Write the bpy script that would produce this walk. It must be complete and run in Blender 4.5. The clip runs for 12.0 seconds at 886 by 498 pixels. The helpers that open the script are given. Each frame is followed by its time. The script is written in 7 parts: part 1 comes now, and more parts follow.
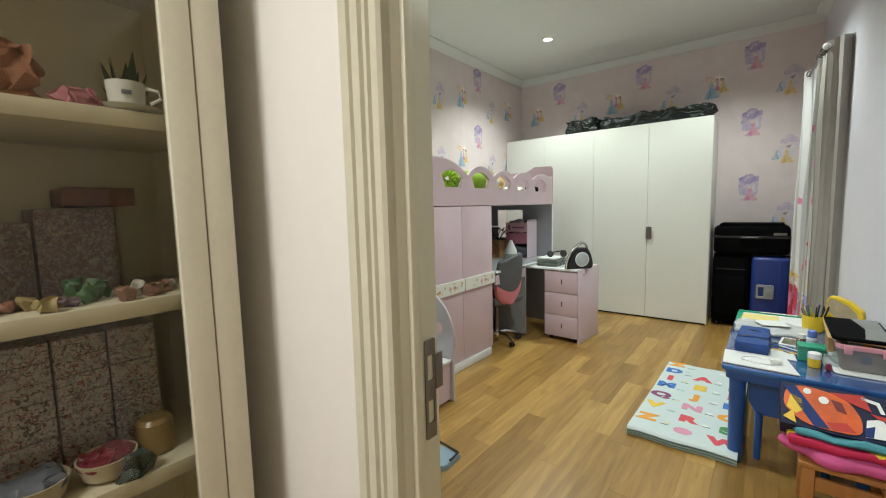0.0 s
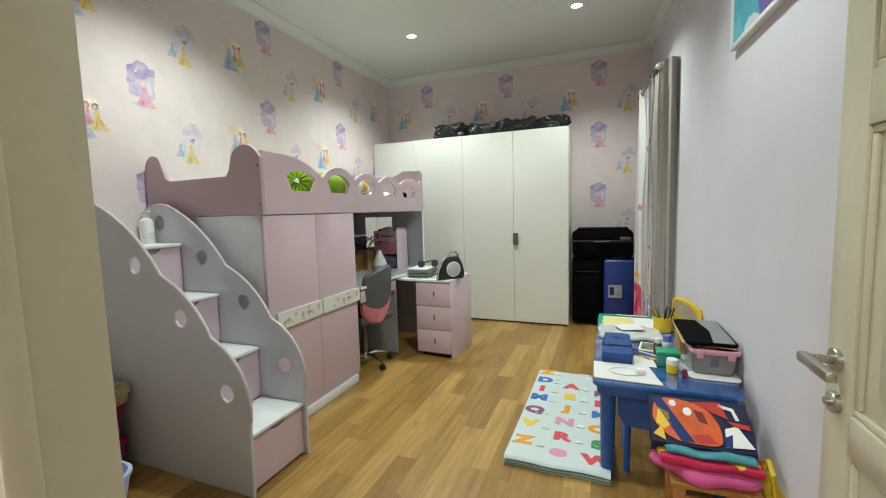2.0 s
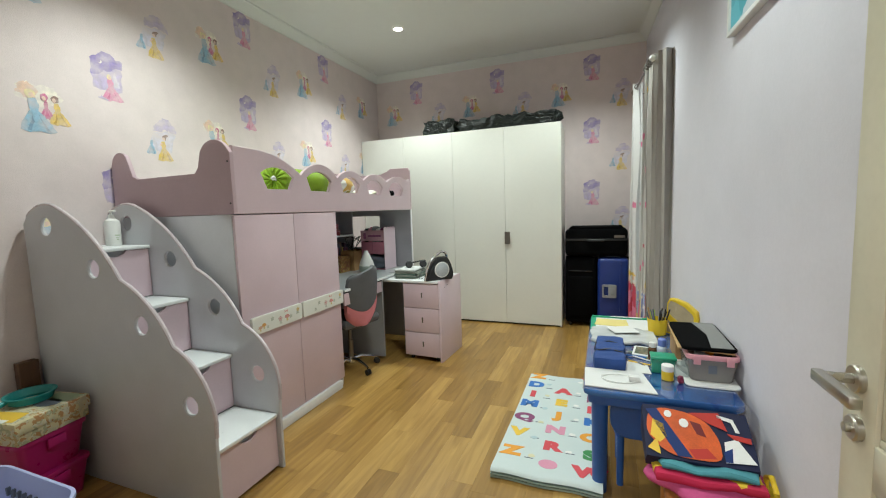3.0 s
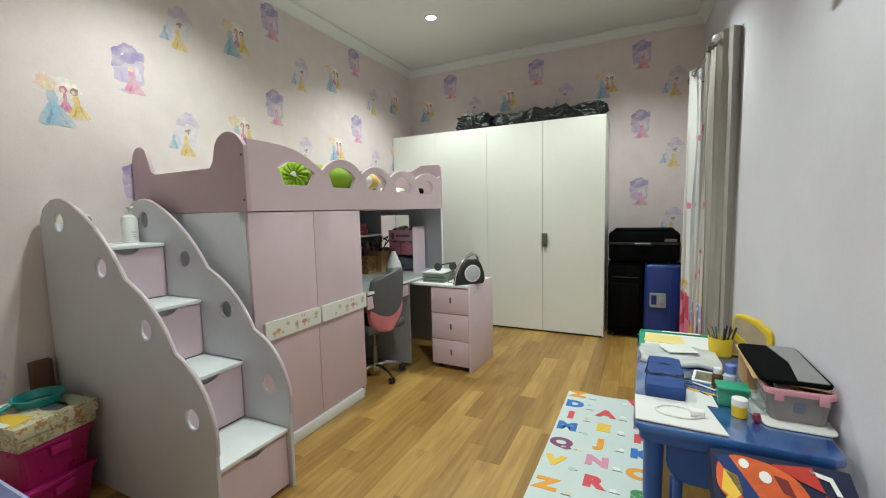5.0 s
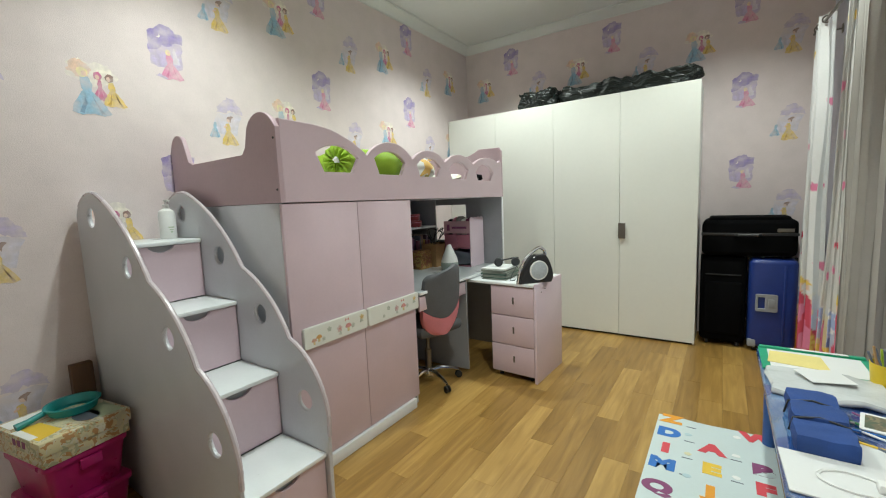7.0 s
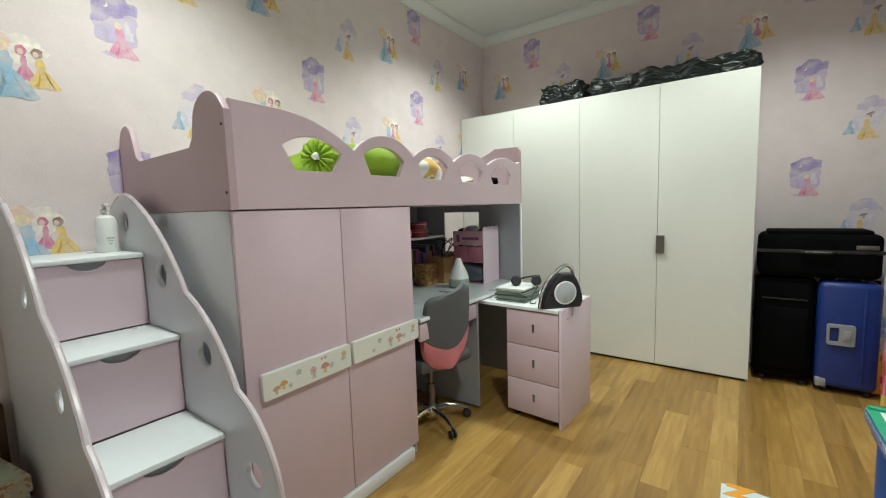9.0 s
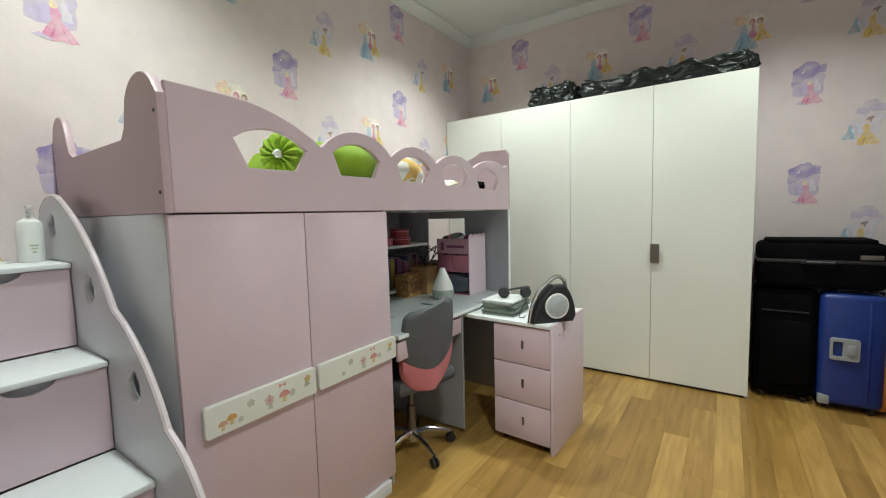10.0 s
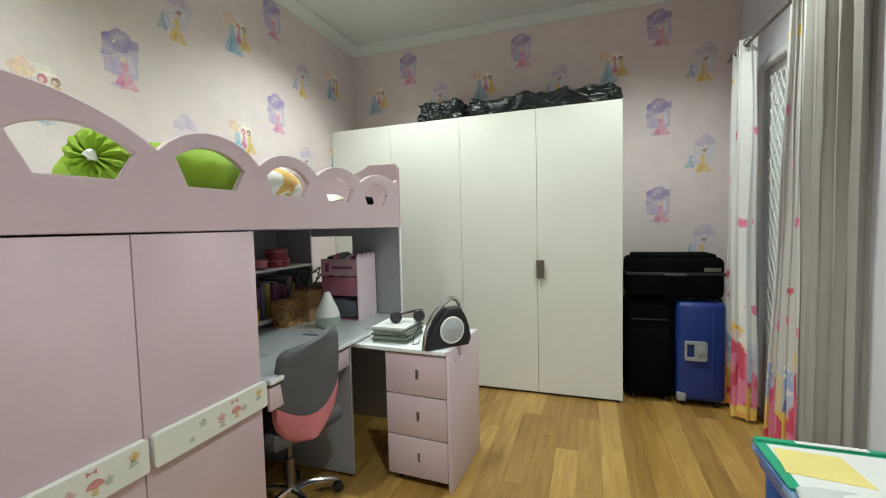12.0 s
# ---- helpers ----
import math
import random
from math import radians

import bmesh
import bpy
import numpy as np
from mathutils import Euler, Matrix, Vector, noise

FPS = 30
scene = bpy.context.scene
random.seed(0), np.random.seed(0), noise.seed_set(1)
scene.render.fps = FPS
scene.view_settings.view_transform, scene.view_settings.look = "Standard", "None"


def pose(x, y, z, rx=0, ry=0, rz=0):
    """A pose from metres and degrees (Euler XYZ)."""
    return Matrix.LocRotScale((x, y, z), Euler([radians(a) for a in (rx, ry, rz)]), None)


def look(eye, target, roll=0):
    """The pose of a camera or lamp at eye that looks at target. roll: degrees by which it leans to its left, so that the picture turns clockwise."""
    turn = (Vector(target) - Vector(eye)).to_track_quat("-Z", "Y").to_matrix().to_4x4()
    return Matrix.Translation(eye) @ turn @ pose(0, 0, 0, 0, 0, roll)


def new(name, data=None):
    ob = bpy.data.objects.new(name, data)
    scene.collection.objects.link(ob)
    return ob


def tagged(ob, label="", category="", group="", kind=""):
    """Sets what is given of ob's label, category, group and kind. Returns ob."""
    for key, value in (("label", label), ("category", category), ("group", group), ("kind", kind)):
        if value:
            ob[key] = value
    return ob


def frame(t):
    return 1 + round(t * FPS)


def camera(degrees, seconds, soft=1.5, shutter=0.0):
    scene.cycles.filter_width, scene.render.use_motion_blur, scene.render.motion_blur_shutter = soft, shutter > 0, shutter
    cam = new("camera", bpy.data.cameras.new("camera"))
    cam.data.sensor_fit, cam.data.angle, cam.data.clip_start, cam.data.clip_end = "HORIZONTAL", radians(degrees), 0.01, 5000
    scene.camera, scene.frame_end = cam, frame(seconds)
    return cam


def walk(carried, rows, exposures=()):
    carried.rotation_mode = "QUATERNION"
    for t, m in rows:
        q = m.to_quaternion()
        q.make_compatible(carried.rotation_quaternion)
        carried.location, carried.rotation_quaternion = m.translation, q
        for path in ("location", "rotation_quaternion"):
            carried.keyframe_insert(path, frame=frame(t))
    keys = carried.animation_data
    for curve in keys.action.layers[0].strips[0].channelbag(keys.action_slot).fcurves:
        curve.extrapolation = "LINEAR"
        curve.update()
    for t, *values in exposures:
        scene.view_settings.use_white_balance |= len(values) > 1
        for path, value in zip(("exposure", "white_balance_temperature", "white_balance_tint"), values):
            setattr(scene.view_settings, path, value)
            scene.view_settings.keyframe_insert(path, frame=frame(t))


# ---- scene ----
cam = camera(94.2, 12.0, soft=1.1)
PATH = [
    (0, (0.118, 0.128, 1.422), (-1.124, 1.683, 1.224), -1.4),
    (0.5, (0.118, 0.241, 1.414), (-0.983, 1.899, 1.216), -1.2),
    (1, (0.095, 0.355, 1.418), (-0.852, 2.106, 1.223), -1.2),
    (1.5, (0.039, 0.472, 1.438), (-0.782, 2.286, 1.251), -1.3),
    (2, (0.0, 0.564, 1.433), (-0.739, 2.414, 1.247), -1.6),
    (2.5, (-0.001, 0.642, 1.428), (-0.709, 2.504, 1.242), -1.7),
    (3, (0.024, 0.722, 1.425), (-0.699, 2.576, 1.234), -1.9),
    (5, (-0.035, 0.974, 1.419), (-0.915, 2.761, 1.231), -1.4),
    (5.5, (-0.118, 1.075, 1.435), (-1.054, 2.831, 1.24), -1.4),
    (6, (-0.168, 1.121, 1.43), (-1.168, 2.841, 1.228), -1.6),
    (6.5, (-0.201, 1.181, 1.414), (-1.269, 2.859, 1.199), -2.1),
    (7, (-0.235, 1.32, 1.41), (-1.355, 2.961, 1.183), -2.4),
    (9, (-0.48, 1.764, 1.422), (-1.658, 3.368, 1.222), -1.8),
    (9.5, (-0.523, 1.833, 1.414), (-1.694, 3.444, 1.229), -1.7),
    (10, (-0.577, 1.962, 1.411), (-1.709, 3.602, 1.244), -1.5),
    (10.5, (-0.577, 2.072, 1.407), (-1.639, 3.761, 1.258), -1.3),
    (11, (-0.578, 2.128, 1.412), (-1.527, 3.884, 1.28), -1.2),
    (11.5, (-0.615, 2.154, 1.428), (-1.425, 3.979, 1.307), -1.3),
    (12, (-0.666, 2.153, 1.434), (-1.334, 4.035, 1.323), -1.4),
]
walk(cam, [(t, look(eye, target, roll)) for t, eye, target, roll in PATH])

# ---- world and lamps ----
HALL_POWER = 63.0
LAMP_COLOUR = (0.89, 1.0, 0.935)
scene.view_settings.exposure = 0.0
world = bpy.data.worlds.new("world")
scene.world = world
world.use_nodes = True
world.node_tree.nodes["Background"].inputs[0].default_value = (0.75, 0.85, 1.0, 1)
world.node_tree.nodes["Background"].inputs[1].default_value = 0.35


def spot(name, x, y, z, power, colour, size=132, blend=0.7, radius=0.045):
    data = bpy.data.lights.new(name, "SPOT")
    data.energy, data.color, data.spot_size, data.spot_blend, data.shadow_soft_size = power, colour, radians(size), blend, radius
    ob = new(name, data)
    ob.location = (x, y, z)
    return ob


LAMPS = [(-1.985, 4.79, 136), (-0.285, 4.84, 108), (-2.08, 2.53, 128), (-0.285, 2.53, 110)]
CEIL = 3.33
for lx, ly, power in LAMPS:
    spot("downlight_beam", lx, ly, CEIL - 0.03, power, LAMP_COLOUR)
hall_lamp = bpy.data.lights.new("hall_lamp", "AREA")
hall_lamp.shape, hall_lamp.size, hall_lamp.energy, hall_lamp.color = "DISK", 0.9, HALL_POWER, (0.97, 0.99, 0.99)
new("hall_lamp", hall_lamp).location = (-0.58, -1.1, 2.8)

# ---- materials ----
def M(name, colour, rough=0.5, metal=0.0, var=0.06, scale=6.0, bump=0.0, bscale=250.0, spec=0.5, stretch=(1, 1, 1), trans=0.0, per_object=0.0, coat=0.0):
    """A surface with colour variation at two scales, fine relief and uneven gloss."""
    m = bpy.data.materials.new(name)
    m.use_nodes = True
    n, k = m.node_tree.nodes, m.node_tree.links
    b = n["Principled BSDF"]
    b.inputs["Roughness"].default_value, b.inputs["Metallic"].default_value = rough, metal
    b.inputs["Specular IOR Level"].default_value, b.inputs["Transmission Weight"].default_value = spec, trans
    b.inputs["Coat Weight"].default_value = coat
    co = n.new("ShaderNodeTexCoord")
    mp = n.new("ShaderNodeMapping")
    mp.inputs["Scale"].default_value = stretch
    k.new(co.outputs["Object"], mp.inputs["Vector"])
    big, small = n.new("ShaderNodeTexNoise"), n.new("ShaderNodeTexNoise")
    big.inputs["Scale"].default_value, small.inputs["Scale"].default_value = scale, scale * 14
    big.inputs["Detail"].default_value, small.inputs["Detail"].default_value = 4, 3
    for t in (big, small):
        k.new(mp.outputs[0], t.inputs["Vector"])
    add = n.new("ShaderNodeMath")
    add.operation = "MULTIPLY_ADD"
    add.inputs[1].default_value = 0.5
    k.new(small.outputs["Fac"], add.inputs[0])
    k.new(big.outputs["Fac"], add.inputs[2])
    rng = n.new("ShaderNodeMapRange")
    rng.inputs[1].default_value, rng.inputs[2].default_value = 0.45, 1.05
    rng.inputs[3].default_value, rng.inputs[4].default_value = 1 - var, 1 + var
    k.new(add.outputs[0], rng.inputs[0])
    value = rng.outputs[0]
    if per_object:
        info = n.new("ShaderNodeObjectInfo")
        r2 = n.new("ShaderNodeMapRange")
        r2.inputs[3].default_value, r2.inputs[4].default_value = 1 - per_object, 1 + per_object
        k.new(info.outputs["Random"], r2.inputs[0])
        mul = n.new("ShaderNodeMath")
        mul.operation = "MULTIPLY"
        k.new(value, mul.inputs[0])
        k.new(r2.outputs[0], mul.inputs[1])
        value = mul.outputs[0]
    hsv = n.new("ShaderNodeHueSaturation")
    hsv.inputs["Color"].default_value = (*colour, 1)
    k.new(value, hsv.inputs["Value"])
    k.new(hsv.outputs[0], b.inputs["Base Color"])
    r3 = n.new("ShaderNodeMapRange")
    r3.inputs[3].default_value, r3.inputs[4].default_value = max(0.02, rough - 0.08), min(1, rough + 0.08)
    k.new(big.outputs["Fac"], r3.inputs[0])
    k.new(r3.outputs[0], b.inputs["Roughness"])
    if bump:
        fine = n.new("ShaderNodeTexNoise")
        fine.inputs["Scale"].default_value, fine.inputs["Detail"].default_value = bscale, 2
        k.new(mp.outputs[0], fine.inputs["Vector"])
        bp = n.new("ShaderNodeBump")
        bp.inputs["Strength"].default_value, bp.inputs["Distance"].default_value = bump, 0.003
        k.new(fine.outputs["Fac"], bp.inputs["Height"])
        k.new(bp.outputs[0], b.inputs["Normal"])
    return m


def emitter(name, colour, strength):
    m = bpy.data.materials.new(name)
    m.use_nodes = True
    b = m.node_tree.nodes["Principled BSDF"]
    b.inputs["Base Color"].default_value = (*colour, 1)
    b.inputs["Emission Color"].default_value, b.inputs["Emission Strength"].default_value = (*colour, 1), strength
    return m


def glass(name, colour=(1, 1, 1), rough=0.02, mix=0.12):
    """Clear film or pane: mostly see-through with a glossy skin."""
    m = bpy.data.materials.new(name)
    m.use_nodes = True
    n, k = m.node_tree.nodes, m.node_tree.links
    n.remove(n["Principled BSDF"])
    clear, gloss, mx, fr, rg = (n.new(x) for x in ("ShaderNodeBsdfTransparent", "ShaderNodeBsdfGlossy", "ShaderNodeMixShader", "ShaderNodeLayerWeight", "ShaderNodeMapRange"))
    clear.inputs[0].default_value, gloss.inputs["Roughness"].default_value = (*colour, 1), rough
    fr.inputs["Blend"].default_value = 0.25
    rg.inputs[3].default_value, rg.inputs[4].default_value = mix * 0.2, mix * 3
    k.new(fr.outputs["Facing"], rg.inputs[0])
    k.new(rg.outputs[0], mx.inputs[0])
    k.new(clear.outputs[0], mx.inputs[1])
    k.new(gloss.outputs[0], mx.inputs[2])
    k.new(mx.outputs[0], n["Material Output"].inputs[0])
    return m


def milky(name, colour, rough=0.35, alpha=0.55):
    m = M(name, colour, rough, var=0.08, scale=20)
    m.node_tree.nodes["Principled BSDF"].inputs["Alpha"].default_value = alpha
    return m


def wood_floor(name):
    m = bpy.data.materials.new(name)
    m.use_nodes = True
    n, k = m.node_tree.nodes, m.node_tree.links
    b = n["Principled BSDF"]
    co, info, mp = n.new("ShaderNodeTexCoord"), n.new("ShaderNodeObjectInfo"), n.new("ShaderNodeMapping")
    off = n.new("ShaderNodeVectorMath")
    off.operation = "MULTIPLY_ADD"
    off.inputs[1].default_value = (1, 1, 1)
    sc = n.new("ShaderNodeVectorMath")
    sc.operation = "SCALE"
    sc.inputs[0].default_value = (7, 13, 3)
    k.new(info.outputs["Random"], sc.inputs["Scale"])
    k.new(co.outputs["Object"], off.inputs[0])
    k.new(sc.outputs[0], off.inputs[2])
    mp.inputs["Scale"].default_value = (13, 1.1, 4)
    k.new(off.outputs[0], mp.inputs[0])
    grain = n.new("ShaderNodeTexNoise")
    grain.inputs["Scale"].default_value, grain.inputs["Detail"].default_value, grain.inputs["Distortion"].default_value = 2.2, 7, 0.6
    k.new(mp.outputs[0], grain.inputs["Vector"])
    patch = n.new("ShaderNodeTexNoise")
    patch.inputs["Scale"].default_value, patch.inputs["Detail"].default_value = 0.9, 2
    k.new(mp.outputs[0], patch.inputs["Vector"])
    ramp = n.new("ShaderNodeValToRGB")
    e = ramp.color_ramp.elements
    e[0].position, e[0].color = 0.26, (0.17, 0.088, 0.020, 1)
    e[1].position, e[1].color = 0.74, (0.55, 0.34, 0.103, 1)
    mid = ramp.color_ramp.elements.new(0.5)
    mid.color = (0.335, 0.187, 0.048, 1)
    mixf = n.new("ShaderNodeMath")
    mixf.operation = "MULTIPLY_ADD"
    mixf.inputs[1].default_value = 0.46
    add = n.new("ShaderNodeMath")
    add.operation = "MULTIPLY_ADD"
    add.inputs[1].default_value, add.inputs[2].default_value = 0.25, 0.15
    k.new(info.outputs["Random"], add.inputs[0])
    k.new(grain.outputs["Fac"], mixf.inputs[0])
    k.new(add.outputs[0], mixf.inputs[2])
    k.new(mixf.outputs[0], ramp.inputs[0])
    k.new(ramp.outputs[0], b.inputs["Base Color"])
    rr = n.new("ShaderNodeMapRange")
    rr.inputs[3].default_value, rr.inputs[4].default_value = 0.24, 0.42
    k.new(patch.outputs["Fac"], rr.inputs[0])
    k.new(rr.outputs[0], b.inputs["Roughness"])
    bp = n.new("ShaderNodeBump")
    bp.inputs["Strength"].default_value, bp.inputs["Distance"].default_value = 0.12, 0.002
    k.new(grain.outputs["Fac"], bp.inputs["Height"])
    k.new(bp.outputs[0], b.inputs["Normal"])
    return m


def watercolour(name, colour, paper, cover=0.75, scale=48.0):
    """Print on wallpaper: pigment that thins out in blotches to the paper."""
    m = M(name, colour, 0.75, var=0.3, scale=28, bump=0.15, bscale=420)
    n, k = m.node_tree.nodes, m.node_tree.links
    b = n["Principled BSDF"]
    src = b.inputs["Base Color"].links[0].from_socket
    co, nz, rg, mx = n.new("ShaderNodeTexCoord"), n.new("ShaderNodeTexNoise"), n.new("ShaderNodeMapRange"), n.new("ShaderNodeMix")
    mx.data_type = "RGBA"
    nz.inputs["Scale"].default_value, nz.inputs["Detail"].default_value = scale, 5
    k.new(co.outputs["Object"], nz.inputs["Vector"])
    rg.inputs[1].default_value, rg.inputs[2].default_value = 0.34, 0.62
    rg.inputs[3].default_value, rg.inputs[4].default_value = cover - 0.45, min(1, cover + 0.25)
    k.new(nz.outputs["Fac"], rg.inputs[0])
    k.new(rg.outputs[0], mx.inputs["Factor"])
    mx.inputs["A"].default_value = (*paper, 1)
    k.new(src, mx.inputs["B"])
    k.new(mx.outputs["Result"], b.inputs["Base Color"])
    return m


def printed_cloth(name):
    """Woven cloth whose print is carried by the colour layer "print"."""
    m = M(name, (0.7, 0.7, 0.7), 0.85, bump=0.3, bscale=500, var=0.05)
    n, k = m.node_tree.nodes, m.node_tree.links
    layer = n.new("ShaderNodeVertexColor")
    layer.layer_name = "print"
    hsv = [x for x in n if x.bl_idname == "ShaderNodeHueSaturation"][0]
    k.new(layer.outputs["Color"], hsv.inputs["Color"])
    return m


def patchwork(name, palette, scale=14.0, rough=0.4, warp=0.2):
    """Printed card or cloth with irregular blocks of colour."""
    m = M(name, (0.5, 0.5, 0.5), rough)
    n, k = m.node_tree.nodes, m.node_tree.links
    b = n["Principled BSDF"]
    co, vor, ramp, nz, mixv, sepc = (n.new(x) for x in ("ShaderNodeTexCoord", "ShaderNodeTexVoronoi", "ShaderNodeValToRGB", "ShaderNodeTexNoise", "ShaderNodeMix", "ShaderNodeSeparateColor"))
    mixv.data_type = "VECTOR"
    mixv.inputs["Factor"].default_value = warp
    nz.inputs["Scale"].default_value = scale * 0.6
    vor.inputs["Scale"].default_value = scale
    k.new(co.outputs["Object"], mixv.inputs["A"])
    k.new(co.outputs["Object"], nz.inputs["Vector"])
    k.new(nz.outputs["Color"], mixv.inputs["B"])
    k.new(mixv.outputs["Result"], vor.inputs["Vector"])
    k.new(vor.outputs["Color"], sepc.inputs[0])
    ramp.color_ramp.interpolation = "CONSTANT"
    el = ramp.color_ramp.elements
    while len(el) < len(palette):
        el.new(0.5)
    for i, c in enumerate(palette):
        el[i].position, el[i].color = i / len(palette), (*c, 1)
    k.new(sepc.outputs[0], ramp.inputs[0])
    k.new(ramp.outputs[0], b.inputs["Base Color"])
    return m


PAPER = (0.70, 0.605, 0.60)
WALLPAPER = M("wallpaper", PAPER, 0.8, var=0.055, scale=7.0, bump=0.55, bscale=190, spec=0.3)
LAVENDER = M("lavender_wall", (0.66, 0.645, 0.71), 0.75, var=0.04, scale=4.0, bump=0.22, bscale=150, spec=0.3)
CEILING = M("ceiling_paint", (0.70, 0.71, 0.69), 0.85, var=0.02, scale=1.0, bump=0.06, spec=0.2)
HALL_PAINT = M("cream_wall_paint", (0.77, 0.725, 0.66), 0.7, var=0.03, scale=1.2, bump=0.1, spec=0.3)
CREAM = M("cream_gloss_paint", (0.60, 0.56, 0.43), 0.38, var=0.06, scale=4, bump=0.08, bscale=60)
FLOOR = wood_floor("floor_plank")
SUBFLOOR = M("joint_brown", (0.17, 0.09, 0.03), 0.7)
WHITE = M("white_foil", (0.73, 0.73, 0.68), 0.33, var=0.025, scale=2, bump=0.03)
WHITE_TOP = M("white_laminate", (0.78, 0.80, 0.81), 0.3, var=0.03, scale=5)
DARK_GAP = M("dark_gap", (0.03, 0.028, 0.025), 0.8)
GREYMETAL = M("brushed_grey_metal", (0.22, 0.20, 0.18), 0.38, 0.9, var=0.08, scale=30)
STEEL = M("satin_steel", (0.5, 0.48, 0.44), 0.3, 1.0, var=0.08, scale=30)
CHROME = M("chrome", (0.75, 0.75, 0.75), 0.12, 1.0, var=0.03)
PINK = M("pink_lacquer", (0.615, 0.475, 0.525), 0.36, var=0.04, scale=5, bump=0.05, bscale=120)
# Pink lacquer again, darker: the end boards' shade is put into the colour.
PINK_SHADED = M("pink_lacquer_shaded", (0.51, 0.37, 0.41), 0.38, var=0.05, scale=5, bump=0.05, bscale=120)
PINK_PALE = M("pale_pink_lacquer", (0.69, 0.56, 0.63), 0.36, var=0.04, scale=5)
SILVER = M("pearl_grey_lacquer", (0.55, 0.55, 0.585), 0.34, var=0.05, scale=6, bump=0.04)
GREY_PANEL = M("grey_laminate", (0.36, 0.37, 0.40), 0.4, var=0.06, scale=6)
BLACK = M("black_plastic", (0.018, 0.018, 0.02), 0.4, var=0.2, scale=12)
BLACK_CLOTH = M("black_nylon", (0.003, 0.003, 0.0035), 0.9, spec=0.06, var=0.3, scale=10, bump=0.5, bscale=600)
BIN_BAG = M("black_polythene", (0.006, 0.009, 0.008), 0.36, var=0.2, scale=15, bump=1.0, bscale=70, spec=0.4)
BLUE_SHELL = M("blue_suitcase_shell", (0.012, 0.035, 0.20), 0.32, var=0.12, scale=8, bump=0.1, bscale=500)
GREY_PLASTIC = M("grey_plastic", (0.30, 0.31, 0.33), 0.4, var=0.06)
WHITE_PLASTIC = M("white_plastic", (0.78, 0.78, 0.76), 0.32, var=0.04)
BLUE_PLASTIC = M("blue_plastic", (0.022, 0.10, 0.36), 0.35, var=0.12, scale=8)
BLUE_TOP = patchwork("printed_blue_tabletop", [(0.025, 0.09, 0.32), (0.04, 0.15, 0.42), (0.09, 0.22, 0.46), (0.03, 0.11, 0.36), (0.16, 0.30, 0.52), (0.03, 0.10, 0.34)], 7.0, 0.12, 0.4)
NAVY = M("navy_nylon", (0.008, 0.032, 0.15), 0.75, var=0.15, scale=15, bump=0.5, bscale=420)
CLEAR = glass("clear_film", (0.95, 0.95, 0.96), 0.06, 0.2)
# Tint added to this glass to carry the cabinet interior's shade.
DIMMING_GLASS = glass("dimming_cabinet_glass", (0.88, 0.86, 0.80), 0.03, 0.1)
PANE = glass("pane_glass", (0.93, 0.95, 0.93), 0.02, 0.12)
GREY_FABRIC = M("grey_upholstery", (0.105, 0.107, 0.115), 0.85, var=0.12, scale=10, bump=0.5, bscale=450)
PINK_FABRIC = M("pink_upholstery", (0.66, 0.22, 0.255), 0.8, var=0.1, scale=10, bump=0.4, bscale=450)
GREEN_FABRIC = M("lime_green_cloth", (0.26, 0.42, 0.02), 0.75, var=0.12, scale=8, bump=0.3, bscale=300)
CURTAIN_LINING = M("grey_beige_lining", (0.36, 0.335, 0.31), 0.85, var=0.06, scale=8, bump=0.3, bscale=500)
CURTAIN_PRINT = printed_cloth("printed_curtain")
PALE_STRIP = M("white_handle_board", (0.74, 0.75, 0.70), 0.35, var=0.03)
MAT_TOP = M("pale_mint_foam", (0.58, 0.66, 0.66), 0.6, var=0.03, scale=5, bump=0.25, bscale=140)
MAT_EDGE = M("mint_foam_edge", (0.34, 0.45, 0.42), 0.8, var=0.08, scale=20)
INK = [M("print_" + nm, c, 0.6, var=0.05) for nm, c in (("red", (0.66, 0.07, 0.09)), ("blue", (0.03, 0.16, 0.50)), ("orange", (0.78, 0.33, 0.03)), ("yellow", (0.80, 0.52, 0.05)), ("rose", (0.66, 0.28, 0.40)), ("plum", (0.24, 0.06, 0.16)), ("green", (0.05, 0.25, 0.08)), ("dark", (0.12, 0.14, 0.18)), ("white", (0.8, 0.8, 0.78)))]
RED_INK, BLUE_INK, ORANGE_INK, YELLOW_INK, ROSE_INK, PLUM_INK, GREEN_INK, DARK_INK, WHITE_INK = INK
YELLOW_PLASTIC = M("yellow_plastic", (0.72, 0.50, 0.02), 0.4, var=0.06)
TEAL_PLASTIC = M("teal_plastic", (0.01, 0.22, 0.22), 0.4, var=0.08)
GREEN_PLASTIC = M("green_plastic", (0.02, 0.32, 0.18), 0.35, var=0.08)
MAGENTA = milky("magenta_plastic", (0.42, 0.012, 0.14), 0.3, 0.93)
LILAC_PLASTIC = M("lilac_plastic", (0.42, 0.46, 0.72), 0.4, var=0.04)
PAPER_WHITE = M("white_paper", (0.68, 0.68, 0.67), 0.7, var=0.02)
STOOL_WOOD = M("orange_brown_wood", (0.40, 0.17, 0.045), 0.45, var=0.2, scale=5, stretch=(8, 8, 1.2), bump=0.1)
CARD = M("brown_card", (0.42, 0.25, 0.11), 0.8, var=0.08)

# ---- helpers for shapes ----
ORIGIN = {}


def root(name, loc, label, category, group="", kind=""):
    ob = new(name)
    ob.location, ob.empty_display_size = loc, 0.05
    ORIGIN[ob] = Vector(loc)
    return tagged(ob, label, category, group, kind)


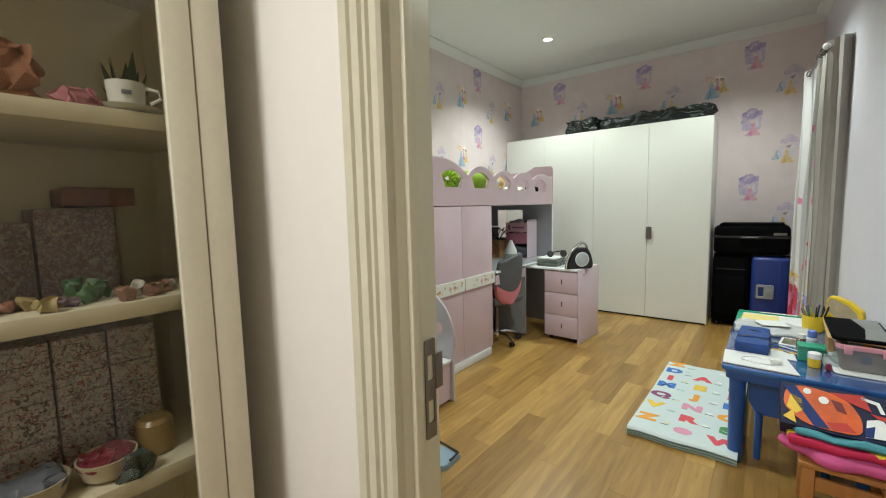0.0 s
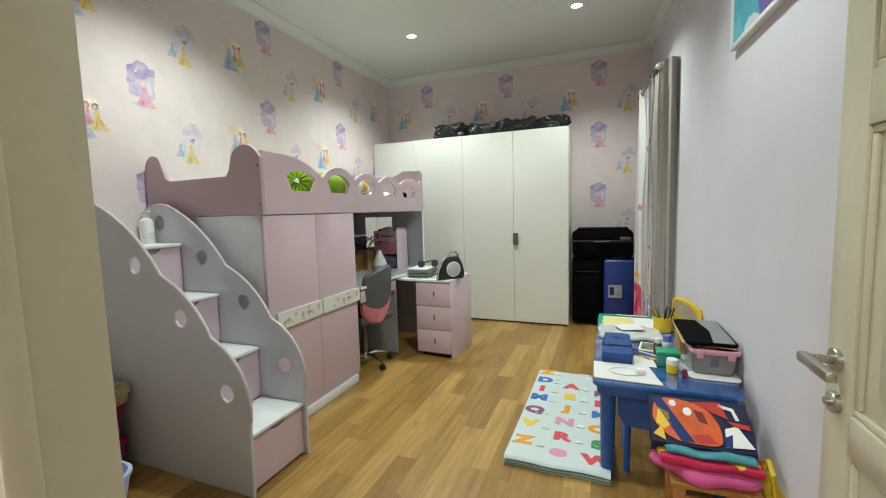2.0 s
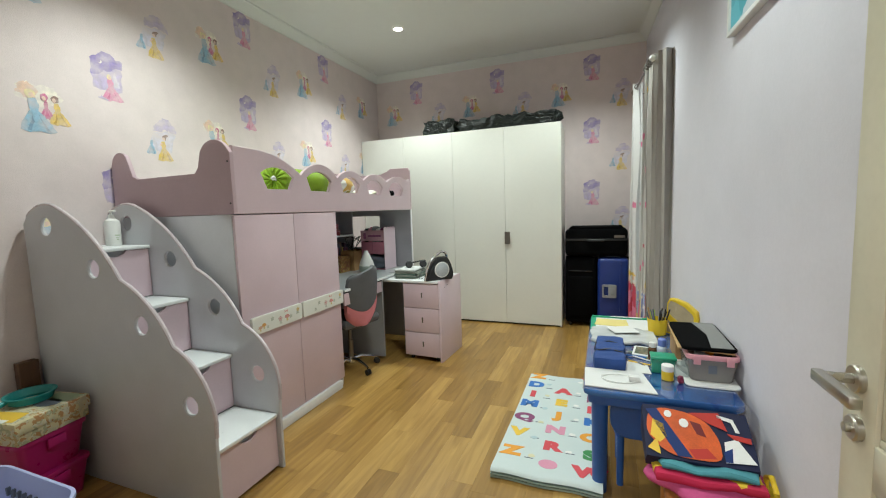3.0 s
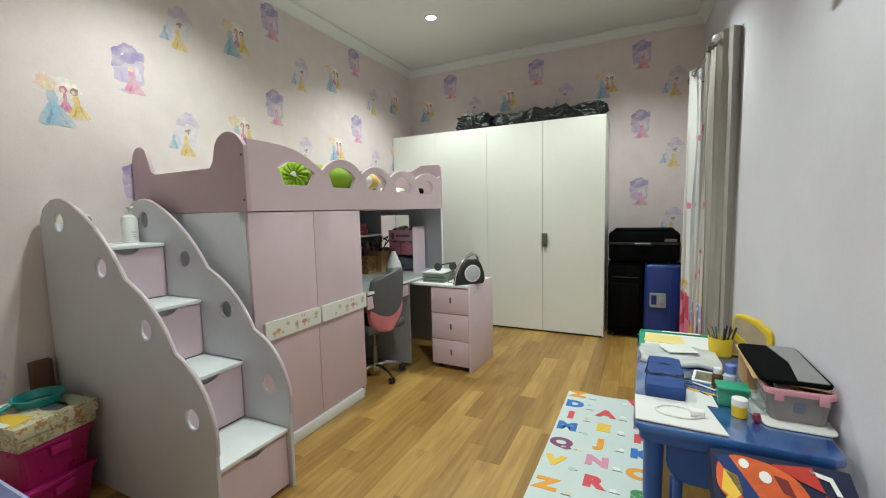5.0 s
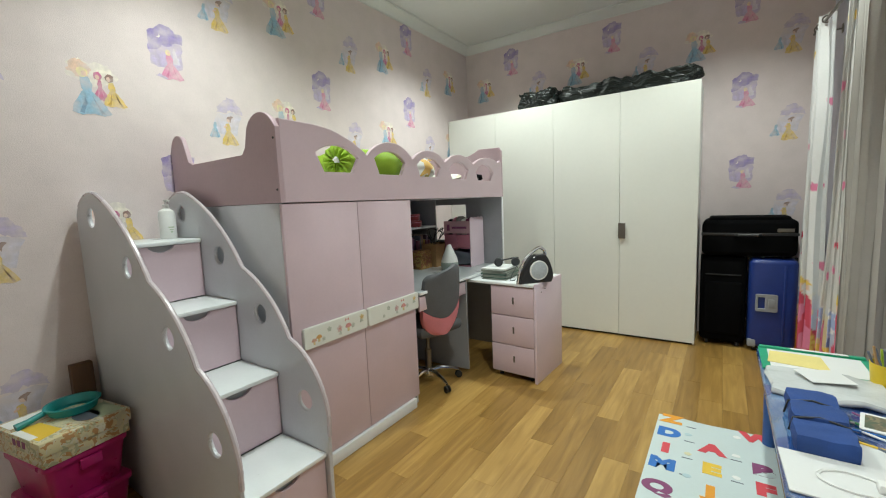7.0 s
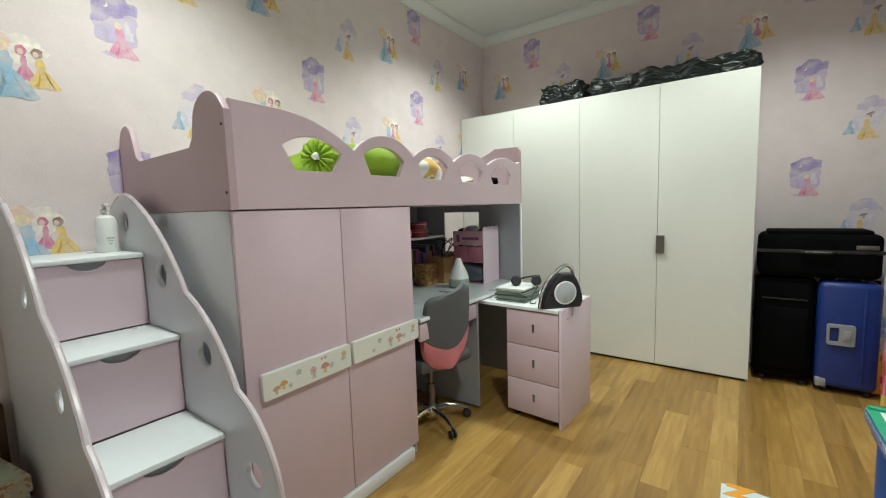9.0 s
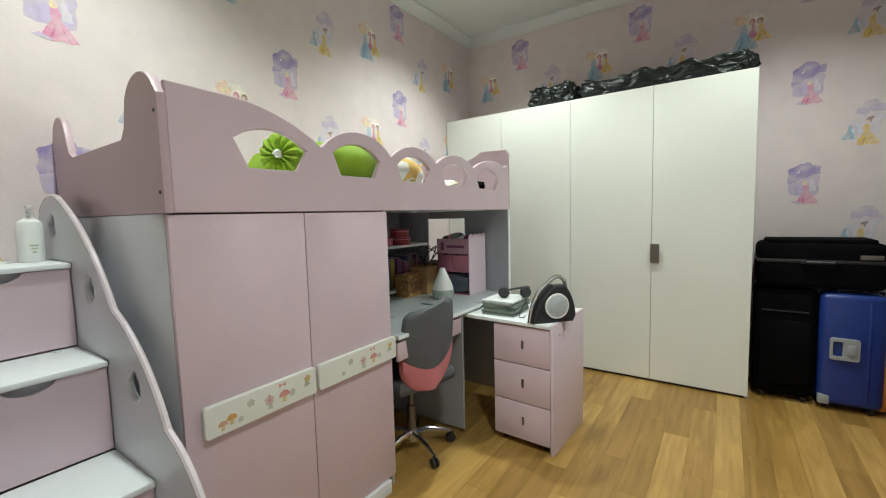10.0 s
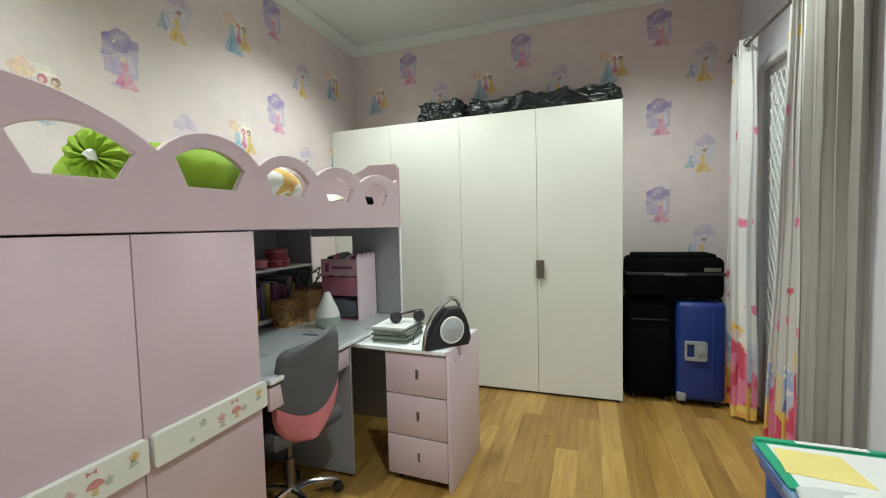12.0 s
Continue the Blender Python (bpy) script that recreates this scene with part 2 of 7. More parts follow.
def part(name, shape, material, parent, label="", smooth=30):
    """Links a bmesh or mesh, given in the place's own metres, as one mesh under parent."""
    if isinstance(shape, bmesh.types.BMesh):
        me = bpy.data.meshes.new(name)
        shape.to_mesh(me)
        shape.free()
    else:
        me = shape
    me.name = name
    me.materials.clear()
    for m in material if isinstance(material, (list, tuple)) else [material]:
        me.materials.append(m)
    ob = new(name, me)
    base = Vector((0, 0, 0))
    if parent:
        base = ORIGIN[parent]
        ob.parent = parent
        me.transform(Matrix.Translation(-base))
    ORIGIN[ob] = base
    if smooth:
        me.polygons.foreach_set("use_smooth", [True] * len(me.polygons))
        me.set_sharp_from_angle(angle=radians(smooth))
    if label:
        ob["label"] = label
    return ob


def solid(name, shape, material, label, category, kind="", smooth=30):
    return tagged(part(name, shape, material, None, smooth=smooth), label, category, kind=kind)


def box(x0, y0, z0, x1, y1, z1, bevel=0.0, seg=2):
    bm = bmesh.new()
    bmesh.ops.create_cube(bm, size=1, matrix=Matrix.Translation(((x0 + x1) / 2, (y0 + y1) / 2, (z0 + z1) / 2)) @ Matrix.Diagonal((abs(x1 - x0), abs(y1 - y0), abs(z1 - z0), 1)))
    if bevel:
        bmesh.ops.bevel(bm, geom=bm.edges[:], offset=bevel, segments=seg, profile=0.5, affect="EDGES", clamp_overlap=True)
    return bm


def join(*bms):
    out = bmesh.new()
    for b in bms:
        me = bpy.data.meshes.new("t")
        b.to_mesh(me)
        b.free()
        out.from_mesh(me)
        bpy.data.meshes.remove(me)
    return out


def lathe(x, y, rings, seg=28, caps=True):
    """rings: (radius, z) from bottom to top."""
    bm = bmesh.new()
    loops = [[bm.verts.new((x + r * math.cos(2 * math.pi * i / seg), y + r * math.sin(2 * math.pi * i / seg), z)) for i in range(seg)] for r, z in rings]
    for a, b in zip(loops, loops[1:]):
        for i in range(seg):
            j = (i + 1) % seg
            bm.faces.new((a[i], a[j], b[j], b[i]))
    if caps:
        bm.faces.new(loops[0][::-1])
        bm.faces.new(loops[-1])
    return bm


def tube(points, r, seg=10, closed=False):
    """A round bar along points."""
    pts = [Vector(p) for p in points]
    bm = bmesh.new()
    loops = []
    n = len(pts)
    up = Vector((0.13, 0.29, 0.95))
    for i, p in enumerate(pts):
        a = pts[(i - 1) % n] if (closed or i) else p
        b = pts[(i + 1) % n] if (closed or i < n - 1) else p
        d = (b - a).normalized()
        s = d.cross(up).normalized()
        t = s.cross(d)
        rr = r[i] if isinstance(r, (list, tuple)) else r
        loops.append([bm.verts.new(p + rr * (math.cos(2 * math.pi * k / seg) * s + math.sin(2 * math.pi * k / seg) * t)) for k in range(seg)])
    pairs = list(zip(loops, loops[1:])) + ([(loops[-1], loops[0])] if closed else [])
    for a, b in pairs:
        for k in range(seg):
            j = (k + 1) % seg
            bm.faces.new((a[k], a[j], b[j], b[k]))
    if not closed:
        bm.faces.new(loops[0][::-1])
        bm.faces.new(loops[-1])
    bmesh.ops.recalc_face_normals(bm, faces=bm.faces[:])
    return bm


def plate(loops, depth, bevel=0.0, plane="z", at=0.0, weld=False):
    """A flat board of that thickness with the outline loops[0] and holes loops[1:], its middle at `at` on the axis plane."""
    cu = bpy.data.curves.new("t", "CURVE")
    cu.dimensions, cu.fill_mode = "2D", "BOTH"
    cu.extrude, cu.bevel_depth, cu.bevel_resolution, cu.offset = max(depth / 2 - bevel, 0), bevel, 1, -bevel
    for pts in loops:
        sp = cu.splines.new("POLY")
        sp.points.add(len(pts) - 1)
        for q, (u, v) in zip(sp.points, pts):
            q.co = (u, v, 0, 1)
        sp.use_cyclic_u = True
    me = from_curve(cu)
    if weld:
        bm = bmesh.new()
        bm.from_mesh(me)
        bmesh.ops.remove_doubles(bm, verts=bm.verts[:], dist=0.00002)
        bm.to_mesh(me)
        bm.free()
    return place(me, plane, at)


def place(me, plane, at):
    if plane == "x":
        me.transform(Matrix(((0, 0, 1, at), (1, 0, 0, 0), (0, 1, 0, 0), (0, 0, 0, 1))))
    elif plane == "y":
        me.transform(Matrix(((1, 0, 0, 0), (0, 0, -1, at), (0, 1, 0, 0), (0, 0, 0, 1))))
    else:
        me.transform(Matrix.Translation((0, 0, at)))
    return me


def from_curve(cu):
    ob = bpy.data.objects.new("t", cu)
    scene.collection.objects.link(ob)
    dg = bpy.context.evaluated_depsgraph_get()
    me = bpy.data.meshes.new_from_object(ob.evaluated_get(dg), depsgraph=dg)
    bpy.data.objects.remove(ob)
    bpy.data.curves.remove(cu)
    return me


def letters(text, size, depth=0.0005, fat=0.0):
    cu = bpy.data.curves.new("t", "FONT")
    cu.body, cu.size, cu.extrude, cu.offset = text, size, depth, fat
    cu.align_x, cu.align_y = "CENTER", "CENTER"
    return from_curve(cu)


def arc(a, m, b, n=10):
    """Points of the circle from a through m to b (without b)."""
    ax, ay, mx, my, bx, by = *a, *m, *b
    d = 2 * (ax * (my - by) + mx * (by - ay) + bx * (ay - my))
    ux = ((ax * ax + ay * ay) * (my - by) + (mx * mx + my * my) * (by - ay) + (bx * bx + by * by) * (ay - my)) / d
    uy = ((ax * ax + ay * ay) * (bx - mx) + (mx * mx + my * my) * (ax - bx) + (bx * bx + by * by) * (mx - ax)) / d
    r = math.hypot(ax - ux, ay - uy)
    t0, tm, t1 = (math.atan2(q - uy, p - ux) for p, q in (a, m, b))
    turn = 2 * math.pi
    if ((tm - t0) % turn) <= ((t1 - t0) % turn):
        span = (t1 - t0) % turn
    else:
        span = -((t0 - t1) % turn)
    return [(ux + r * math.cos(t0 + span * i / n), uy + r * math.sin(t0 + span * i / n)) for i in range(n)]


def circle(cx, cy, r, n=24, ry=None):
    return [(cx + r * math.cos(2 * math.pi * i / n), cy + (ry or r) * math.sin(2 * math.pi * i / n)) for i in range(n)]


def rounded(x0, y0, x1, y1, r, n=5):
    out = []
    for cx, cy, a in ((x1 - r, y1 - r, 0), (x0 + r, y1 - r, 90), (x0 + r, y0 + r, 180), (x1 - r, y0 + r, 270)):
        out += [(cx + r * math.cos(radians(a + 90 * i / n)), cy + r * math.sin(radians(a + 90 * i / n))) for i in range(n + 1)]
    return out


def soft(x0, y0, z0, x1, y1, z1, cuts=5, puff=0.4, jitter=0.0, scale=6.0, seed=0.0):
    """A stuffed or crumpled lump that fills a box."""
    bm = bmesh.new()
    bmesh.ops.create_cube(bm, size=2)
    bmesh.ops.subdivide_edges(bm, edges=bm.edges[:], cuts=cuts, use_grid_fill=True)
    c = Vector(((x0 + x1) / 2, (y0 + y1) / 2, (z0 + z1) / 2))
    h = Vector(((x1 - x0) / 2, (y1 - y0) / 2, (z1 - z0) / 2))
    for v in bm.verts:
        p = v.co.copy()
        q = p.normalized() * max(abs(p.x), abs(p.y), abs(p.z)) * 1.22
        p = p.lerp(q, puff)
        w = Vector((c.x + p.x * h.x, c.y + p.y * h.y, c.z + p.z * h.z))
        if jitter:
            w += jitter * noise.noise_vector(w * scale + Vector((seed, seed, seed)))
            w.z = max(w.z, z0)
        v.co = w
    return bm


# ---- the room ----
XL, YF, YN, YH = -3.015, 6.10, 0.80, 0.69
JL, JR, DOOR_TOP = -0.443, 0.49, 2.12


def wall_x(y):
    """The window wall runs slightly out of square."""
    return 0.478 + 0.05 * (YF - y)


def skew(bm):
    for v in bm.verts:
        v.co.x += wall_x(v.co.y)
    return bm


solid("floor", box(-3.3, -2.4, -0.12, 1.8, 6.4, -0.012), SUBFLOOR, "golden oak laminate floor of staggered planks", "floor", "structure")
floor = bpy.data.objects["floor"]
solid("ceiling", box(-3.3, YH - 0.02, CEIL, 1.0, 6.4, CEIL + 0.12), CEILING, "plain white plaster ceiling with recessed downlights", "ceiling", "structure")
wall_west = solid("wall_west", box(XL - 0.15, 0.60, 0, XL, YF + 0.15, CEIL), WALLPAPER, "pale pink wallpaper wall with scattered fairy-tale prints", "wall", "structure")
wall_north = solid("wall_north", box(XL, YF, 0, 0.75, YF + 0.15, CEIL), WALLPAPER, "pale pink wallpaper wall behind the white wardrobe", "wall", "structure")
WY0, WY1, WZ0, WZ1 = 4.74, 5.68, 0.06, 2.46
solid("wall_east", join(skew(box(0, YH, 0, 0.15, WY0, CEIL)), skew(box(0, WY1, 0, 0.15, YF, CEIL)), skew(box(0, WY0, WZ1, 0.15, WY1, CEIL)), skew(box(0, WY0, 0, 0.15, WY1, WZ0))), LAVENDER, "smooth pale lavender painted wall", "wall", "structure")
solid("wall_south", join(box(XL - 0.15, YH, 0, JL - 0.03, YN, CEIL), box(JR + 0.03, YH, 0, wall_x(YH), YN, CEIL), box(JL - 0.03, YH, DOOR_TOP + 0.03, JR + 0.03, YN, CEIL)), HALL_PAINT, "cream painted wall with the bedroom doorway", "wall", "structure")


def cornice():
    """Cove moulding along the tops of the walls."""
    prof = [(0, 0), (0, -0.085), (0.012, -0.085), (0.012, -0.075), (0.03, -0.055), (0.05, -0.03), (0.07, -0.014), (0.09, -0.012), (0.09, 0)]
    for a, b, inward in (((XL, YN), (XL, YF), (1, 0)), ((XL, YF), (wall_x(YF), YF), (0, -1)), ((wall_x(YF), YF), (wall_x(YN), YN), (-1, 0))):
        bm = bmesh.new()
        ends = []
        for p in (a, b):
            ends.append([bm.verts.new((p[0] + inward[0] * d, p[1] + inward[1] * d, CEIL + h - 0.001)) for d, h in prof])
        for i in range(len(prof) - 1):
            bm.faces.new((ends[0][i], ends[0][i + 1], ends[1][i + 1], ends[1][i]))
        bmesh.ops.recalc_face_normals(bm, faces=bm.faces[:])
        yield bm


solid("trim_cornice", join(*cornice()), CEILING, "white plaster cove cornice round the ceiling", "trim", "structure")
# the hall in front of the door
solid("wall_hall", join(box(-1.5, -2.4, 0, -1.35, YH, 3.0), box(1.5, -2.4, 0, 1.65, YH, 3.0), box(-1.5, -2.4, 0, 1.65, -2.25, 3.0), box(wall_x(YH), YH, 0, 1.65, YN, 3.0)), HALL_PAINT, "plain cream painted hall walls", "wall", "structure")
solid("ceiling_hall", box(-1.5, -2.4, 3.0, 1.65, YH - 0.02, 3.1), CEILING, "plain white hall ceiling", "ceiling", "structure")


def door_frame():
    """Jambs, head and fluted casing of the doorway."""
    fr = root("door_frame", (JL, YN, 0), "cream gloss painted door frame with fluted casing", "door frame", kind="structure")
    for nm, x0, x1 in (("jamb", JL - 0.03, JL), ("jamb", JR, JR + 0.03)):
        part(nm, box(x0, YH - 0.018, 0, x1, YN + 0.004, DOOR_TOP + 0.03, 0.003), CREAM, fr)
    part("stop", box(JL, 0.715, 0, JL + 0.012, 0.74, DOOR_TOP, 0.003), CREAM, fr)
    part("head", box(JL, YH - 0.018, DOOR_TOP, JR, YN + 0.004, DOOR_TOP + 0.03), CREAM, fr)
    fl = [(0.0, 0.014), (0.003, 0.018), (0.030, 0.021), (0.034, 0.010), (0.039, 0.010), (0.043, 0.022), (0.066, 0.024), (0.070, 0.012), (0.075, 0.012), (0.079, 0.024), (0.090, 0.026), (0.094, 0.015), (0.099, 0.015), (0.103, 0.028), (0.122, 0.030), (0.128, 0.022), (0.128, 0.0), (0.0, 0.0)]
    for side, x0 in ((-1, JL), (1, JR)):
        out = [(x0 + side * (0.128 - u), YH - d) for u, d in fl]
        me = plate([out if side > 0 else out[::-1]], DOOR_TOP + 0.03, 0, "z", (DOOR_TOP + 0.03) / 2)
        part("casing", me, CREAM, fr)
    sp = part("strike_plate", plate([rounded(0.756, 0.925, 0.790, 1.145, 0.004), rounded(0.764, 0.96, 0.783, 1.01, 0.003), rounded(0.764, 1.055, 0.783, 1.11, 0.003)], 0.003, 0.0005, "x", JL + 0.0025), GREYMETAL, fr, "worn steel strike plate")
    part("strike_lip", box(JL + 0.001, 0.788, 1.03, JL + 0.006, 0.812, 1.11, 0.001), GREYMETAL, fr)


door_frame()


def door_leaf():
    """Open panelled door along the window wall."""
    f, y0, y1 = 0.471, 0.845, 1.738
    d = root("door_1", (f + 0.02, y0, 0), "open cream painted panelled door with steel lever", "door", kind="structure")
    st, rails = 0.105, [(0.01, 0.22), (0.90, 0.985), (1.575, 1.68), (1.99, 2.09)]
    part("stile", box(f, y1 - st, 0.01, f + 0.04, y1, 2.09, 0.003), CREAM, d)
    part("stile", box(f, y0, 0.01, f + 0.04, y0 + st, 2.09, 0.003), CREAM, d)
    for z0, z1 in rails:
        part("rail", box(f, y0 + st, z0, f + 0.04, y1 - st, z1, 0.003), CREAM, d)
    for (a, z0), (z1, b) in zip(rails, rails[1:]):
        ya, yb = y0 + st, y1 - st
        part("panel", box(f + 0.016, ya, z0, f + 0.028, yb, z1), CREAM, d)
        part("raised_field", box(f + 0.008, ya + 0.07, z0 + 0.07, f + 0.02, yb - 0.07, z1 - 0.07, 0.007), CREAM, d)
        fr = 0.016
        part("moulding", join(box(f + 0.006, ya, z0, f + 0.018, yb, z0 + fr, 0.005), box(f + 0.006, ya, z1 - fr, f + 0.018, yb, z1, 0.005), box(f + 0.006, ya, z0 + fr, f + 0.018, ya + fr, z1 - fr, 0.005), box(f + 0.006, yb - fr, z0 + fr, f + 0.018, yb, z1 - fr, 0.005)), CREAM, d)
    yr = 1.688
    rose = lathe(0, 0, [(0.026, 0), (0.026, 0.008), (0.024, 0.011)])
    rose.transform(pose(f, yr, 1.085, 0, -90, 0))
    part("rose", rose, STEEL, d, "round satin steel rose")
    lever = join(tube([(f - 0.008, yr, 1.085), (f - 0.06, yr, 1.085)], 0.010), box(f - 0.07, yr - 0.125, 1.074, f - 0.05, yr + 0.012, 1.096, 0.004))
    part("lever", lever, STEEL, d, "flat satin steel lever")
    lock = lathe(0, 0, [(0.024, 0), (0.024, 0.010), (0.021, 0.013), (0.009, 0.013), (0.009, 0.022)])
    lock.transform(pose(f, yr - 0.005, 0.992, 0, -90, 0))
    part("lock_rose", lock, STEEL, d)


door_leaf()


def window():
    """White framed window with a diamond grille, between the curtains."""
    w = root("window_1", (wall_x(5.2), 5.2, WZ0), "white framed window with a diamond lattice grille", "window", kind="structure")
    fw = 0.055
    for nm, a in (("window_frame", (0.02, WY0, WZ0, 0.08, WY0 + fw, WZ1)), ("window_frame", (0.02, WY1 - fw, WZ0, 0.08, WY1, WZ1)), ("window_frame", (0.02, WY0 + fw, WZ1 - fw, 0.08, WY1 - fw, WZ1)), ("window_frame", (0.02, WY0 + fw, WZ0, 0.08, WY1 - fw, WZ0 + fw))):
        part(nm, skew(box(*a, 0.004)), WHITE_PLASTIC, w)
    tr = 0.06
    for a in ((-0.012, WY0 - tr, WZ0, 0.0, WY0, WZ1 + tr), (-0.012, WY1, WZ0, 0.0, WY1 + tr, WZ1 + tr), (-0.012, WY0, WZ1, 0.0, WY1, WZ1 + tr)):
        part("window_trim", skew(box(*a, 0.003)), WHITE_PLASTIC, w)
    ya, yb, za, zb = WY0 + fw, WY1 - fw, WZ0 + fw, WZ1 - fw
    for y in (ya, (ya + yb) / 2 - 0.03, yb - 0.045):
        part("sash_stile", skew(box(0.03, y, za, 0.065, y + 0.045, zb, 0.003)), WHITE_PLASTIC, w)
    part("pane", skew(box(0.055, ya + 0.02, za, 0.060, yb - 0.02, zb)), PANE, w).visible_shadow = False
    bars = []
    pitch = 0.062
    h = zb - za
    for s in (1, -1):
        c = -h
        while c < (yb - ya) + h:
            pts = []
            for t in (0.0, 1.0):
                pts.append((c + s * h * 0.55 * t, za + h * t))
            (u0, v0), (u1, v1) = pts
            lo, hi = 0.0, 1.0
            du = u1 - u0
            if abs(du) > 1e-6:
                t0, t1 = sorted(((0 - u0) / du, ((yb - ya) - u0) / du))
                lo, hi = max(lo, t0), min(hi, t1)
            if hi - lo > 0.02:
                p = [(0.012 + 0.006 * (s < 0), ya + u0 + du * t, v0 + (v1 - v0) * t) for t in (lo, hi)]
                bars.append(tube([(wall_x(q[1]) + q[0], q[1], q[2]) for q in p], 0.0045, 5))
            c += pitch
    grille = join(*bars)
    g = part("grille", grille, WHITE_PLASTIC, w, "white metal diamond lattice")
    solid("backdrop", box(1.9, 3.0, -0.2, 1.95, 7.5, 3.4), emitter("pale_daylight", (0.80, 0.88, 0.86), 0.55), "pale overcast brightness outside the window", "backdrop", "structure")


window()


def downlight(x, y):
    d = root("downlight", (x, y, CEIL), "round white recessed ceiling downlight, lit", "downlight", "ceiling downlights")
    part("trim_ring", lathe(x, y, [(0.066, CEIL - 0.0005), (0.066, CEIL - 0.006), (0.060, CEIL - 0.012), (0.050, CEIL - 0.012), (0.046, CEIL - 0.004)], 32, False), WHITE_PLASTIC, d)
    part("diffuser", lathe(x, y, [(0.047, CEIL - 0.005), (0.047, CEIL - 0.003)], 32), emitter("lamp_glow", (1.0, 0.96, 0.9), 14), d, "glowing white disc")


for lx, ly, power in LAMPS:
    downlight(lx, ly)


# ---- wallpaper prints ----
def blob(cx, cz, rx, rz, n, rough, rnd, y):
    ph = rnd.random() * 6
    return [(cx + rx * math.cos(2 * math.pi * i / n) * (1 + rough * math.sin(3 * i + ph) * rnd.random()), y, cz + rz * math.sin(2 * math.pi * i / n) * (1 + rough * math.cos(2 * i + ph) * rnd.random())) for i in range(n)]


PRINT = [watercolour("pigment_" + nm, c, PAPER, cov, 13.0) for nm, c, cov in (
    ("violet", (0.27, 0.21, 0.45), 0.80), ("lilac", (0.45, 0.37, 0.56), 0.62), ("pink", (0.66, 0.25, 0.40), 0.78), ("yellow", (0.70, 0.49, 0.12), 0.88), ("blue", (0.27, 0.43, 0.56), 0.78),
    ("brown", (0.20, 0.09, 0.06), 0.9), ("peach", (0.73, 0.50, 0.38), 0.75), ("rose", (0.55, 0.12, 0.26), 0.8), ("straw", (0.76, 0.64, 0.30), 0.8), ("mist", (0.58, 0.55, 0.66), 0.55),
    ("cream", (0.80, 0.74, 0.64), 0.7), ("ochre", (0.50, 0.30, 0.06), 0.75), ("navy", (0.15, 0.26, 0.38), 0.7))]
VIOLET, LILAC, PINKP, YELLOWP, BLUEP, BROWNP, PEACHP, ROSEP, STRAWP, MISTP, CREAMP, OCHREP, NAVYP = range(13)


def gown(cx, z0, z1, w, rnd, main, fold, lean=0.0):
    """A flared skirt under a slim bodice, with two folds."""
    h = z1 - z0

    def at(u, v):
        return (cx + u * w + lean * (1 - v) * w, 0, z0 + v * h)

    shape = [at(*q) for q in ((-0.5, 0.04), (-0.42, 0.25), (-0.24, 0.48), (-0.12, 0.62), (-0.15, 0.80), (-0.10, 0.98), (0.10, 1.0), (0.16, 0.82), (0.12, 0.63), (0.27, 0.47), (0.42, 0.24), (0.52, 0.06), (0.30, -0.02), (0.05, 0.03), (-0.25, -0.02))]
    out = [(shape, main, 0.002)]
    for u in (-0.18, 0.2):
        out.append(([at(*q) for q in ((u * 1.5 - 0.05, 0.04), (u * 0.8, 0.32), (u * 0.45, 0.56), (u * 0.6 + 0.03, 0.30), (u * 1.5 + 0.07, 0.03))], fold, 0.002))
    return out


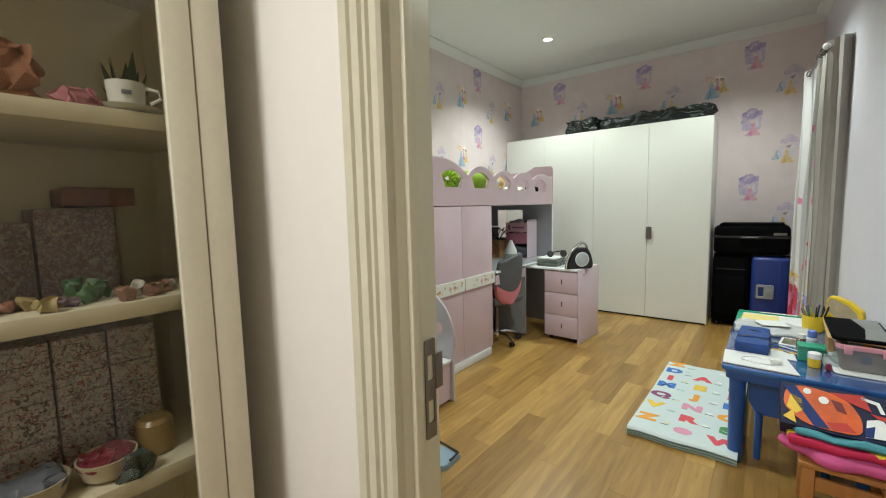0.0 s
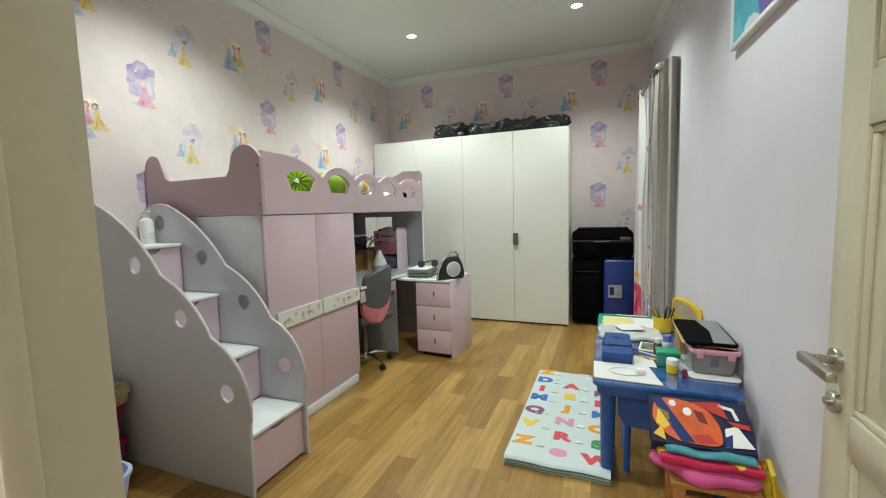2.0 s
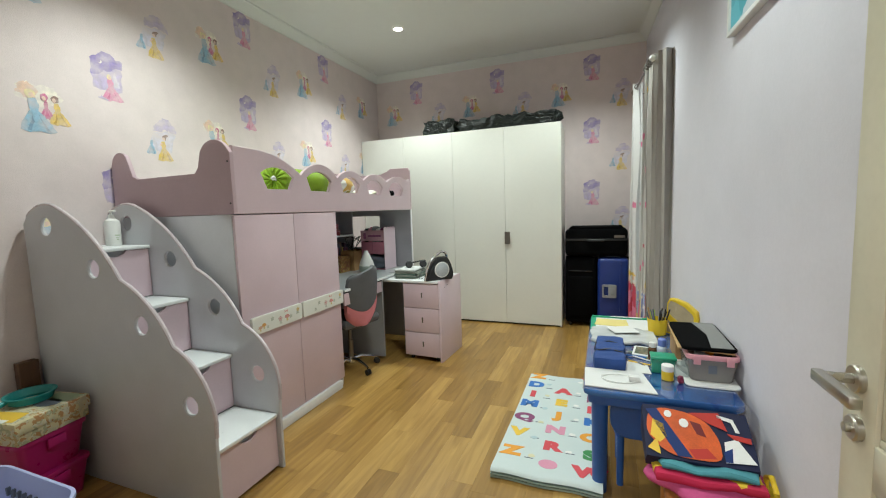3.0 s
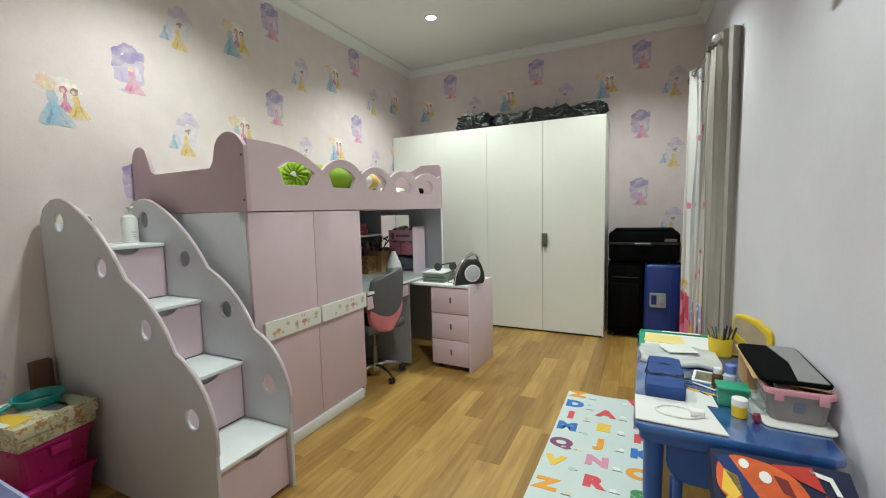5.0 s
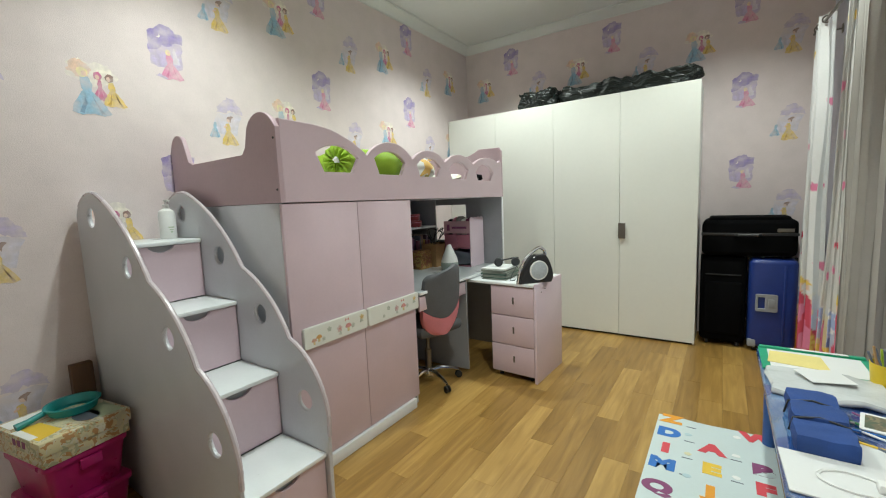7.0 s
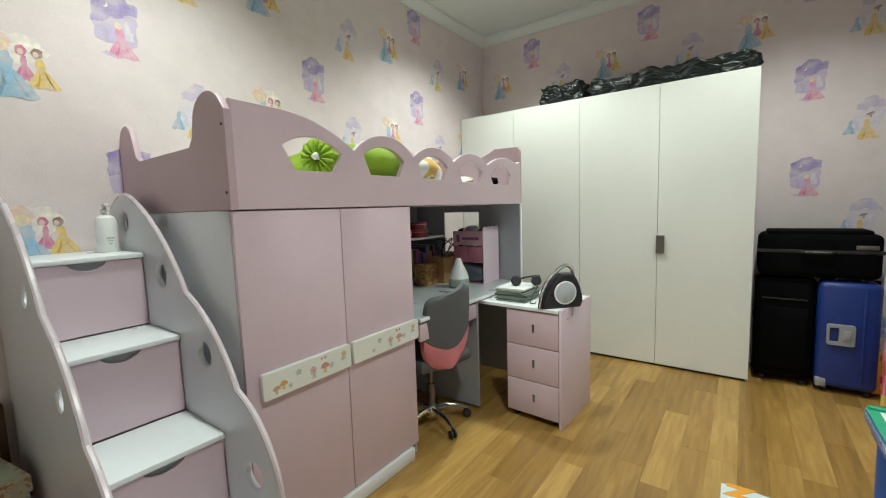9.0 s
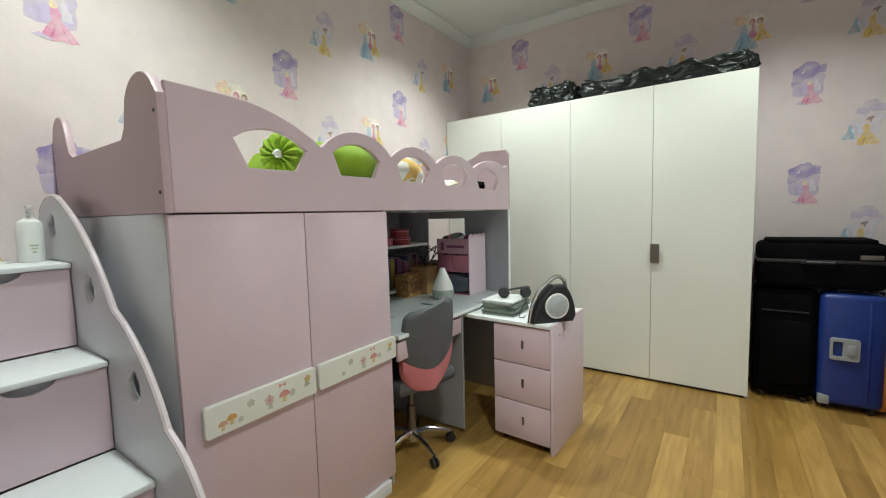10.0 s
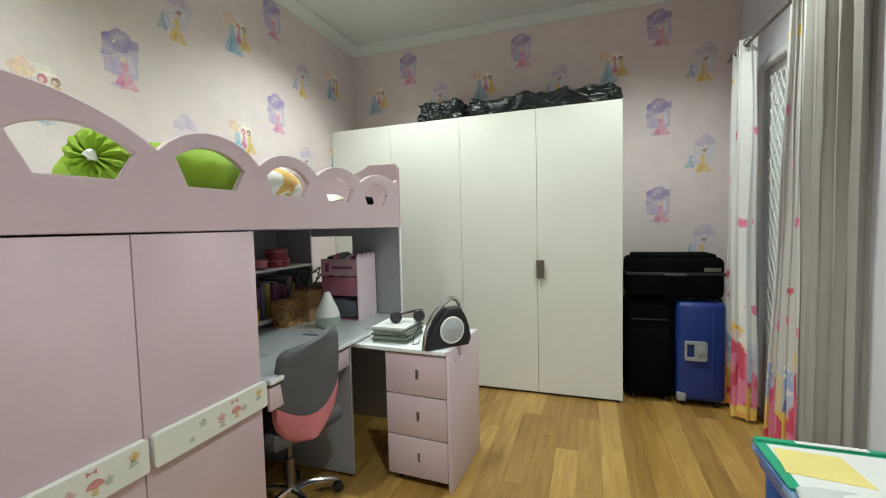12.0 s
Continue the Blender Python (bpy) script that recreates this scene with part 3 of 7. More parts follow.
def motif(kind, rnd):
    """Flat watercolour patches: an arched night sky, a cloud with a yellow gown, or a row of gowns."""
    if kind == "arch":
        spec = [([(-0.086, 0, -0.085), (-0.090, 0, 0.0), (-0.092, 0, 0.085), (-0.05, 0, 0.105), (0.0, 0, 0.11), (0.06, 0, 0.105), (0.088, 0, 0.085), (0.090, 0, 0.0), (0.086, 0, -0.08), (0.045, 0, -0.098), (-0.03, 0, -0.092)], LILAC, 0.006),
                ([(-0.092, 0, 0.0), (-0.095, 0, 0.05), (-0.092, 0, 0.105), (-0.055, 0, 0.125), (-0.02, 0, 0.15), (0.03, 0, 0.148), (0.06, 0, 0.125), (0.095, 0, 0.12), (0.092, 0, 0.06), (0.05, 0, 0.062), (0.02, 0, 0.04), (-0.02, 0, 0.035), (-0.05, 0, 0.005)], VIOLET, 0.006),
                ([(-0.045, 0, 0.078), (-0.034, 0, 0.085), (-0.028, 0, 0.10), (-0.024, 0, 0.084), (-0.033, 0, 0.074)], CREAMP, 0.001),
                ([(0.035, 0, -0.06), (0.035, 0, 0.01), (0.045, 0, 0.035), (0.055, 0, 0.01), (0.058, 0, -0.02), (0.07, 0, -0.02), (0.072, 0, -0.06)], MISTP, 0.002)]
        spec += gown(0.012, -0.155, -0.012, 0.125, rnd, PINKP, ROSEP, 0.08)
        spec += [(blob(0.008, 0.0, 0.014, 0.017, 10, 0.15, rnd, 0), STRAWP, 0.001), (blob(0.011, -0.003, 0.008, 0.010, 9, 0.1, rnd, 0), PEACHP, 0.0005), ([(-0.05, 0, -0.13), (-0.07, 0, -0.145), (-0.02, 0, -0.158), (0.0, 0, -0.15)], LILAC, 0.003)]
    elif kind == "hill":
        spec = [([(-0.055, 0, 0.055), (-0.05, 0, 0.095), (-0.015, 0, 0.125), (0.02, 0, 0.15), (0.06, 0, 0.145), (0.085, 0, 0.115), (0.115, 0, 0.085), (0.12, 0, 0.05), (0.07, 0, 0.055), (0.03, 0, 0.07), (-0.01, 0, 0.05)], LILAC, 0.006),
                ([(-0.06, 0, 0.045), (-0.01, 0, 0.045), (0.05, 0, 0.06), (0.11, 0, 0.04), (0.09, 0, -0.01), (0.07, 0, -0.09), (-0.06, 0, -0.09), (-0.08, 0, -0.02)], MISTP, 0.006)]
        spec += gown(-0.075, -0.115, -0.015, 0.07, rnd, BLUEP, NAVYP, -0.15)
        spec += gown(0.005, -0.16, -0.015, 0.115, rnd, YELLOWP, OCHREP, 0.12)
        spec += [(blob(0.016, 0.006, 0.013, 0.015, 9, 0.1, rnd, 0), PEACHP, 0.0005), ([(0.0, 0, 0.012), (0.01, 0, 0.026), (0.035, 0, 0.036), (0.05, 0, 0.030), (0.034, 0, 0.014), (0.028, 0, -0.01), (0.02, 0, 0.012)], BROWNP, 0.001), ([(-0.02, 0, -0.04), (0.0, 0, -0.025), (0.004, 0, -0.035), (-0.016, 0, -0.05)], PEACHP, 0.001)]
    else:
        spec = [(blob(0.0, 0.075, 0.105, 0.065, 15, 0.3, rnd, 0), CREAMP, 0.006), (blob(-0.05, 0.09, 0.05, 0.045, 13, 0.3, rnd, 0), PEACHP, 0.005)]
        spec += gown(0.028, -0.06, 0.045, 0.07, rnd, ROSEP, PINKP)
        spec += gown(0.078, -0.085, 0.045, 0.105, rnd, YELLOWP, OCHREP, 0.1)
        spec += gown(-0.035, -0.14, 0.055, 0.165, rnd, BLUEP, NAVYP, 0.1)
        spec += [(blob(-0.042, 0.075, 0.024, 0.026, 10, 0.15, rnd, 0), STRAWP, 0.001), (blob(-0.036, 0.068, 0.012, 0.015, 9, 0.1, rnd, 0), PEACHP, 0.0005), (blob(0.022, 0.066, 0.019, 0.022, 10, 0.15, rnd, 0), ROSEP, 0.001), (blob(0.020, 0.060, 0.010, 0.013, 9, 0.1, rnd, 0), PEACHP, 0.0005), (blob(0.073, 0.064, 0.020, 0.022, 10, 0.15, rnd, 0), BROWNP, 0.001), (blob(0.068, 0.058, 0.010, 0.013, 9, 0.1, rnd, 0), PEACHP, 0.0005)]
    verts, faces, mats = [], [], []
    for li, (pts, mi, rag) in enumerate(spec):
        dense = []
        for a, b in zip(pts, pts[1:] + pts[:1]):
            for t in (0, 0.34, 0.67):
                dense.append((a[0] + (b[0] - a[0]) * t + rnd.uniform(-rag, rag), -0.0003 - 0.0002 * li, a[2] + (b[2] - a[2]) * t + rnd.uniform(-rag, rag)))
        s = len(verts)
        verts += dense
        faces.append(list(range(s, s + len(dense))))
        mats.append(mi)
    me = bpy.data.meshes.new("wallpaper_print")
    me.from_pydata(verts, [], faces)
    me.update()
    for p, mi in zip(me.polygons, mats):
        p.material_index = mi
        if p.normal.y > 0:
            p.flip()
    for m in PRINT:
        me.materials.append(m)
    return me


rnd = random.Random(5)
MOTIF = {k: [motif(k, rnd) for _ in range(3)] for k in ("arch", "hill", "pair")}


def prints():
    n = 0
    for k, (y0, z0) in (("arch", (2.55, 2.365)), ("hill", (2.875, 2.01)), ("pair", (2.175, 2.085))):
        for i in range(-1, 4):
            for j in range(-3, 2):
                y, z = y0 + 1.16 * i, z0 + 0.735 * j
                if y < 0.95 or y > 6.0 or z < 0.2 or z > 3.14 or (y > 2.6 and z < 1.5):
                    continue
                n += 1
                ob = new("wallpaper_print", MOTIF[k][n % 3])
                ob.parent = wall_west
                ob.matrix_basis = pose(XL + 0.0003, y, z, 0, 0, 90)
    for k, (x0, z0) in (("arch", (-0.105, 2.31)), ("hill", (0.21, 1.985)), ("pair", (-0.475, 2.04))):
        for i in range(0, 3):
            for j in range(-1, 2):
                x, z = x0 - 1.145 * i, z0 + 0.735 * j
                if z > 3.14 or (x < -0.3 and z < 2.4):
                    continue
                n += 1
                ob = new("wallpaper_print", MOTIF[k][n % 3])
                ob.parent = wall_north
                ob.matrix_basis = pose(x, YF - 0.0003, z, 0, 0, 0)


prints()


# ---- wardrobe wall ----
def wardrobe():
    y0, y1, top = 5.61, 6.085, 2.365
    edges = [-3.008, -2.382, -1.719, -1.068, -0.418]
    w = root("wardrobe", (-1.7, y0, 0), "tall white four-door wardrobe with flat doors", "wardrobe")
    part("body", join(box(edges[0], y0 + 0.02, 0.05, edges[0] + 0.018, y1, top - 0.002), box(edges[-1] - 0.018, y0 + 0.02, 0.0, edges[-1], y1, top - 0.002, 0.001), box(edges[0] + 0.018, y0 + 0.02, top - 0.02, edges[-1] - 0.018, y1, top - 0.002), box(edges[0] + 0.018, y1 - 0.01, 0.05, edges[-1] - 0.018, y1, top - 0.02), box(edges[0] + 0.018, y0 + 0.02, 0.05, edges[-1] - 0.018, y1, 0.068)), WHITE, w)
    # Dividers and plinth are near-black: the gaps' shade is put into their colour.
    for x in edges[1:4]:
        part("divider", box(x - 0.009, y0 + 0.021, 0.07, x + 0.009, y1 - 0.012, top - 0.022), DARK_GAP, w)
    part("plinth", box(edges[0] + 0.02, y0 + 0.028, 0, edges[-1] - 0.02, y0 + 0.045, 0.049), DARK_GAP, w, "recessed plinth, near-black for the gap's shade")
    for i, (a, b) in enumerate(zip(edges, edges[1:])):
        dr = part("door", box(a + 0.0015, y0, 0.022, b - 0.0015, y0 + 0.018, top, 0.0012, 1), WHITE, w)
        if i == 3:
            part("handle", join(box(a - 0.006, y0 - 0.024, 0.985, a + 0.058, y0 - 0.020, 1.135, 0.001, 1), box(a + 0.004, y0 - 0.021, 0.985, a + 0.008, y0 - 0.001, 1.135)), GREYMETAL, dr, "brushed grey metal tab handle")


wardrobe()


def wrapped_bag(name, x0, x1, h, seed, label):
    bm = soft(x0, 5.66, 2.366, x1, 5.93, 2.366 + h, 44, 0.22, 0.035, 9, seed)
    for v in bm.verts:
        v.co += 0.018 * noise.noise_vector(v.co * 17) + 0.011 * noise.noise_vector(v.co * 48) + 0.005 * noise.noise_vector(v.co * 110)
        v.co.z = max(v.co.z, 2.3665)
        if v.co.y < 5.63:
            v.co.y = 5.63
    return solid(name, bm, BIN_BAG, label, "wrapped bundle", smooth=50)


wrapped_bag("wrapped_parcel", -2.12, -1.72, 0.175, 3, "small bundle wrapped in shiny black polythene on the wardrobe")
wrapped_bag("wrapped_parcel", -1.66, -0.45, 0.15, 11, "long bundle wrapped in shiny black polythene on the wardrobe")


def suitcase(name, x0, x1, y0, y1, z0, z1, mat, label, flat=False):
    s = root(name, ((x0 + x1) / 2, (y0 + y1) / 2, z0), label, "suitcase")
    foot = 0 if flat else 0.04
    b = box(x0, y0, z0 + foot, x1, y1, z1, 0.045, 4)
    part("shell", b, mat, s)
    xm = (x0 + x1) / 2
    if flat:
        part("zip_band", box(x0 - 0.004, y0 - 0.004, (z0 + z1) / 2 + 0.02, x1 + 0.004, y1, (z0 + z1) / 2 + 0.045, 0.006), BLACK, s)
        part("carry_handle", tube([(xm - 0.09, y0 - 0.002, z1 - 0.13), (xm - 0.07, y0 - 0.028, z1 - 0.13), (xm + 0.07, y0 - 0.028, z1 - 0.13), (xm + 0.09, y0 - 0.002, z1 - 0.13)], 0.012, 8), BLACK, s)
        part("name_plate", box(x1 - 0.14, y0 - 0.006, z1 - 0.105, x1 - 0.03, y0 - 0.001, z1 - 0.075, 0.002), GREYMETAL, s, "small grey metal name plate")
        part("top_pocket", box(x0 + 0.05, y0 + 0.03, z1 - 0.01, x1 - 0.05, y1 - 0.04, z1 + 0.025, 0.012), mat, s)
    else:
        part("seam", box(x0 - 0.004, (y0 + y1) / 2 - 0.01, z0 + foot + 0.02, x1 + 0.004, (y0 + y1) / 2 + 0.01, z1 + 0.004, 0.006), BLACK, s)
        for x in (x0 + 0.055, x1 - 0.055):
            for y in (y0 + 0.05, y1 - 0.05):
                wl = lathe(0, 0, [(0.024, -0.012), (0.026, 0), (0.024, 0.012)], 16)
                wl.transform(pose(x, y, z0 + 0.026, 0, 90, 20))
                part("wheel", wl, BLACK, s)
        if mat is BLUE_SHELL:
            part("rib", box(xm + 0.07, y0 - 0.006, z0 + 0.10, xm + 0.085, y0 + 0.01, z1 - 0.05, 0.003), mat, s)
            for x in (x0 + 0.025,):
                part("corner_guard", box(x - 0.022, y0 - 0.004, z0 + foot, x + 0.04, y0 + 0.05, z0 + foot + 0.07, 0.012), GREY_PLASTIC, s)
            cx, cz = xm - 0.03, z0 + 0.44
            part("handle_frame", plate([rounded(cx - 0.085, cz - 0.075, cx + 0.065, cz + 0.075, 0.015), rounded(cx - 0.068, cz - 0.05, cx - 0.02, cz + 0.05, 0.008)], 0.022, 0.003, "y", y0 - 0.008), GREY_PLASTIC, s, "grey plastic handle with lock")
            part("lock", box(cx + 0.002, y0 - 0.026, cz - 0.035, cx + 0.045, y0 - 0.017, cz + 0.035, 0.003), GREY_PLASTIC, s)
            part("carry_handle", tube([(xm - 0.07, y0 + 0.1, z1 - 0.004), (xm - 0.06, y0 + 0.1, z1 + 0.018), (xm + 0.06, y0 + 0.1, z1 + 0.018), (xm + 0.07, y0 + 0.1, z1 - 0.004)], 0.010, 8), GREY_PLASTIC, s)
        else:
            part("front_pocket", box(x0 + 0.03, y0 - 0.025, z0 + 0.12, x1 - 0.03, y0 + 0.02, z1 - 0.22, 0.018), mat, s)
            part("zip", box(x0 + 0.04, y0 - 0.008, z1 - 0.16, x1 - 0.04, y0 + 0.005, z1 - 0.15, 0.003), BLACK, s)
    return s


suitcase("suitcase", -0.39, -0.045, 5.72, 6.04, 0, 0.815, BLACK_CLOTH, "upright black fabric suitcase beside the wardrobe")
suitcase("suitcase", -0.03, 0.30, 5.69, 6.0, 0, 0.815, BLUE_SHELL, "upright blue hard-shell suitcase with a grey handle")
suitcase("suitcase", -0.385, 0.285, 5.69, 6.06, 0.836, 1.15, BLACK_CLOTH, "black fabric suitcase lying on two others", True)


# ---- curtains ----
PINK_A, PINK_B, CRIMSON, GOLD, SKY, WHITE_C = (0.72, 0.22, 0.36), (0.78, 0.46, 0.55), (0.60, 0.07, 0.12), (0.76, 0.54, 0.12), (0.34, 0.42, 0.66), (0.76, 0.75, 0.75)
ORANGE_C, NAVY_C = (0.70, 0.30, 0.08), (0.16, 0.20, 0.42)


def curtain_print(ground):
    """Colour of the cloth at u metres across and z above the floor: gowns over a castle border, hearts above."""
    def colour(u, z):
        w = u + 0.02 * noise.noise((u * 14, z * 14, 3.0))
        h = z / 1.2 + 0.02 * noise.noise((u * 14, z * 14, 8.0))
        cell, x = math.floor(w / 0.36), (w / 0.36 - math.floor(w / 0.36) - 0.5) * 0.36
        c = ground
        if h < 0.50 + 0.12 * noise.noise((u * 6, 1.0, 2.0)):
            fade = max(0.0, min(1.0, (0.52 - h) / 0.16))
            tint = (PINK_B, GOLD, SKY, PINK_B)[int(4 * (0.5 + 0.49 * noise.noise((u * 9, z * 7, 5.0))))]
            c = tuple(a + (b - a) * 0.55 * fade for a, b in zip(c, tint))
        if h < 0.26:
            band = (CRIMSON, ORANGE_C, GOLD, PINK_A)[int(4 * (0.5 + 0.49 * noise.noise((u * 12, z * 5, 7.0))))]
            c = band if (math.floor(w / 0.022) + math.floor(h / 0.03)) % 5 else GOLD
        if (x - 0.11) ** 2 + ((h - 0.42) * 0.9) ** 2 < 0.0042:
            c = SKY if noise.noise((u * 30, z * 30, 1.0)) < 0.2 else WHITE_C
        if 0.10 < h < 0.50 and abs(x + 0.02) < 0.018 + 0.30 * (0.50 - h):
            c = CRIMSON if h > 0.40 or noise.noise((u * 26, z * 5, 4.0)) > 0.12 else PINK_A
        if 0.14 < h < 0.34 and abs(x - 0.12) < 0.012 + 0.25 * (0.34 - h):
            c = GOLD if h < 0.28 else NAVY_C
        if 0.50 <= h < 0.565 and abs(x + 0.02) < 0.036:
            c = (0.74, 0.50, 0.36)
        if 0.54 < h < 0.60 and abs(x + 0.02) < 0.045 * (1 - (h - 0.54) / 0.10):
            c = GOLD
        for hu, hz, size, tone in ((0.08, 0.80, 0.030, PINK_A), (0.27, 1.02, 0.026, CRIMSON), (0.12, 1.40, 0.030, PINK_A), (0.30, 1.72, 0.026, PINK_B), (0.06, 2.02, 0.030, PINK_A), (0.24, 2.42, 0.028, GOLD), (0.30, 0.86, 0.022, PINK_A)):
            a, b = (u % 0.40 - hu) / size, (z - hz) / size
            if (a * a + b * b - 1) ** 3 - a * a * b ** 3 < 0:
                c = tone
        return (*c, 1.0)
    return colour


def cloth(path, z0, z1, amp, waves, thick=0.004, flare=0.0, seed=0.0, spread=0.0, colour=None, width=0.9):
    """A hanging cloth in folds along a line of (x, y) points."""
    n, rows = (waves * 34, 190) if colour else (waves * 12, 26)
    bm = bmesh.new()
    layer = bm.verts.layers.float_color.new("print")
    seg = [math.dist(a, b) for a, b in zip(path, path[1:])]
    L = sum(seg)

    def spot_on(d):
        k = 0
        while k < len(seg) - 1 and d > seg[k]:
            d -= seg[k]
            k += 1
        (xa, ya), (xb, yb) = path[k], path[k + 1]
        return xa + (xb - xa) * d / seg[k], ya + (yb - ya) * d / seg[k], (yb - ya) / seg[k], -(xb - xa) / seg[k]

    sides = []
    for off in (0.0, thick):
        grid = []
        for r in range(rows + 1):
            f = r / rows
            z = z0 + (z1 - z0) * f
            row = []
            for i in range(n + 1):
                s = i / n
                a = amp * (0.65 + 0.5 * (1 - f) + 0.35 * noise.noise((s * 5 + seed, f * 1.2, seed)))
                ph = 2 * math.pi * waves * s + 0.9 * noise.noise((s * 3, f * 2 + seed, 1.0))
                d = a * math.sin(ph) * (0.8 + 0.4 * math.sin(5.3 * s + seed)) + 0.014 * noise.noise((s * 9 + seed, f * 3, 2.0)) + off
                e = (s - 0.5) * flare * (1 - f) + spread * s * (1 - f) + 0.35 * a * math.sin(2 * ph) / L
                x, y, nx, ny = spot_on((s + e) * L)
                v = bm.verts.new((x + nx * d, y + ny * d, z))
                if colour:
                    v[layer] = colour(s * width, z)
                row.append(v)
            grid.append(row)
        sides.append(grid)
    for grid in sides:
        for a, b in zip(grid, grid[1:]):
            for i in range(n):
                bm.faces.new((a[i], a[i + 1], b[i + 1], b[i]))
    p, q = sides
    for r in range(rows):
        for i in (0, n):
            bm.faces.new((p[r][i], p[r + 1][i], q[r + 1][i], q[r][i]))
    for i in range(n):
        for r in (0, rows):
            bm.faces.new((p[r][i], p[r][i + 1], q[r][i + 1], q[r][i]))
    bmesh.ops.recalc_face_normals(bm, faces=bm.faces[:])
    return bm


def curtains():
    rz = 2.61

    def rod_x(y):
        return 0.402 - 0.062 * (y - 4.66)

    rod = root("curtain_rod", (0.38, 5.2, rz), "thin dark curtain rod with a pale ball finial", "curtain rod")
    part("rod", tube([(rod_x(4.68), 4.68, rz), (rod_x(5.86), 5.86, rz)], 0.010, 10), GREYMETAL, rod)
    fin = bmesh.new()
    bmesh.ops.create_uvsphere(fin, u_segments=16, v_segments=10, radius=0.026, matrix=Matrix.Translation((rod_x(4.66), 4.66, rz + 0.002)))
    part("finial", fin, WHITE_PLASTIC, rod)
    for y in (4.71, 5.83):
        part("bracket", join(tube([(rod_x(y), y, rz - 0.004), (wall_x(y) - 0.004, y, rz - 0.004)], 0.006, 8), box(wall_x(y) - 0.008, y - 0.02, rz - 0.035, wall_x(y) - 0.002, y + 0.02, rz + 0.03, 0.002)), GREYMETAL, rod)
    a = root("curtain", (0.36, 5.6, 0.02), "white printed curtain gathered at the far side of the window", "curtain", "window curtains")
    part("cloth", cloth([(0.352, 5.50), (0.338, 5.76)], 0.03, 2.65, 0.055, 3, flare=0.25, seed=1.0, colour=curtain_print(WHITE_C), width=0.72), CURTAIN_PRINT, a)
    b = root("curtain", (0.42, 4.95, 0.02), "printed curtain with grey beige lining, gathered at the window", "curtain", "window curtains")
    # Same print on a greyer ground: this side's shade is put into the colour.
    part("cloth", cloth([(0.40, 4.86), (0.388, 4.97)], 0.03, 2.655, 0.034, 4, flare=1.3, seed=4.0, spread=0.8, colour=curtain_print((0.58, 0.565, 0.55)), width=0.66), CURTAIN_PRINT, b, "white cloth with bright hem print, greyed in colour for shade")
    part("lining", cloth([(0.555, 4.58), (0.47, 4.60), (0.42, 4.70), (0.40, 4.85)], 0.03, 2.655, 0.026, 5, flare=0.0, seed=7.0), CURTAIN_LINING, b, "plain grey beige cloth")
    for th, ys in ((a, (5.52, 5.60, 5.68, 5.74)), (b, (4.74, 4.81, 4.88, 4.95))):
        for y in ys:
            ring = tube([(rod_x(y) + 0.024 * math.cos(t * math.pi / 8), y, rz + 0.024 * math.sin(t * math.pi / 8)) for t in range(16)], 0.005, 6, True)
            part("grommet", ring, GREYMETAL, th)


curtains()


# ---- loft bed ----
FX = -1.96


def shifted(x0, x1):
    return lambda u: x0 + u * (x1 - x0)


def board_prints(board, y0, y1, full):
    """Small faded prints on a handle board: mushrooms, leaves, flowers and a bow."""
    w = y1 - y0

    def patch(pts, ink, k=0):
        part("small_print", plate([pts], 0.001, 0, "x", FX + 0.0157 + 0.0006 * k), ink, board)

    def mushroom(u, v, r, ink):
        patch([(u - r * 0.35, v - r), (u + r * 0.35, v - r), (u + r * 0.3, v), (u - r * 0.3, v)], FADED[2])
        patch([(u - r, v)] + arc((u - r, v), (u, v + r * 0.95), (u + r, v), 8) + [(u + r, v), (u, v - r * 0.15)], ink, 1)

    def flower(u, v, r, ink, heart):
        for i in range(5):
            q = 1.26 * i + 0.3
            patch(circle(u + r * math.cos(q), v + r * math.sin(q), r * 0.62, 8), ink)
        patch(circle(u, v, r * 0.5, 8), heart, 1)

    if full:
        mushroom(y0 + 0.13 * w, 0.728, 0.017, FADED[0])
        mushroom(y0 + 0.20 * w, 0.738, 0.019, ORANGE_SOFT)
    flower(y0 + 0.27 * w, 0.726, 0.007, FADED[4], FADED[3])
    flower(y0 + 0.36 * w, 0.766, 0.009, FADED[3], FADED[4])
    flower(y0 + 0.52 * w, 0.748, 0.012, FADED[5], FADED[1])
    patch([(y0 + 0.50 * w, 0.715), (y0 + 0.55 * w, 0.712), (y0 + 0.535 * w, 0.738), (y0 + 0.52 * w, 0.738)], FADED[4])
    mushroom(y0 + 0.66 * w, 0.742, 0.023, FADED[1])
    for sgn in (-1, 1):
        patch([(y0 + 0.645 * w, 0.786), (y0 + (0.645 + sgn * 0.03) * w, 0.794), (y0 + (0.645 + sgn * 0.03) * w, 0.778)], FADED[1])
    flower(y0 + 0.74 * w, 0.742, 0.009, FADED[4], FADED[3])
    flower(y0 + 0.90 * w, 0.772, 0.010, FADED[2], ORANGE_SOFT)
    patch([(y0 + 0.86 * w, 0.742), (y0 + 0.93 * w, 0.745), (y0 + 0.90 * w, 0.758), (y0 + 0.88 * w, 0.765)], FADED[3])


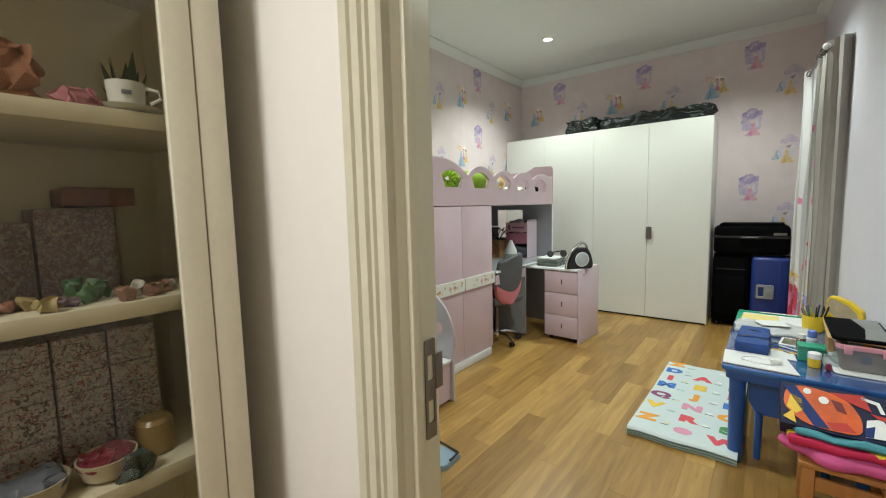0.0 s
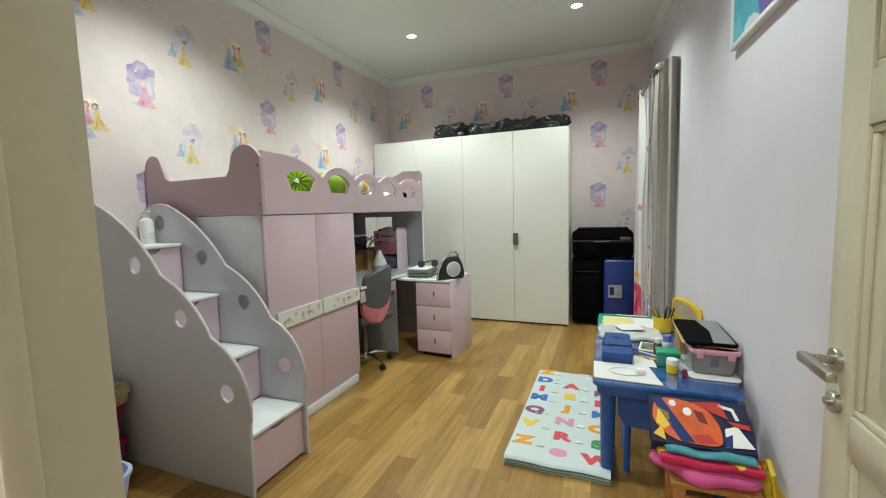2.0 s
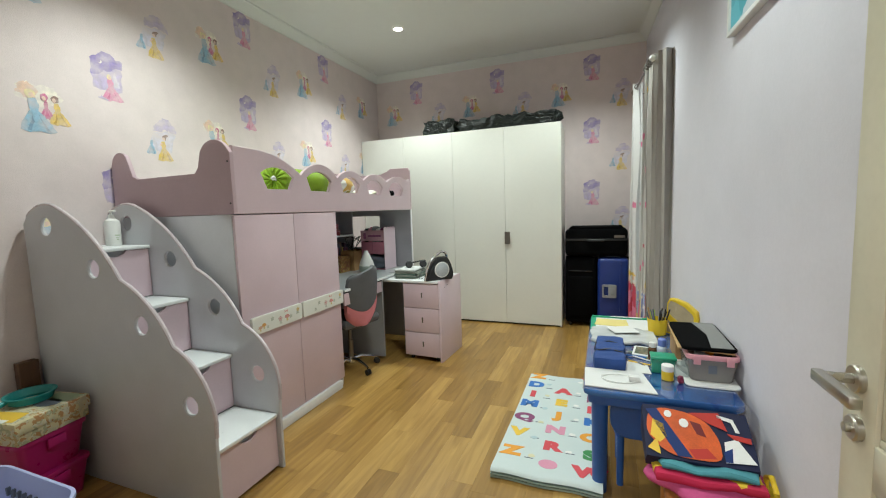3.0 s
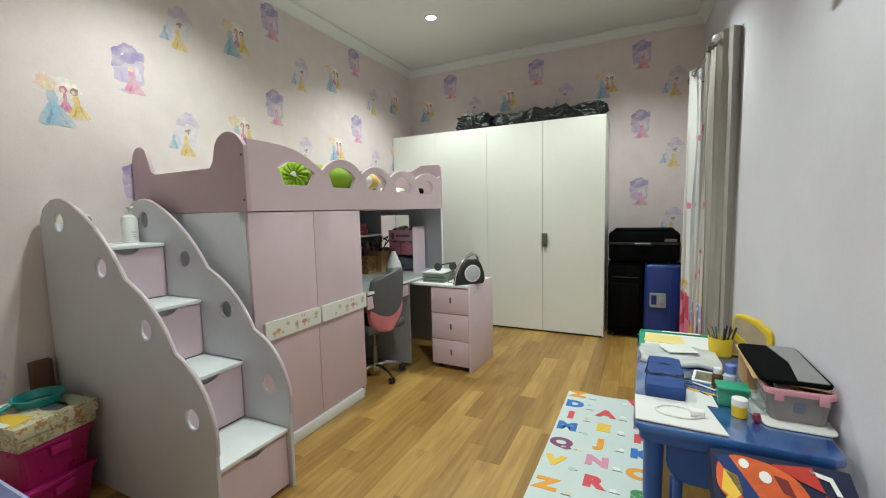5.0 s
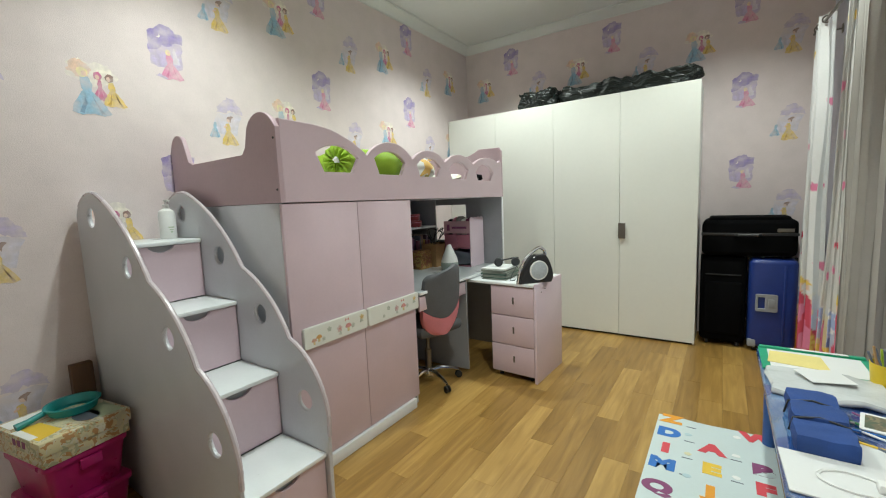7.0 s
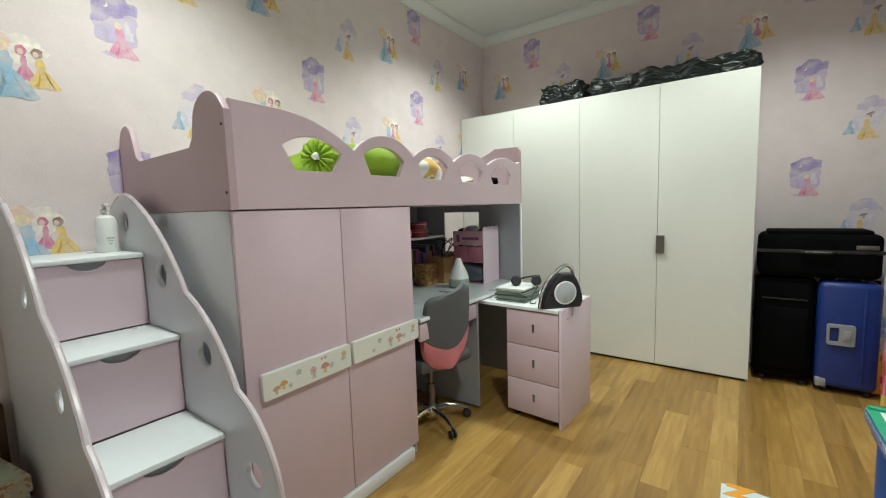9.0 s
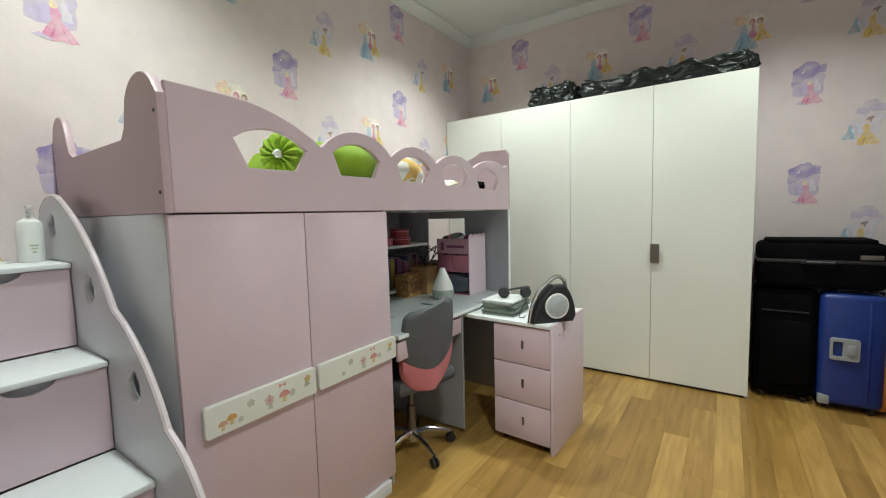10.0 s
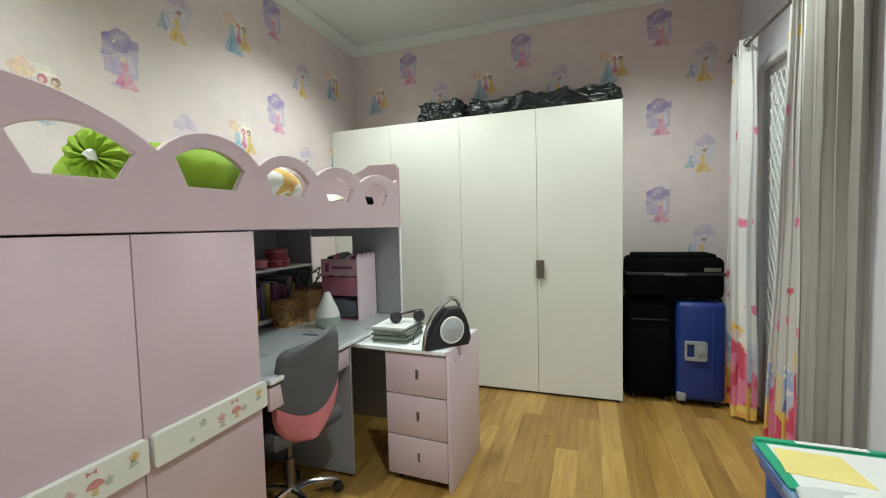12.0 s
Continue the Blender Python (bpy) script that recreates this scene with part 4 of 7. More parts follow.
def loft_bed():
    ya, yb = 2.515, 4.872
    bed = root("loft_bed", (-2.5, 3.7, 0), "pink loft bed with scalloped guard rail above a cabinet", "loft bed")
    # scalloped front guard
    cusps = [(3.105, 1.70), (3.535, 1.705), (3.925, 1.705), (4.345, 1.71)]
    peaks = [(3.30, 1.792), (3.72, 1.775), (4.13, 1.772), (4.59, 1.775)]
    out = [(ya + 0.02, 1.437), (yb, 1.437), (yb, 1.745), (yb - 0.02, 1.77)]
    ends = [(4.80, 1.772)] + cusps[::-1]
    for i, p in enumerate(peaks[::-1]):
        out += arc(ends[i], p, ends[i + 1], 9) if i else arc((4.80, 1.748), (4.58, 1.778), cusps[-1], 9)
    out += arc(cusps[0], (2.93, 1.79), (2.70, 1.829), 9) + [(2.70, 1.829), (ya + 0.02, 1.832)]
    holes = []
    for l, pk, r, br, bl in (((2.735, 1.69), (2.885, 1.735), (3.035, 1.675), (2.985, 1.594), (2.785, 1.592)),
                             ((3.165, 1.685), (3.31, 1.733), (3.455, 1.67), (3.41, 1.592), (3.205, 1.592)),
                             ((3.58, 1.668), (3.715, 1.722), (3.86, 1.66), (3.81, 1.590), (3.61, 1.590)),
                             ((3.975, 1.662), (4.12, 1.715), (4.262, 1.655), (4.21, 1.585), (4.015, 1.585)),
                             ((4.385, 1.645), (4.55, 1.718), (4.70, 1.65), (4.645, 1.58), (4.42, 1.58))):
        holes.append(arc(l, pk, r, 8) + [r, br, bl])
    part("front_guard", plate([out] + holes, 0.026, 0.004, "x", FX - 0.013), PINK, bed, "pink guard board with five arched openings")
    # headboard at the stairs
    e = [(-1.955, 1.437), (-1.955, 1.79), (-1.985, 1.83)] + arc((-1.985, 1.83), (-2.075, 1.872), (-2.185, 1.82), 8) + [(-2.19, 1.81), (-2.215, 1.72), (-2.245, 1.687), (-2.76, 1.682), (-2.80, 1.70), (-2.825, 1.77), (-2.85, 1.83)] + arc((-2.85, 1.83), (-2.93, 1.86), (-2.995, 1.80), 7) + [(-3.005, 1.77), (-3.005, 1.437)]
    hb = part("headboard", plate([e], 0.026, 0.004, "y", ya + 0.006), PINK_SHADED, bed, "pink end board with a cut-down middle, coloured in shade")
    for z in (1.50, 1.74):
        bolt = lathe(0, 0, [(0.006, 0), (0.005, 0.003)], 10)
        bolt.transform(pose(-1.975, ya - 0.0072, z, 90))
        part("bolt", bolt, BLACK, hb)
    f = [(-1.963, 1.437), (-1.963, 1.86), (-1.985, 1.893), (-2.20, 1.897), (-2.245, 1.87), (-2.32, 1.84), (-2.80, 1.84), (-2.86, 1.88), (-3.0, 1.89), (-3.005, 1.437)]
    part("footboard", plate([f], 0.026, 0.004, "y", yb + 0.0135), PINK_SHADED, bed, "pink far end board, coloured in shade")
    part("bed_base", box(-3.005, ya + 0.021, 1.437, FX - 0.028, yb, 1.462), SILVER, bed)
    part("back_rail", box(-3.008, ya + 0.021, 1.463, -2.985, yb, 1.66, 0.003), PINK, bed)
    # far side panel with an opening
    part("side_panel", plate([[(-1.962, 0.0), (-1.962, 1.435), (-3.0, 1.435), (-3.0, 0.0)], [(-2.35, 1.02), (-2.35, 1.375), (-2.78, 1.375), (-2.78, 1.02)]], 0.022, 0.002, "y", yb - 0.012), GREY_PANEL, bed, "grey laminate side panel with a square opening")
    part("side_panel_edge", box(-1.9615, yb - 0.022, 0.0, -1.952, yb + 0.0, 1.435, 0.002), WHITE_TOP, bed)
    # cabinet under the bed
    cy0, cy1 = 2.535, 3.505
    cab = part("cabinet", join(box(-2.985, cy0 - 0.018, 0.07, FX - 0.030, cy0, 1.436, 0.002), box(-2.985, cy1 - 0.018, 0.0, FX - 0.030, cy1, 1.436, 0.002), box(-2.985, cy0, 0.07, -2.965, cy1 - 0.018, 1.436), box(-2.965, cy0, 0.07, FX - 0.03, cy1 - 0.018, 0.088)), SILVER, bed, "pearl grey cabinet carcass")
    part("plinth", box(-2.95, cy0 - 0.010, 0, FX + 0.008, cy1 - 0.065, 0.068, 0.002), WHITE_TOP, bed)
    ym = 3.008
    for a, b in ((cy0 - 0.017, ym - 0.002), (ym + 0.002, cy1 - 0.012)):
        dr = part("door", box(FX - 0.028, a, 0.072, FX - 0.008, b, 1.432, 0.002), PINK, cab, "flat pink cabinet door")
        h0, h1 = (a + 0.049, b + 0.002) if a < 2.6 else (a + 0.012, b + 0.01)
        hd = part("handle_board", plate([rounded(h0, 0.695, h1, 0.805, 0.014)], 0.022, 0.004, "x", FX + 0.004), PALE_STRIP, dr, "white board handle printed with small flowers")
        board_prints(hd, h0, h1, a < 2.6)
    # mattress and what the bed frame holds
    part("mattress", box(-2.98, ya + 0.03, 1.463, FX - 0.035, yb - 0.01, 1.575, 0.03, 3), MATTRESS, bed, "white mattress")
    return bed


GREEN_SOFT = M("soft_green_ink", (0.42, 0.50, 0.34), 0.6)
FADED = [M("faded_ink", c, 0.6, var=0.2, scale=60) for c in ((0.60, 0.36, 0.26), (0.62, 0.28, 0.26), (0.64, 0.52, 0.26), (0.46, 0.50, 0.42), (0.52, 0.54, 0.48), (0.62, 0.46, 0.44))]
ORANGE_SOFT = M("soft_orange_ink", (0.66, 0.36, 0.12), 0.6, var=0.15, scale=60)
MATTRESS = M("white_bed_linen", (0.72, 0.74, 0.72), 0.85, var=0.05, bump=0.3, bscale=200)
loft_bed()


def bolster():
    b = root("bolster", (-2.3, 2.95, 1.6), "lime green bolster with a gathered round end", "bolster")
    cx, cz, r = -2.16, 1.675, 0.098
    bm = bmesh.new()
    rings = []
    n = 56
    for rad, y, amp in ((0.012, 2.905, 0.0), (0.03, 2.898, 0.18), (0.06, 2.893, 0.12), (0.085, 2.905, 0.06), (r, 2.935, 0.03), (r, 3.10, 0.0), (r * 0.95, 3.13, 0)):
        rings.append([bm.verts.new((cx + (rad * (1 + amp * math.sin(14 * 2 * math.pi * i / n))) * math.cos(2 * math.pi * i / n), y + 0.06 * amp * math.cos(14 * 2 * math.pi * i / n), cz + rad * (1 + amp * math.sin(14 * 2 * math.pi * i / n)) * math.sin(2 * math.pi * i / n))) for i in range(n)])
    for a, c in zip(rings, rings[1:]):
        for i in range(n):
            j = (i + 1) % n
            bm.faces.new((a[i], a[j], c[j], c[i]))
    bm.faces.new(rings[0])
    bm.faces.new(rings[-1][::-1])
    bm.transform(Matrix.Translation((cx, 3.0, cz)) @ pose(0, 0.095, 0, 0, 0, 28) @ Matrix.Translation((-cx, -3.0, -cz)))
    bmesh.ops.recalc_face_normals(bm, faces=bm.faces[:])
    part("roll", bm, GREEN_FABRIC, b)
    bow = soft(cx - 0.014, 2.88, cz - 0.013, cx + 0.017, 2.903, cz + 0.013, 3, 0.6, 0.012, 40)
    bow.transform(Matrix.Translation((cx, 3.0, cz)) @ pose(0, 0.095, 0, 0, 0, 28) @ Matrix.Translation((-cx, -3.0, -cz)))
    part("bow", bow, WHITE_INK, b, "small cream bow")


bolster()
solid("pillow", soft(-2.62, 3.14, 1.576, -2.02, 3.56, 1.76, 6, 0.55, 0.02, 7, 3), GREEN_FABRIC, "plump lime green pillow on the loft bed", "pillow")
solid("pillow", soft(-2.75, 3.60, 1.576, -2.06, 3.98, 1.735, 6, 0.55, 0.02, 7, 8), patchwork("giraffe_cloth", [(0.74, 0.73, 0.69), (0.74, 0.73, 0.69), (0.66, 0.42, 0.12), (0.74, 0.73, 0.69), (0.45, 0.36, 0.10), (0.74, 0.72, 0.66)], 9, 0.85), "white pillow with a yellow and brown print", "pillow")
solid("blanket", soft(-2.8, 4.05, 1.576, -2.05, 4.34, 1.63, 5, 0.4, 0.02, 9, 5), patchwork("pale_blanket", [(0.72, 0.70, 0.64), (0.70, 0.66, 0.52), (0.74, 0.72, 0.68), (0.58, 0.55, 0.42)], 12, 0.85), "folded pale blanket on the loft bed", "blanket")
# Plain crumpled lump standing in for a small dark soft toy.
solid("crumpled_cloth", soft(-2.10, 4.42, 1.576, -2.0, 4.58, 1.632, 6, 0.6, 0.03, 30, 2), BLACK_CLOTH, "small dark toy on the loft bed, shaped as a crumpled lump", "cloth")


# ---- stairs of the bed ----
EDGE_BAND = M("pinkish_edge_band", (0.55, 0.48, 0.51), 0.28, var=0.04)


def stairs():
    yl, yr = 2.035, 2.442
    st = root("storage_stairs", (-2.3, 2.24, 0), "pearl grey storage stairs with cloud-shaped sides and pink drawers", "stairs")
    out = [(-3.0, 0.0), (-1.655, 0.0), (-1.65, 0.40)] + arc((-1.65, 0.42), (-1.70, 0.655), (-1.885, 0.812), 10) + arc((-1.885, 0.812), (-2.01, 0.985), (-2.225, 1.125), 10) + arc((-2.225, 1.125), (-2.40, 1.325), (-2.72, 1.515), 12) + arc((-2.72, 1.515), (-2.87, 1.51), (-3.0, 1.43), 6) + [(-3.0, 1.42)]
    holes = [(-2.79, 1.405), (-2.42, 1.18), (-2.09, 0.905), (-1.795, 0.535)]
    for y in (yl, yr):
        p = part("side_panel", plate([out] + [circle(x, z, 0.055, 24) for x, z in holes], 0.020, 0.005, "y", y, True), SILVER, st, "pearl grey cloud-shaped side panel with round holes", 12)
        edge = tube([(u, y, v) for u, v in out[2:-1]], 0.0105, 8)
        part("edge_band", edge, EDGE_BAND, p, "pale pinkish glossy edge band")
        for x, z in holes:
            part("hole_ring", tube([(x + 0.055 * math.cos(t * math.pi / 12), y, z + 0.055 * math.sin(t * math.pi / 12)) for t in range(24)], 0.0105, 8, True), SILVER, p)
    treads = [(-1.668, 0.320), (-1.975, 0.634), (-2.285, 0.950), (-2.585, 1.268)]
    for i, (x, z) in enumerate(treads):
        back = treads[i + 1][0] - 0.0 if i < 3 else -3.0
        part("tread", box(back - 0.012, yl + 0.0105, z - 0.020, x, yr - 0.0105, z, 0.004), WHITE_TOP, st, "white laminate tread")
        zb = treads[i - 1][1] if i else 0.012
        # drawer front with a scooped finger notch
        ym = (yl + yr) / 2
        y0, y1, zt = yl + 0.013, yr - 0.013, z - 0.022
        notch = [(ym + 0.062, zt)] + arc((ym + 0.055, zt - 0.012), (ym, zt - 0.033), (ym - 0.055, zt - 0.012), 8) + [(ym - 0.055, zt - 0.012), (ym - 0.062, zt)]
        prof = [(y0, zb + 0.004), (y1, zb + 0.004), (y1, zt)] + notch + [(y0, zt)]
        dw = part("drawer", plate([prof], 0.018, 0.002, "x", x - 0.022), PINK, st, "dusty pink drawer front with a finger notch")
        part("drawer_inside", box(x - 0.045, y0, zb + 0.004, x - 0.034, y1, zt), GREY_PANEL, dw)
    return st


stairs()


def lotion_bottle(x, y, z):
    b = root("lotion_bottle", (x, y, z), "white pump lotion bottle standing on the top stair", "bottle")
    bm = lathe(x, y, [(0.039, z), (0.042, z + 0.006), (0.042, z + 0.135), (0.037, z + 0.155), (0.018, z + 0.170), (0.015, z + 0.180)], 24)
    part("body", bm, WHITE_PLASTIC, b)
    part("pump", join(lathe(x, y, [(0.016, z + 0.179), (0.016, z + 0.192), (0.006, z + 0.194), (0.006, z + 0.209)], 14), box(x - 0.009, y - 0.009, z + 0.208, x + 0.038, y + 0.009, z + 0.219, 0.003)), WHITE_PLASTIC, b)
    part("label_print", join(box(x + 0.0412, y - 0.014, z + 0.062, x + 0.0428, y + 0.014, z + 0.068), box(x + 0.0412, y - 0.010, z + 0.050, x + 0.0428, y + 0.010, z + 0.054), box(x + 0.0412, y - 0.006, z + 0.036, x + 0.0428, y + 0.006, z + 0.042)), GREEN_SOFT, b)


lotion_bottle(-2.83, 2.375, 1.268)


# ---- desk under the bed ----
def desk():
    d = root("desk", (-2.4, 4.2, 0), "grey built-in desk with a pink drawer under the loft bed", "desk")
    part("desktop", box(-2.98, 3.51, 0.778, -1.935, 4.846, 0.80, 0.003), M("pale_grey_desktop", (0.50, 0.53, 0.55), 0.3, var=0.04), d, "pale grey laminate desktop")
    part("front_edge", box(-1.9345, 3.51, 0.779, -1.931, 4.40, 0.799, 0.001), WHITE_TOP, d)
    part("support", plate([[(-2.96, 0.0), (-1.945, 0.02), (-1.945, 0.777), (-2.96, 0.777)]], 0.02, 0.002, "y", 4.14), GREY_PANEL, d)
    dr = part("drawer", box(-1.962, 3.515, 0.662, -1.944, 4.125, 0.762, 0.003), PINK, d, "shallow pink keyboard drawer")
    part("runner", box(-2.5, 3.512, 0.74, -1.963, 3.53, 0.765), BLACK, d)
    part("back_panel", box(-2.99, 3.51, 0.0, -2.975, 4.846, 1.43), GREY_PANEL, d)
    part("shelf", box(-2.974, 3.51, 1.160, -2.66, 4.76, 1.178, 0.002), WHITE_TOP, d)
    part("shelf", box(-2.974, 3.51, 0.825, -2.64, 4.76, 0.842, 0.002), WHITE_TOP, d)
    part("upright", box(-2.974, 4.762, 0.801, -2.66, 4.778, 1.43, 0.002), GREY_PANEL, d)


desk()


def pedestal():
    x0, x1, y0, y1 = -1.725, -1.338, 4.168, 4.672
    p = root("drawer_unit", (-1.53, 4.42, 0), "pink three-drawer unit with a white top", "drawer unit")
    part("body", box(x0 + 0.005, y0 + 0.02, 0.045, x1 - 0.022, y1, 0.742), PINK, p)
    part("side_panel", box(x1 - 0.020, y0 - 0.002, 0.0, x1, y1 + 0.003, 0.772, 0.002), PINK_PALE, p, "pale pink side panel")
    part("top", box(-1.945, y0 - 0.012, 0.748, x1 - 0.0215, y1 + 0.003, 0.770, 0.003), WHITE_TOP, p, "white laminate top")
    part("back_panel", box(-1.93, 4.655, 0.03, x0 + 0.003, 4.67, 0.746), GREY_PANEL, p)
    for i, (a, b) in enumerate(((0.045, 0.270), (0.276, 0.505), (0.511, 0.740))):
        dr = part("drawer", box(x0, y0, a, x1 - 0.023, y0 + 0.018, b, 0.003), PINK, p)
        cx, cz = (x0 + x1) / 2, (a + b) / 2 + 0.005
        h = part("handle", plate([rounded(cx - 0.0115, cz - 0.030, cx + 0.0115, cz + 0.030, 0.003), rounded(cx - 0.0085, cz - 0.027, cx + 0.0085, cz + 0.027, 0.002)], 0.004, 0.001, "y", y0 - 0.0015), PINK_PALE, dr, "small recessed pull with a pale frame")
        part("recess", box(cx - 0.0095, y0 - 0.0006, cz - 0.028, cx + 0.0095, y0 + 0.002, cz + 0.028), GREYMETAL, h)
    for y, z in ((4.26, 0.70), (4.33, 0.715)):
        part("screw_cap", box(x1 - 0.001, y - 0.008, z - 0.003, x1 + 0.001, y + 0.008, z + 0.003), DARK_GAP, p)
    turn = pose(x1, y1, 0) @ pose(0, 0, 0, 0, 0, -2.6) @ pose(-x1, -y1, 0) @ Matrix.Translation(p.location)
    p.location, p.rotation_euler = turn.translation, turn.to_euler()
    for x in (x0 + 0.05, x1 - 0.07):
        for y in (y0 + 0.06, y1 - 0.06):
            part("foot", lathe(x, y, [(0.018, 0), (0.018, 0.046)], 12), BLACK, p)


pedestal()


def office_chair():
    cx, cy = -2.12, 3.815
    c = root("swivel_chair", (cx, cy, 0), "grey and pink swivel chair with chrome base at the desk", "chair")
    c.rotation_euler = (0, 0, radians(-14))
    ang0 = -0.12
    hub = part("hub", lathe(cx, cy, [(0.035, 0.055), (0.04, 0.07), (0.032, 0.11), (0.026, 0.12)], 18), CHROME, c)
    for k in range(5):
        a = ang0 + k * 2 * math.pi / 5
        pts = [(cx + r * math.cos(a), cy + r * math.sin(a), z) for r, z in ((0.02, 0.10), (0.10, 0.105), (0.19, 0.085), (0.245, 0.065))]
        leg = part("leg", tube(pts, [0.020, 0.017, 0.013, 0.011], 10), CHROME, c)
        ex, ey = cx + 0.245 * math.cos(a), cy + 0.245 * math.sin(a)
        for s in (-1, 1):
            w = lathe(0, 0, [(0.020, -0.008), (0.0265, -0.005), (0.0265, 0.005), (0.020, 0.008)], 18)
            w.transform(pose(ex - s * 0.012 * math.sin(a), ey + s * 0.012 * math.cos(a), 0.0268) @ pose(0, 0, 0, 0, 0, math.degrees(a)) @ pose(0, 0, 0, 90))
            part("castor", w, BLACK, leg)
    part("gas_lift", lathe(cx, cy, [(0.026, 0.12), (0.026, 0.27), (0.016, 0.275), (0.016, 0.40)], 18), GREYMETAL, c)
    part("mechanism", box(cx - 0.09, cy - 0.07, 0.39, cx + 0.10, cy + 0.07, 0.43, 0.01), BLACK, c)
    part("seat", soft(cx - 0.21, cy - 0.21, 0.43, cx + 0.19, cy + 0.21, 0.51, 5, 0.3), GREY_FABRIC, c)
    part("back_stem", tube([(cx + 0.06, cy, 0.41), (cx + 0.15, cy, 0.43), (cx + 0.175, cy - 0.01, 0.50), (cx + 0.185, cy - 0.01, 0.62)], 0.017, 10), BLACK, c)

    def shell(z0, z1, name, mat, label, grow=0.0):
        """A slice of the curved, egg-shaped back between two heights."""
        bm = bmesh.new()
        rows, cols = 14, 14
        sides = []
        for off in (0.0, 0.035):
            grid = []
            for i in range(rows + 1):
                f = i / rows
                row = []
                for j in range(cols + 1):
                    u = j / cols * 2 - 1
                    seam = 0.662 - 0.09 * (1 - u * u)
                    lo, hi = (seam + 0.0015, z1) if name == "backrest" else (z0, seam - 0.0015)
                    z = lo + (hi - lo) * f
                    t = (z - 0.44) / (0.925 - 0.44)
                    rise = min(1.0, max(0.0, t) / 0.42)
                    half = (0.042 + 0.134 * math.sqrt(max(0.0, 1 - (1 - rise) ** 2))) * (1 - 0.08 * max(0, t - 0.7) / 0.3) + grow
                    if t > 0.93:
                        half *= 1 - 0.25 * ((t - 0.93) / 0.07) ** 2
                    x = cx + 0.235 + 0.055 * t - 0.05 * u * u - (off if off else 0.0)
                    row.append(bm.verts.new((x + (grow if not off else -grow), cy - 0.02 + u * half, z + 0.03 * u * t)))
                grid.append(row)
            sides.append(grid)
        for grid in sides:
            for a, b in zip(grid, grid[1:]):
                for j in range(cols):
                    bm.faces.new((a[j], a[j + 1], b[j + 1], b[j]))
        f, k = sides
        for i in range(rows):
            bm.faces.new((f[i][0], f[i + 1][0], k[i + 1][0], k[i][0]))
            bm.faces.new((f[i][-1], f[i + 1][-1], k[i + 1][-1], k[i][-1]))
        for j in range(cols):
            bm.faces.new((f[0][j], f[0][j + 1], k[0][j + 1], k[0][j]))
            bm.faces.new((f[-1][j], f[-1][j + 1], k[-1][j + 1], k[-1][j]))
        bmesh.ops.recalc_face_normals(bm, faces=bm.faces[:])
        part(name, bm, mat, c, label, smooth=60)

    shell(0.585, 0.925, "backrest", GREY_FABRIC, "grey upholstered backrest", 0.0)
    shell(0.445, 0.582, "lumbar_pad", PINK_FABRIC, "pink upholstered lower back", 0.002)


office_chair()


def humidifier(x, y):
    z = 0.80
    h = root("humidifier", (x, y, z), "white drop-shaped humidifier on the desk", "humidifier")
    part("base", lathe(x, y, [(0.062, z), (0.074, z + 0.010), (0.080, z + 0.042), (0.078, z + 0.070)], 32), M("sage_grey_plastic", (0.36, 0.42, 0.38), 0.4), h, "sage grey base")
    part("tank", lathe(x, y, [(0.0775, z + 0.0705), (0.067, z + 0.11), (0.045, z + 0.16), (0.025, z + 0.205), (0.019, z + 0.225), (0.012, z + 0.226)], 32), WHITE_PLASTIC, h, "white tapered tank")


humidifier(-2.27, 4.40)


def radio():
    """Sail-shaped speaker dock with a chrome arc."""
    x, y, z = -1.505, 4.175, 0.770
    r = root("radio", (x, y, z), "black sail-shaped radio with a chrome arc handle", "radio")
    out = [(0.0, 0.0), (0.255, 0.0), (0.272, 0.035)] + arc((0.272, 0.035), (0.258, 0.12), (0.222, 0.20), 6) + [(0.21, 0.215), (0.135, 0.215)] + arc((0.115, 0.20), (0.05, 0.12), (0.005, 0.02), 8)
    made = [part("body", plate([out], 0.085, 0.012, "y", 0.0), BLACK, None)]
    band = [(0.0, 0.0)] + arc((0.012, 0.06), (0.075, 0.195), (0.16, 0.262), 10) + arc((0.16, 0.262), (0.195, 0.262), (0.225, 0.215), 6) + [(0.225, 0.205)]
    made.append(part("arc_handle", tube([(u - 0.006, -0.005, v) for u, v in band], 0.013, 10), CHROME, None, "chrome arc"))
    ring = tube([(0.15 + 0.068 * math.cos(t * math.pi / 14), -0.044, 0.098 + 0.068 * math.sin(t * math.pi / 14)) for t in range(28)], 0.0065, 8, True)
    made.append(part("speaker_ring", ring, WHITE_PLASTIC, None, "bright silver-white ring"))
    cone = lathe(0, 0, [(0.066, 0), (0.064, 0.006), (0.04, 0.012), (0.0, 0.014)], 28, False)
    cone.transform(pose(0.15, -0.043, 0.098, 90))
    made.append(part("speaker_grille", cone, M("silver_mesh", (0.52, 0.56, 0.60), 0.45, 0.3, var=0.15, scale=60, bump=0.6, bscale=700), None, "silver mesh grille"))
    for o in made:
        o.data.transform(pose(x, y, z, 0, 0, 46))
        o.data.transform(Matrix.Translation((-x, -y, -z)))
        o.parent = r


radio()


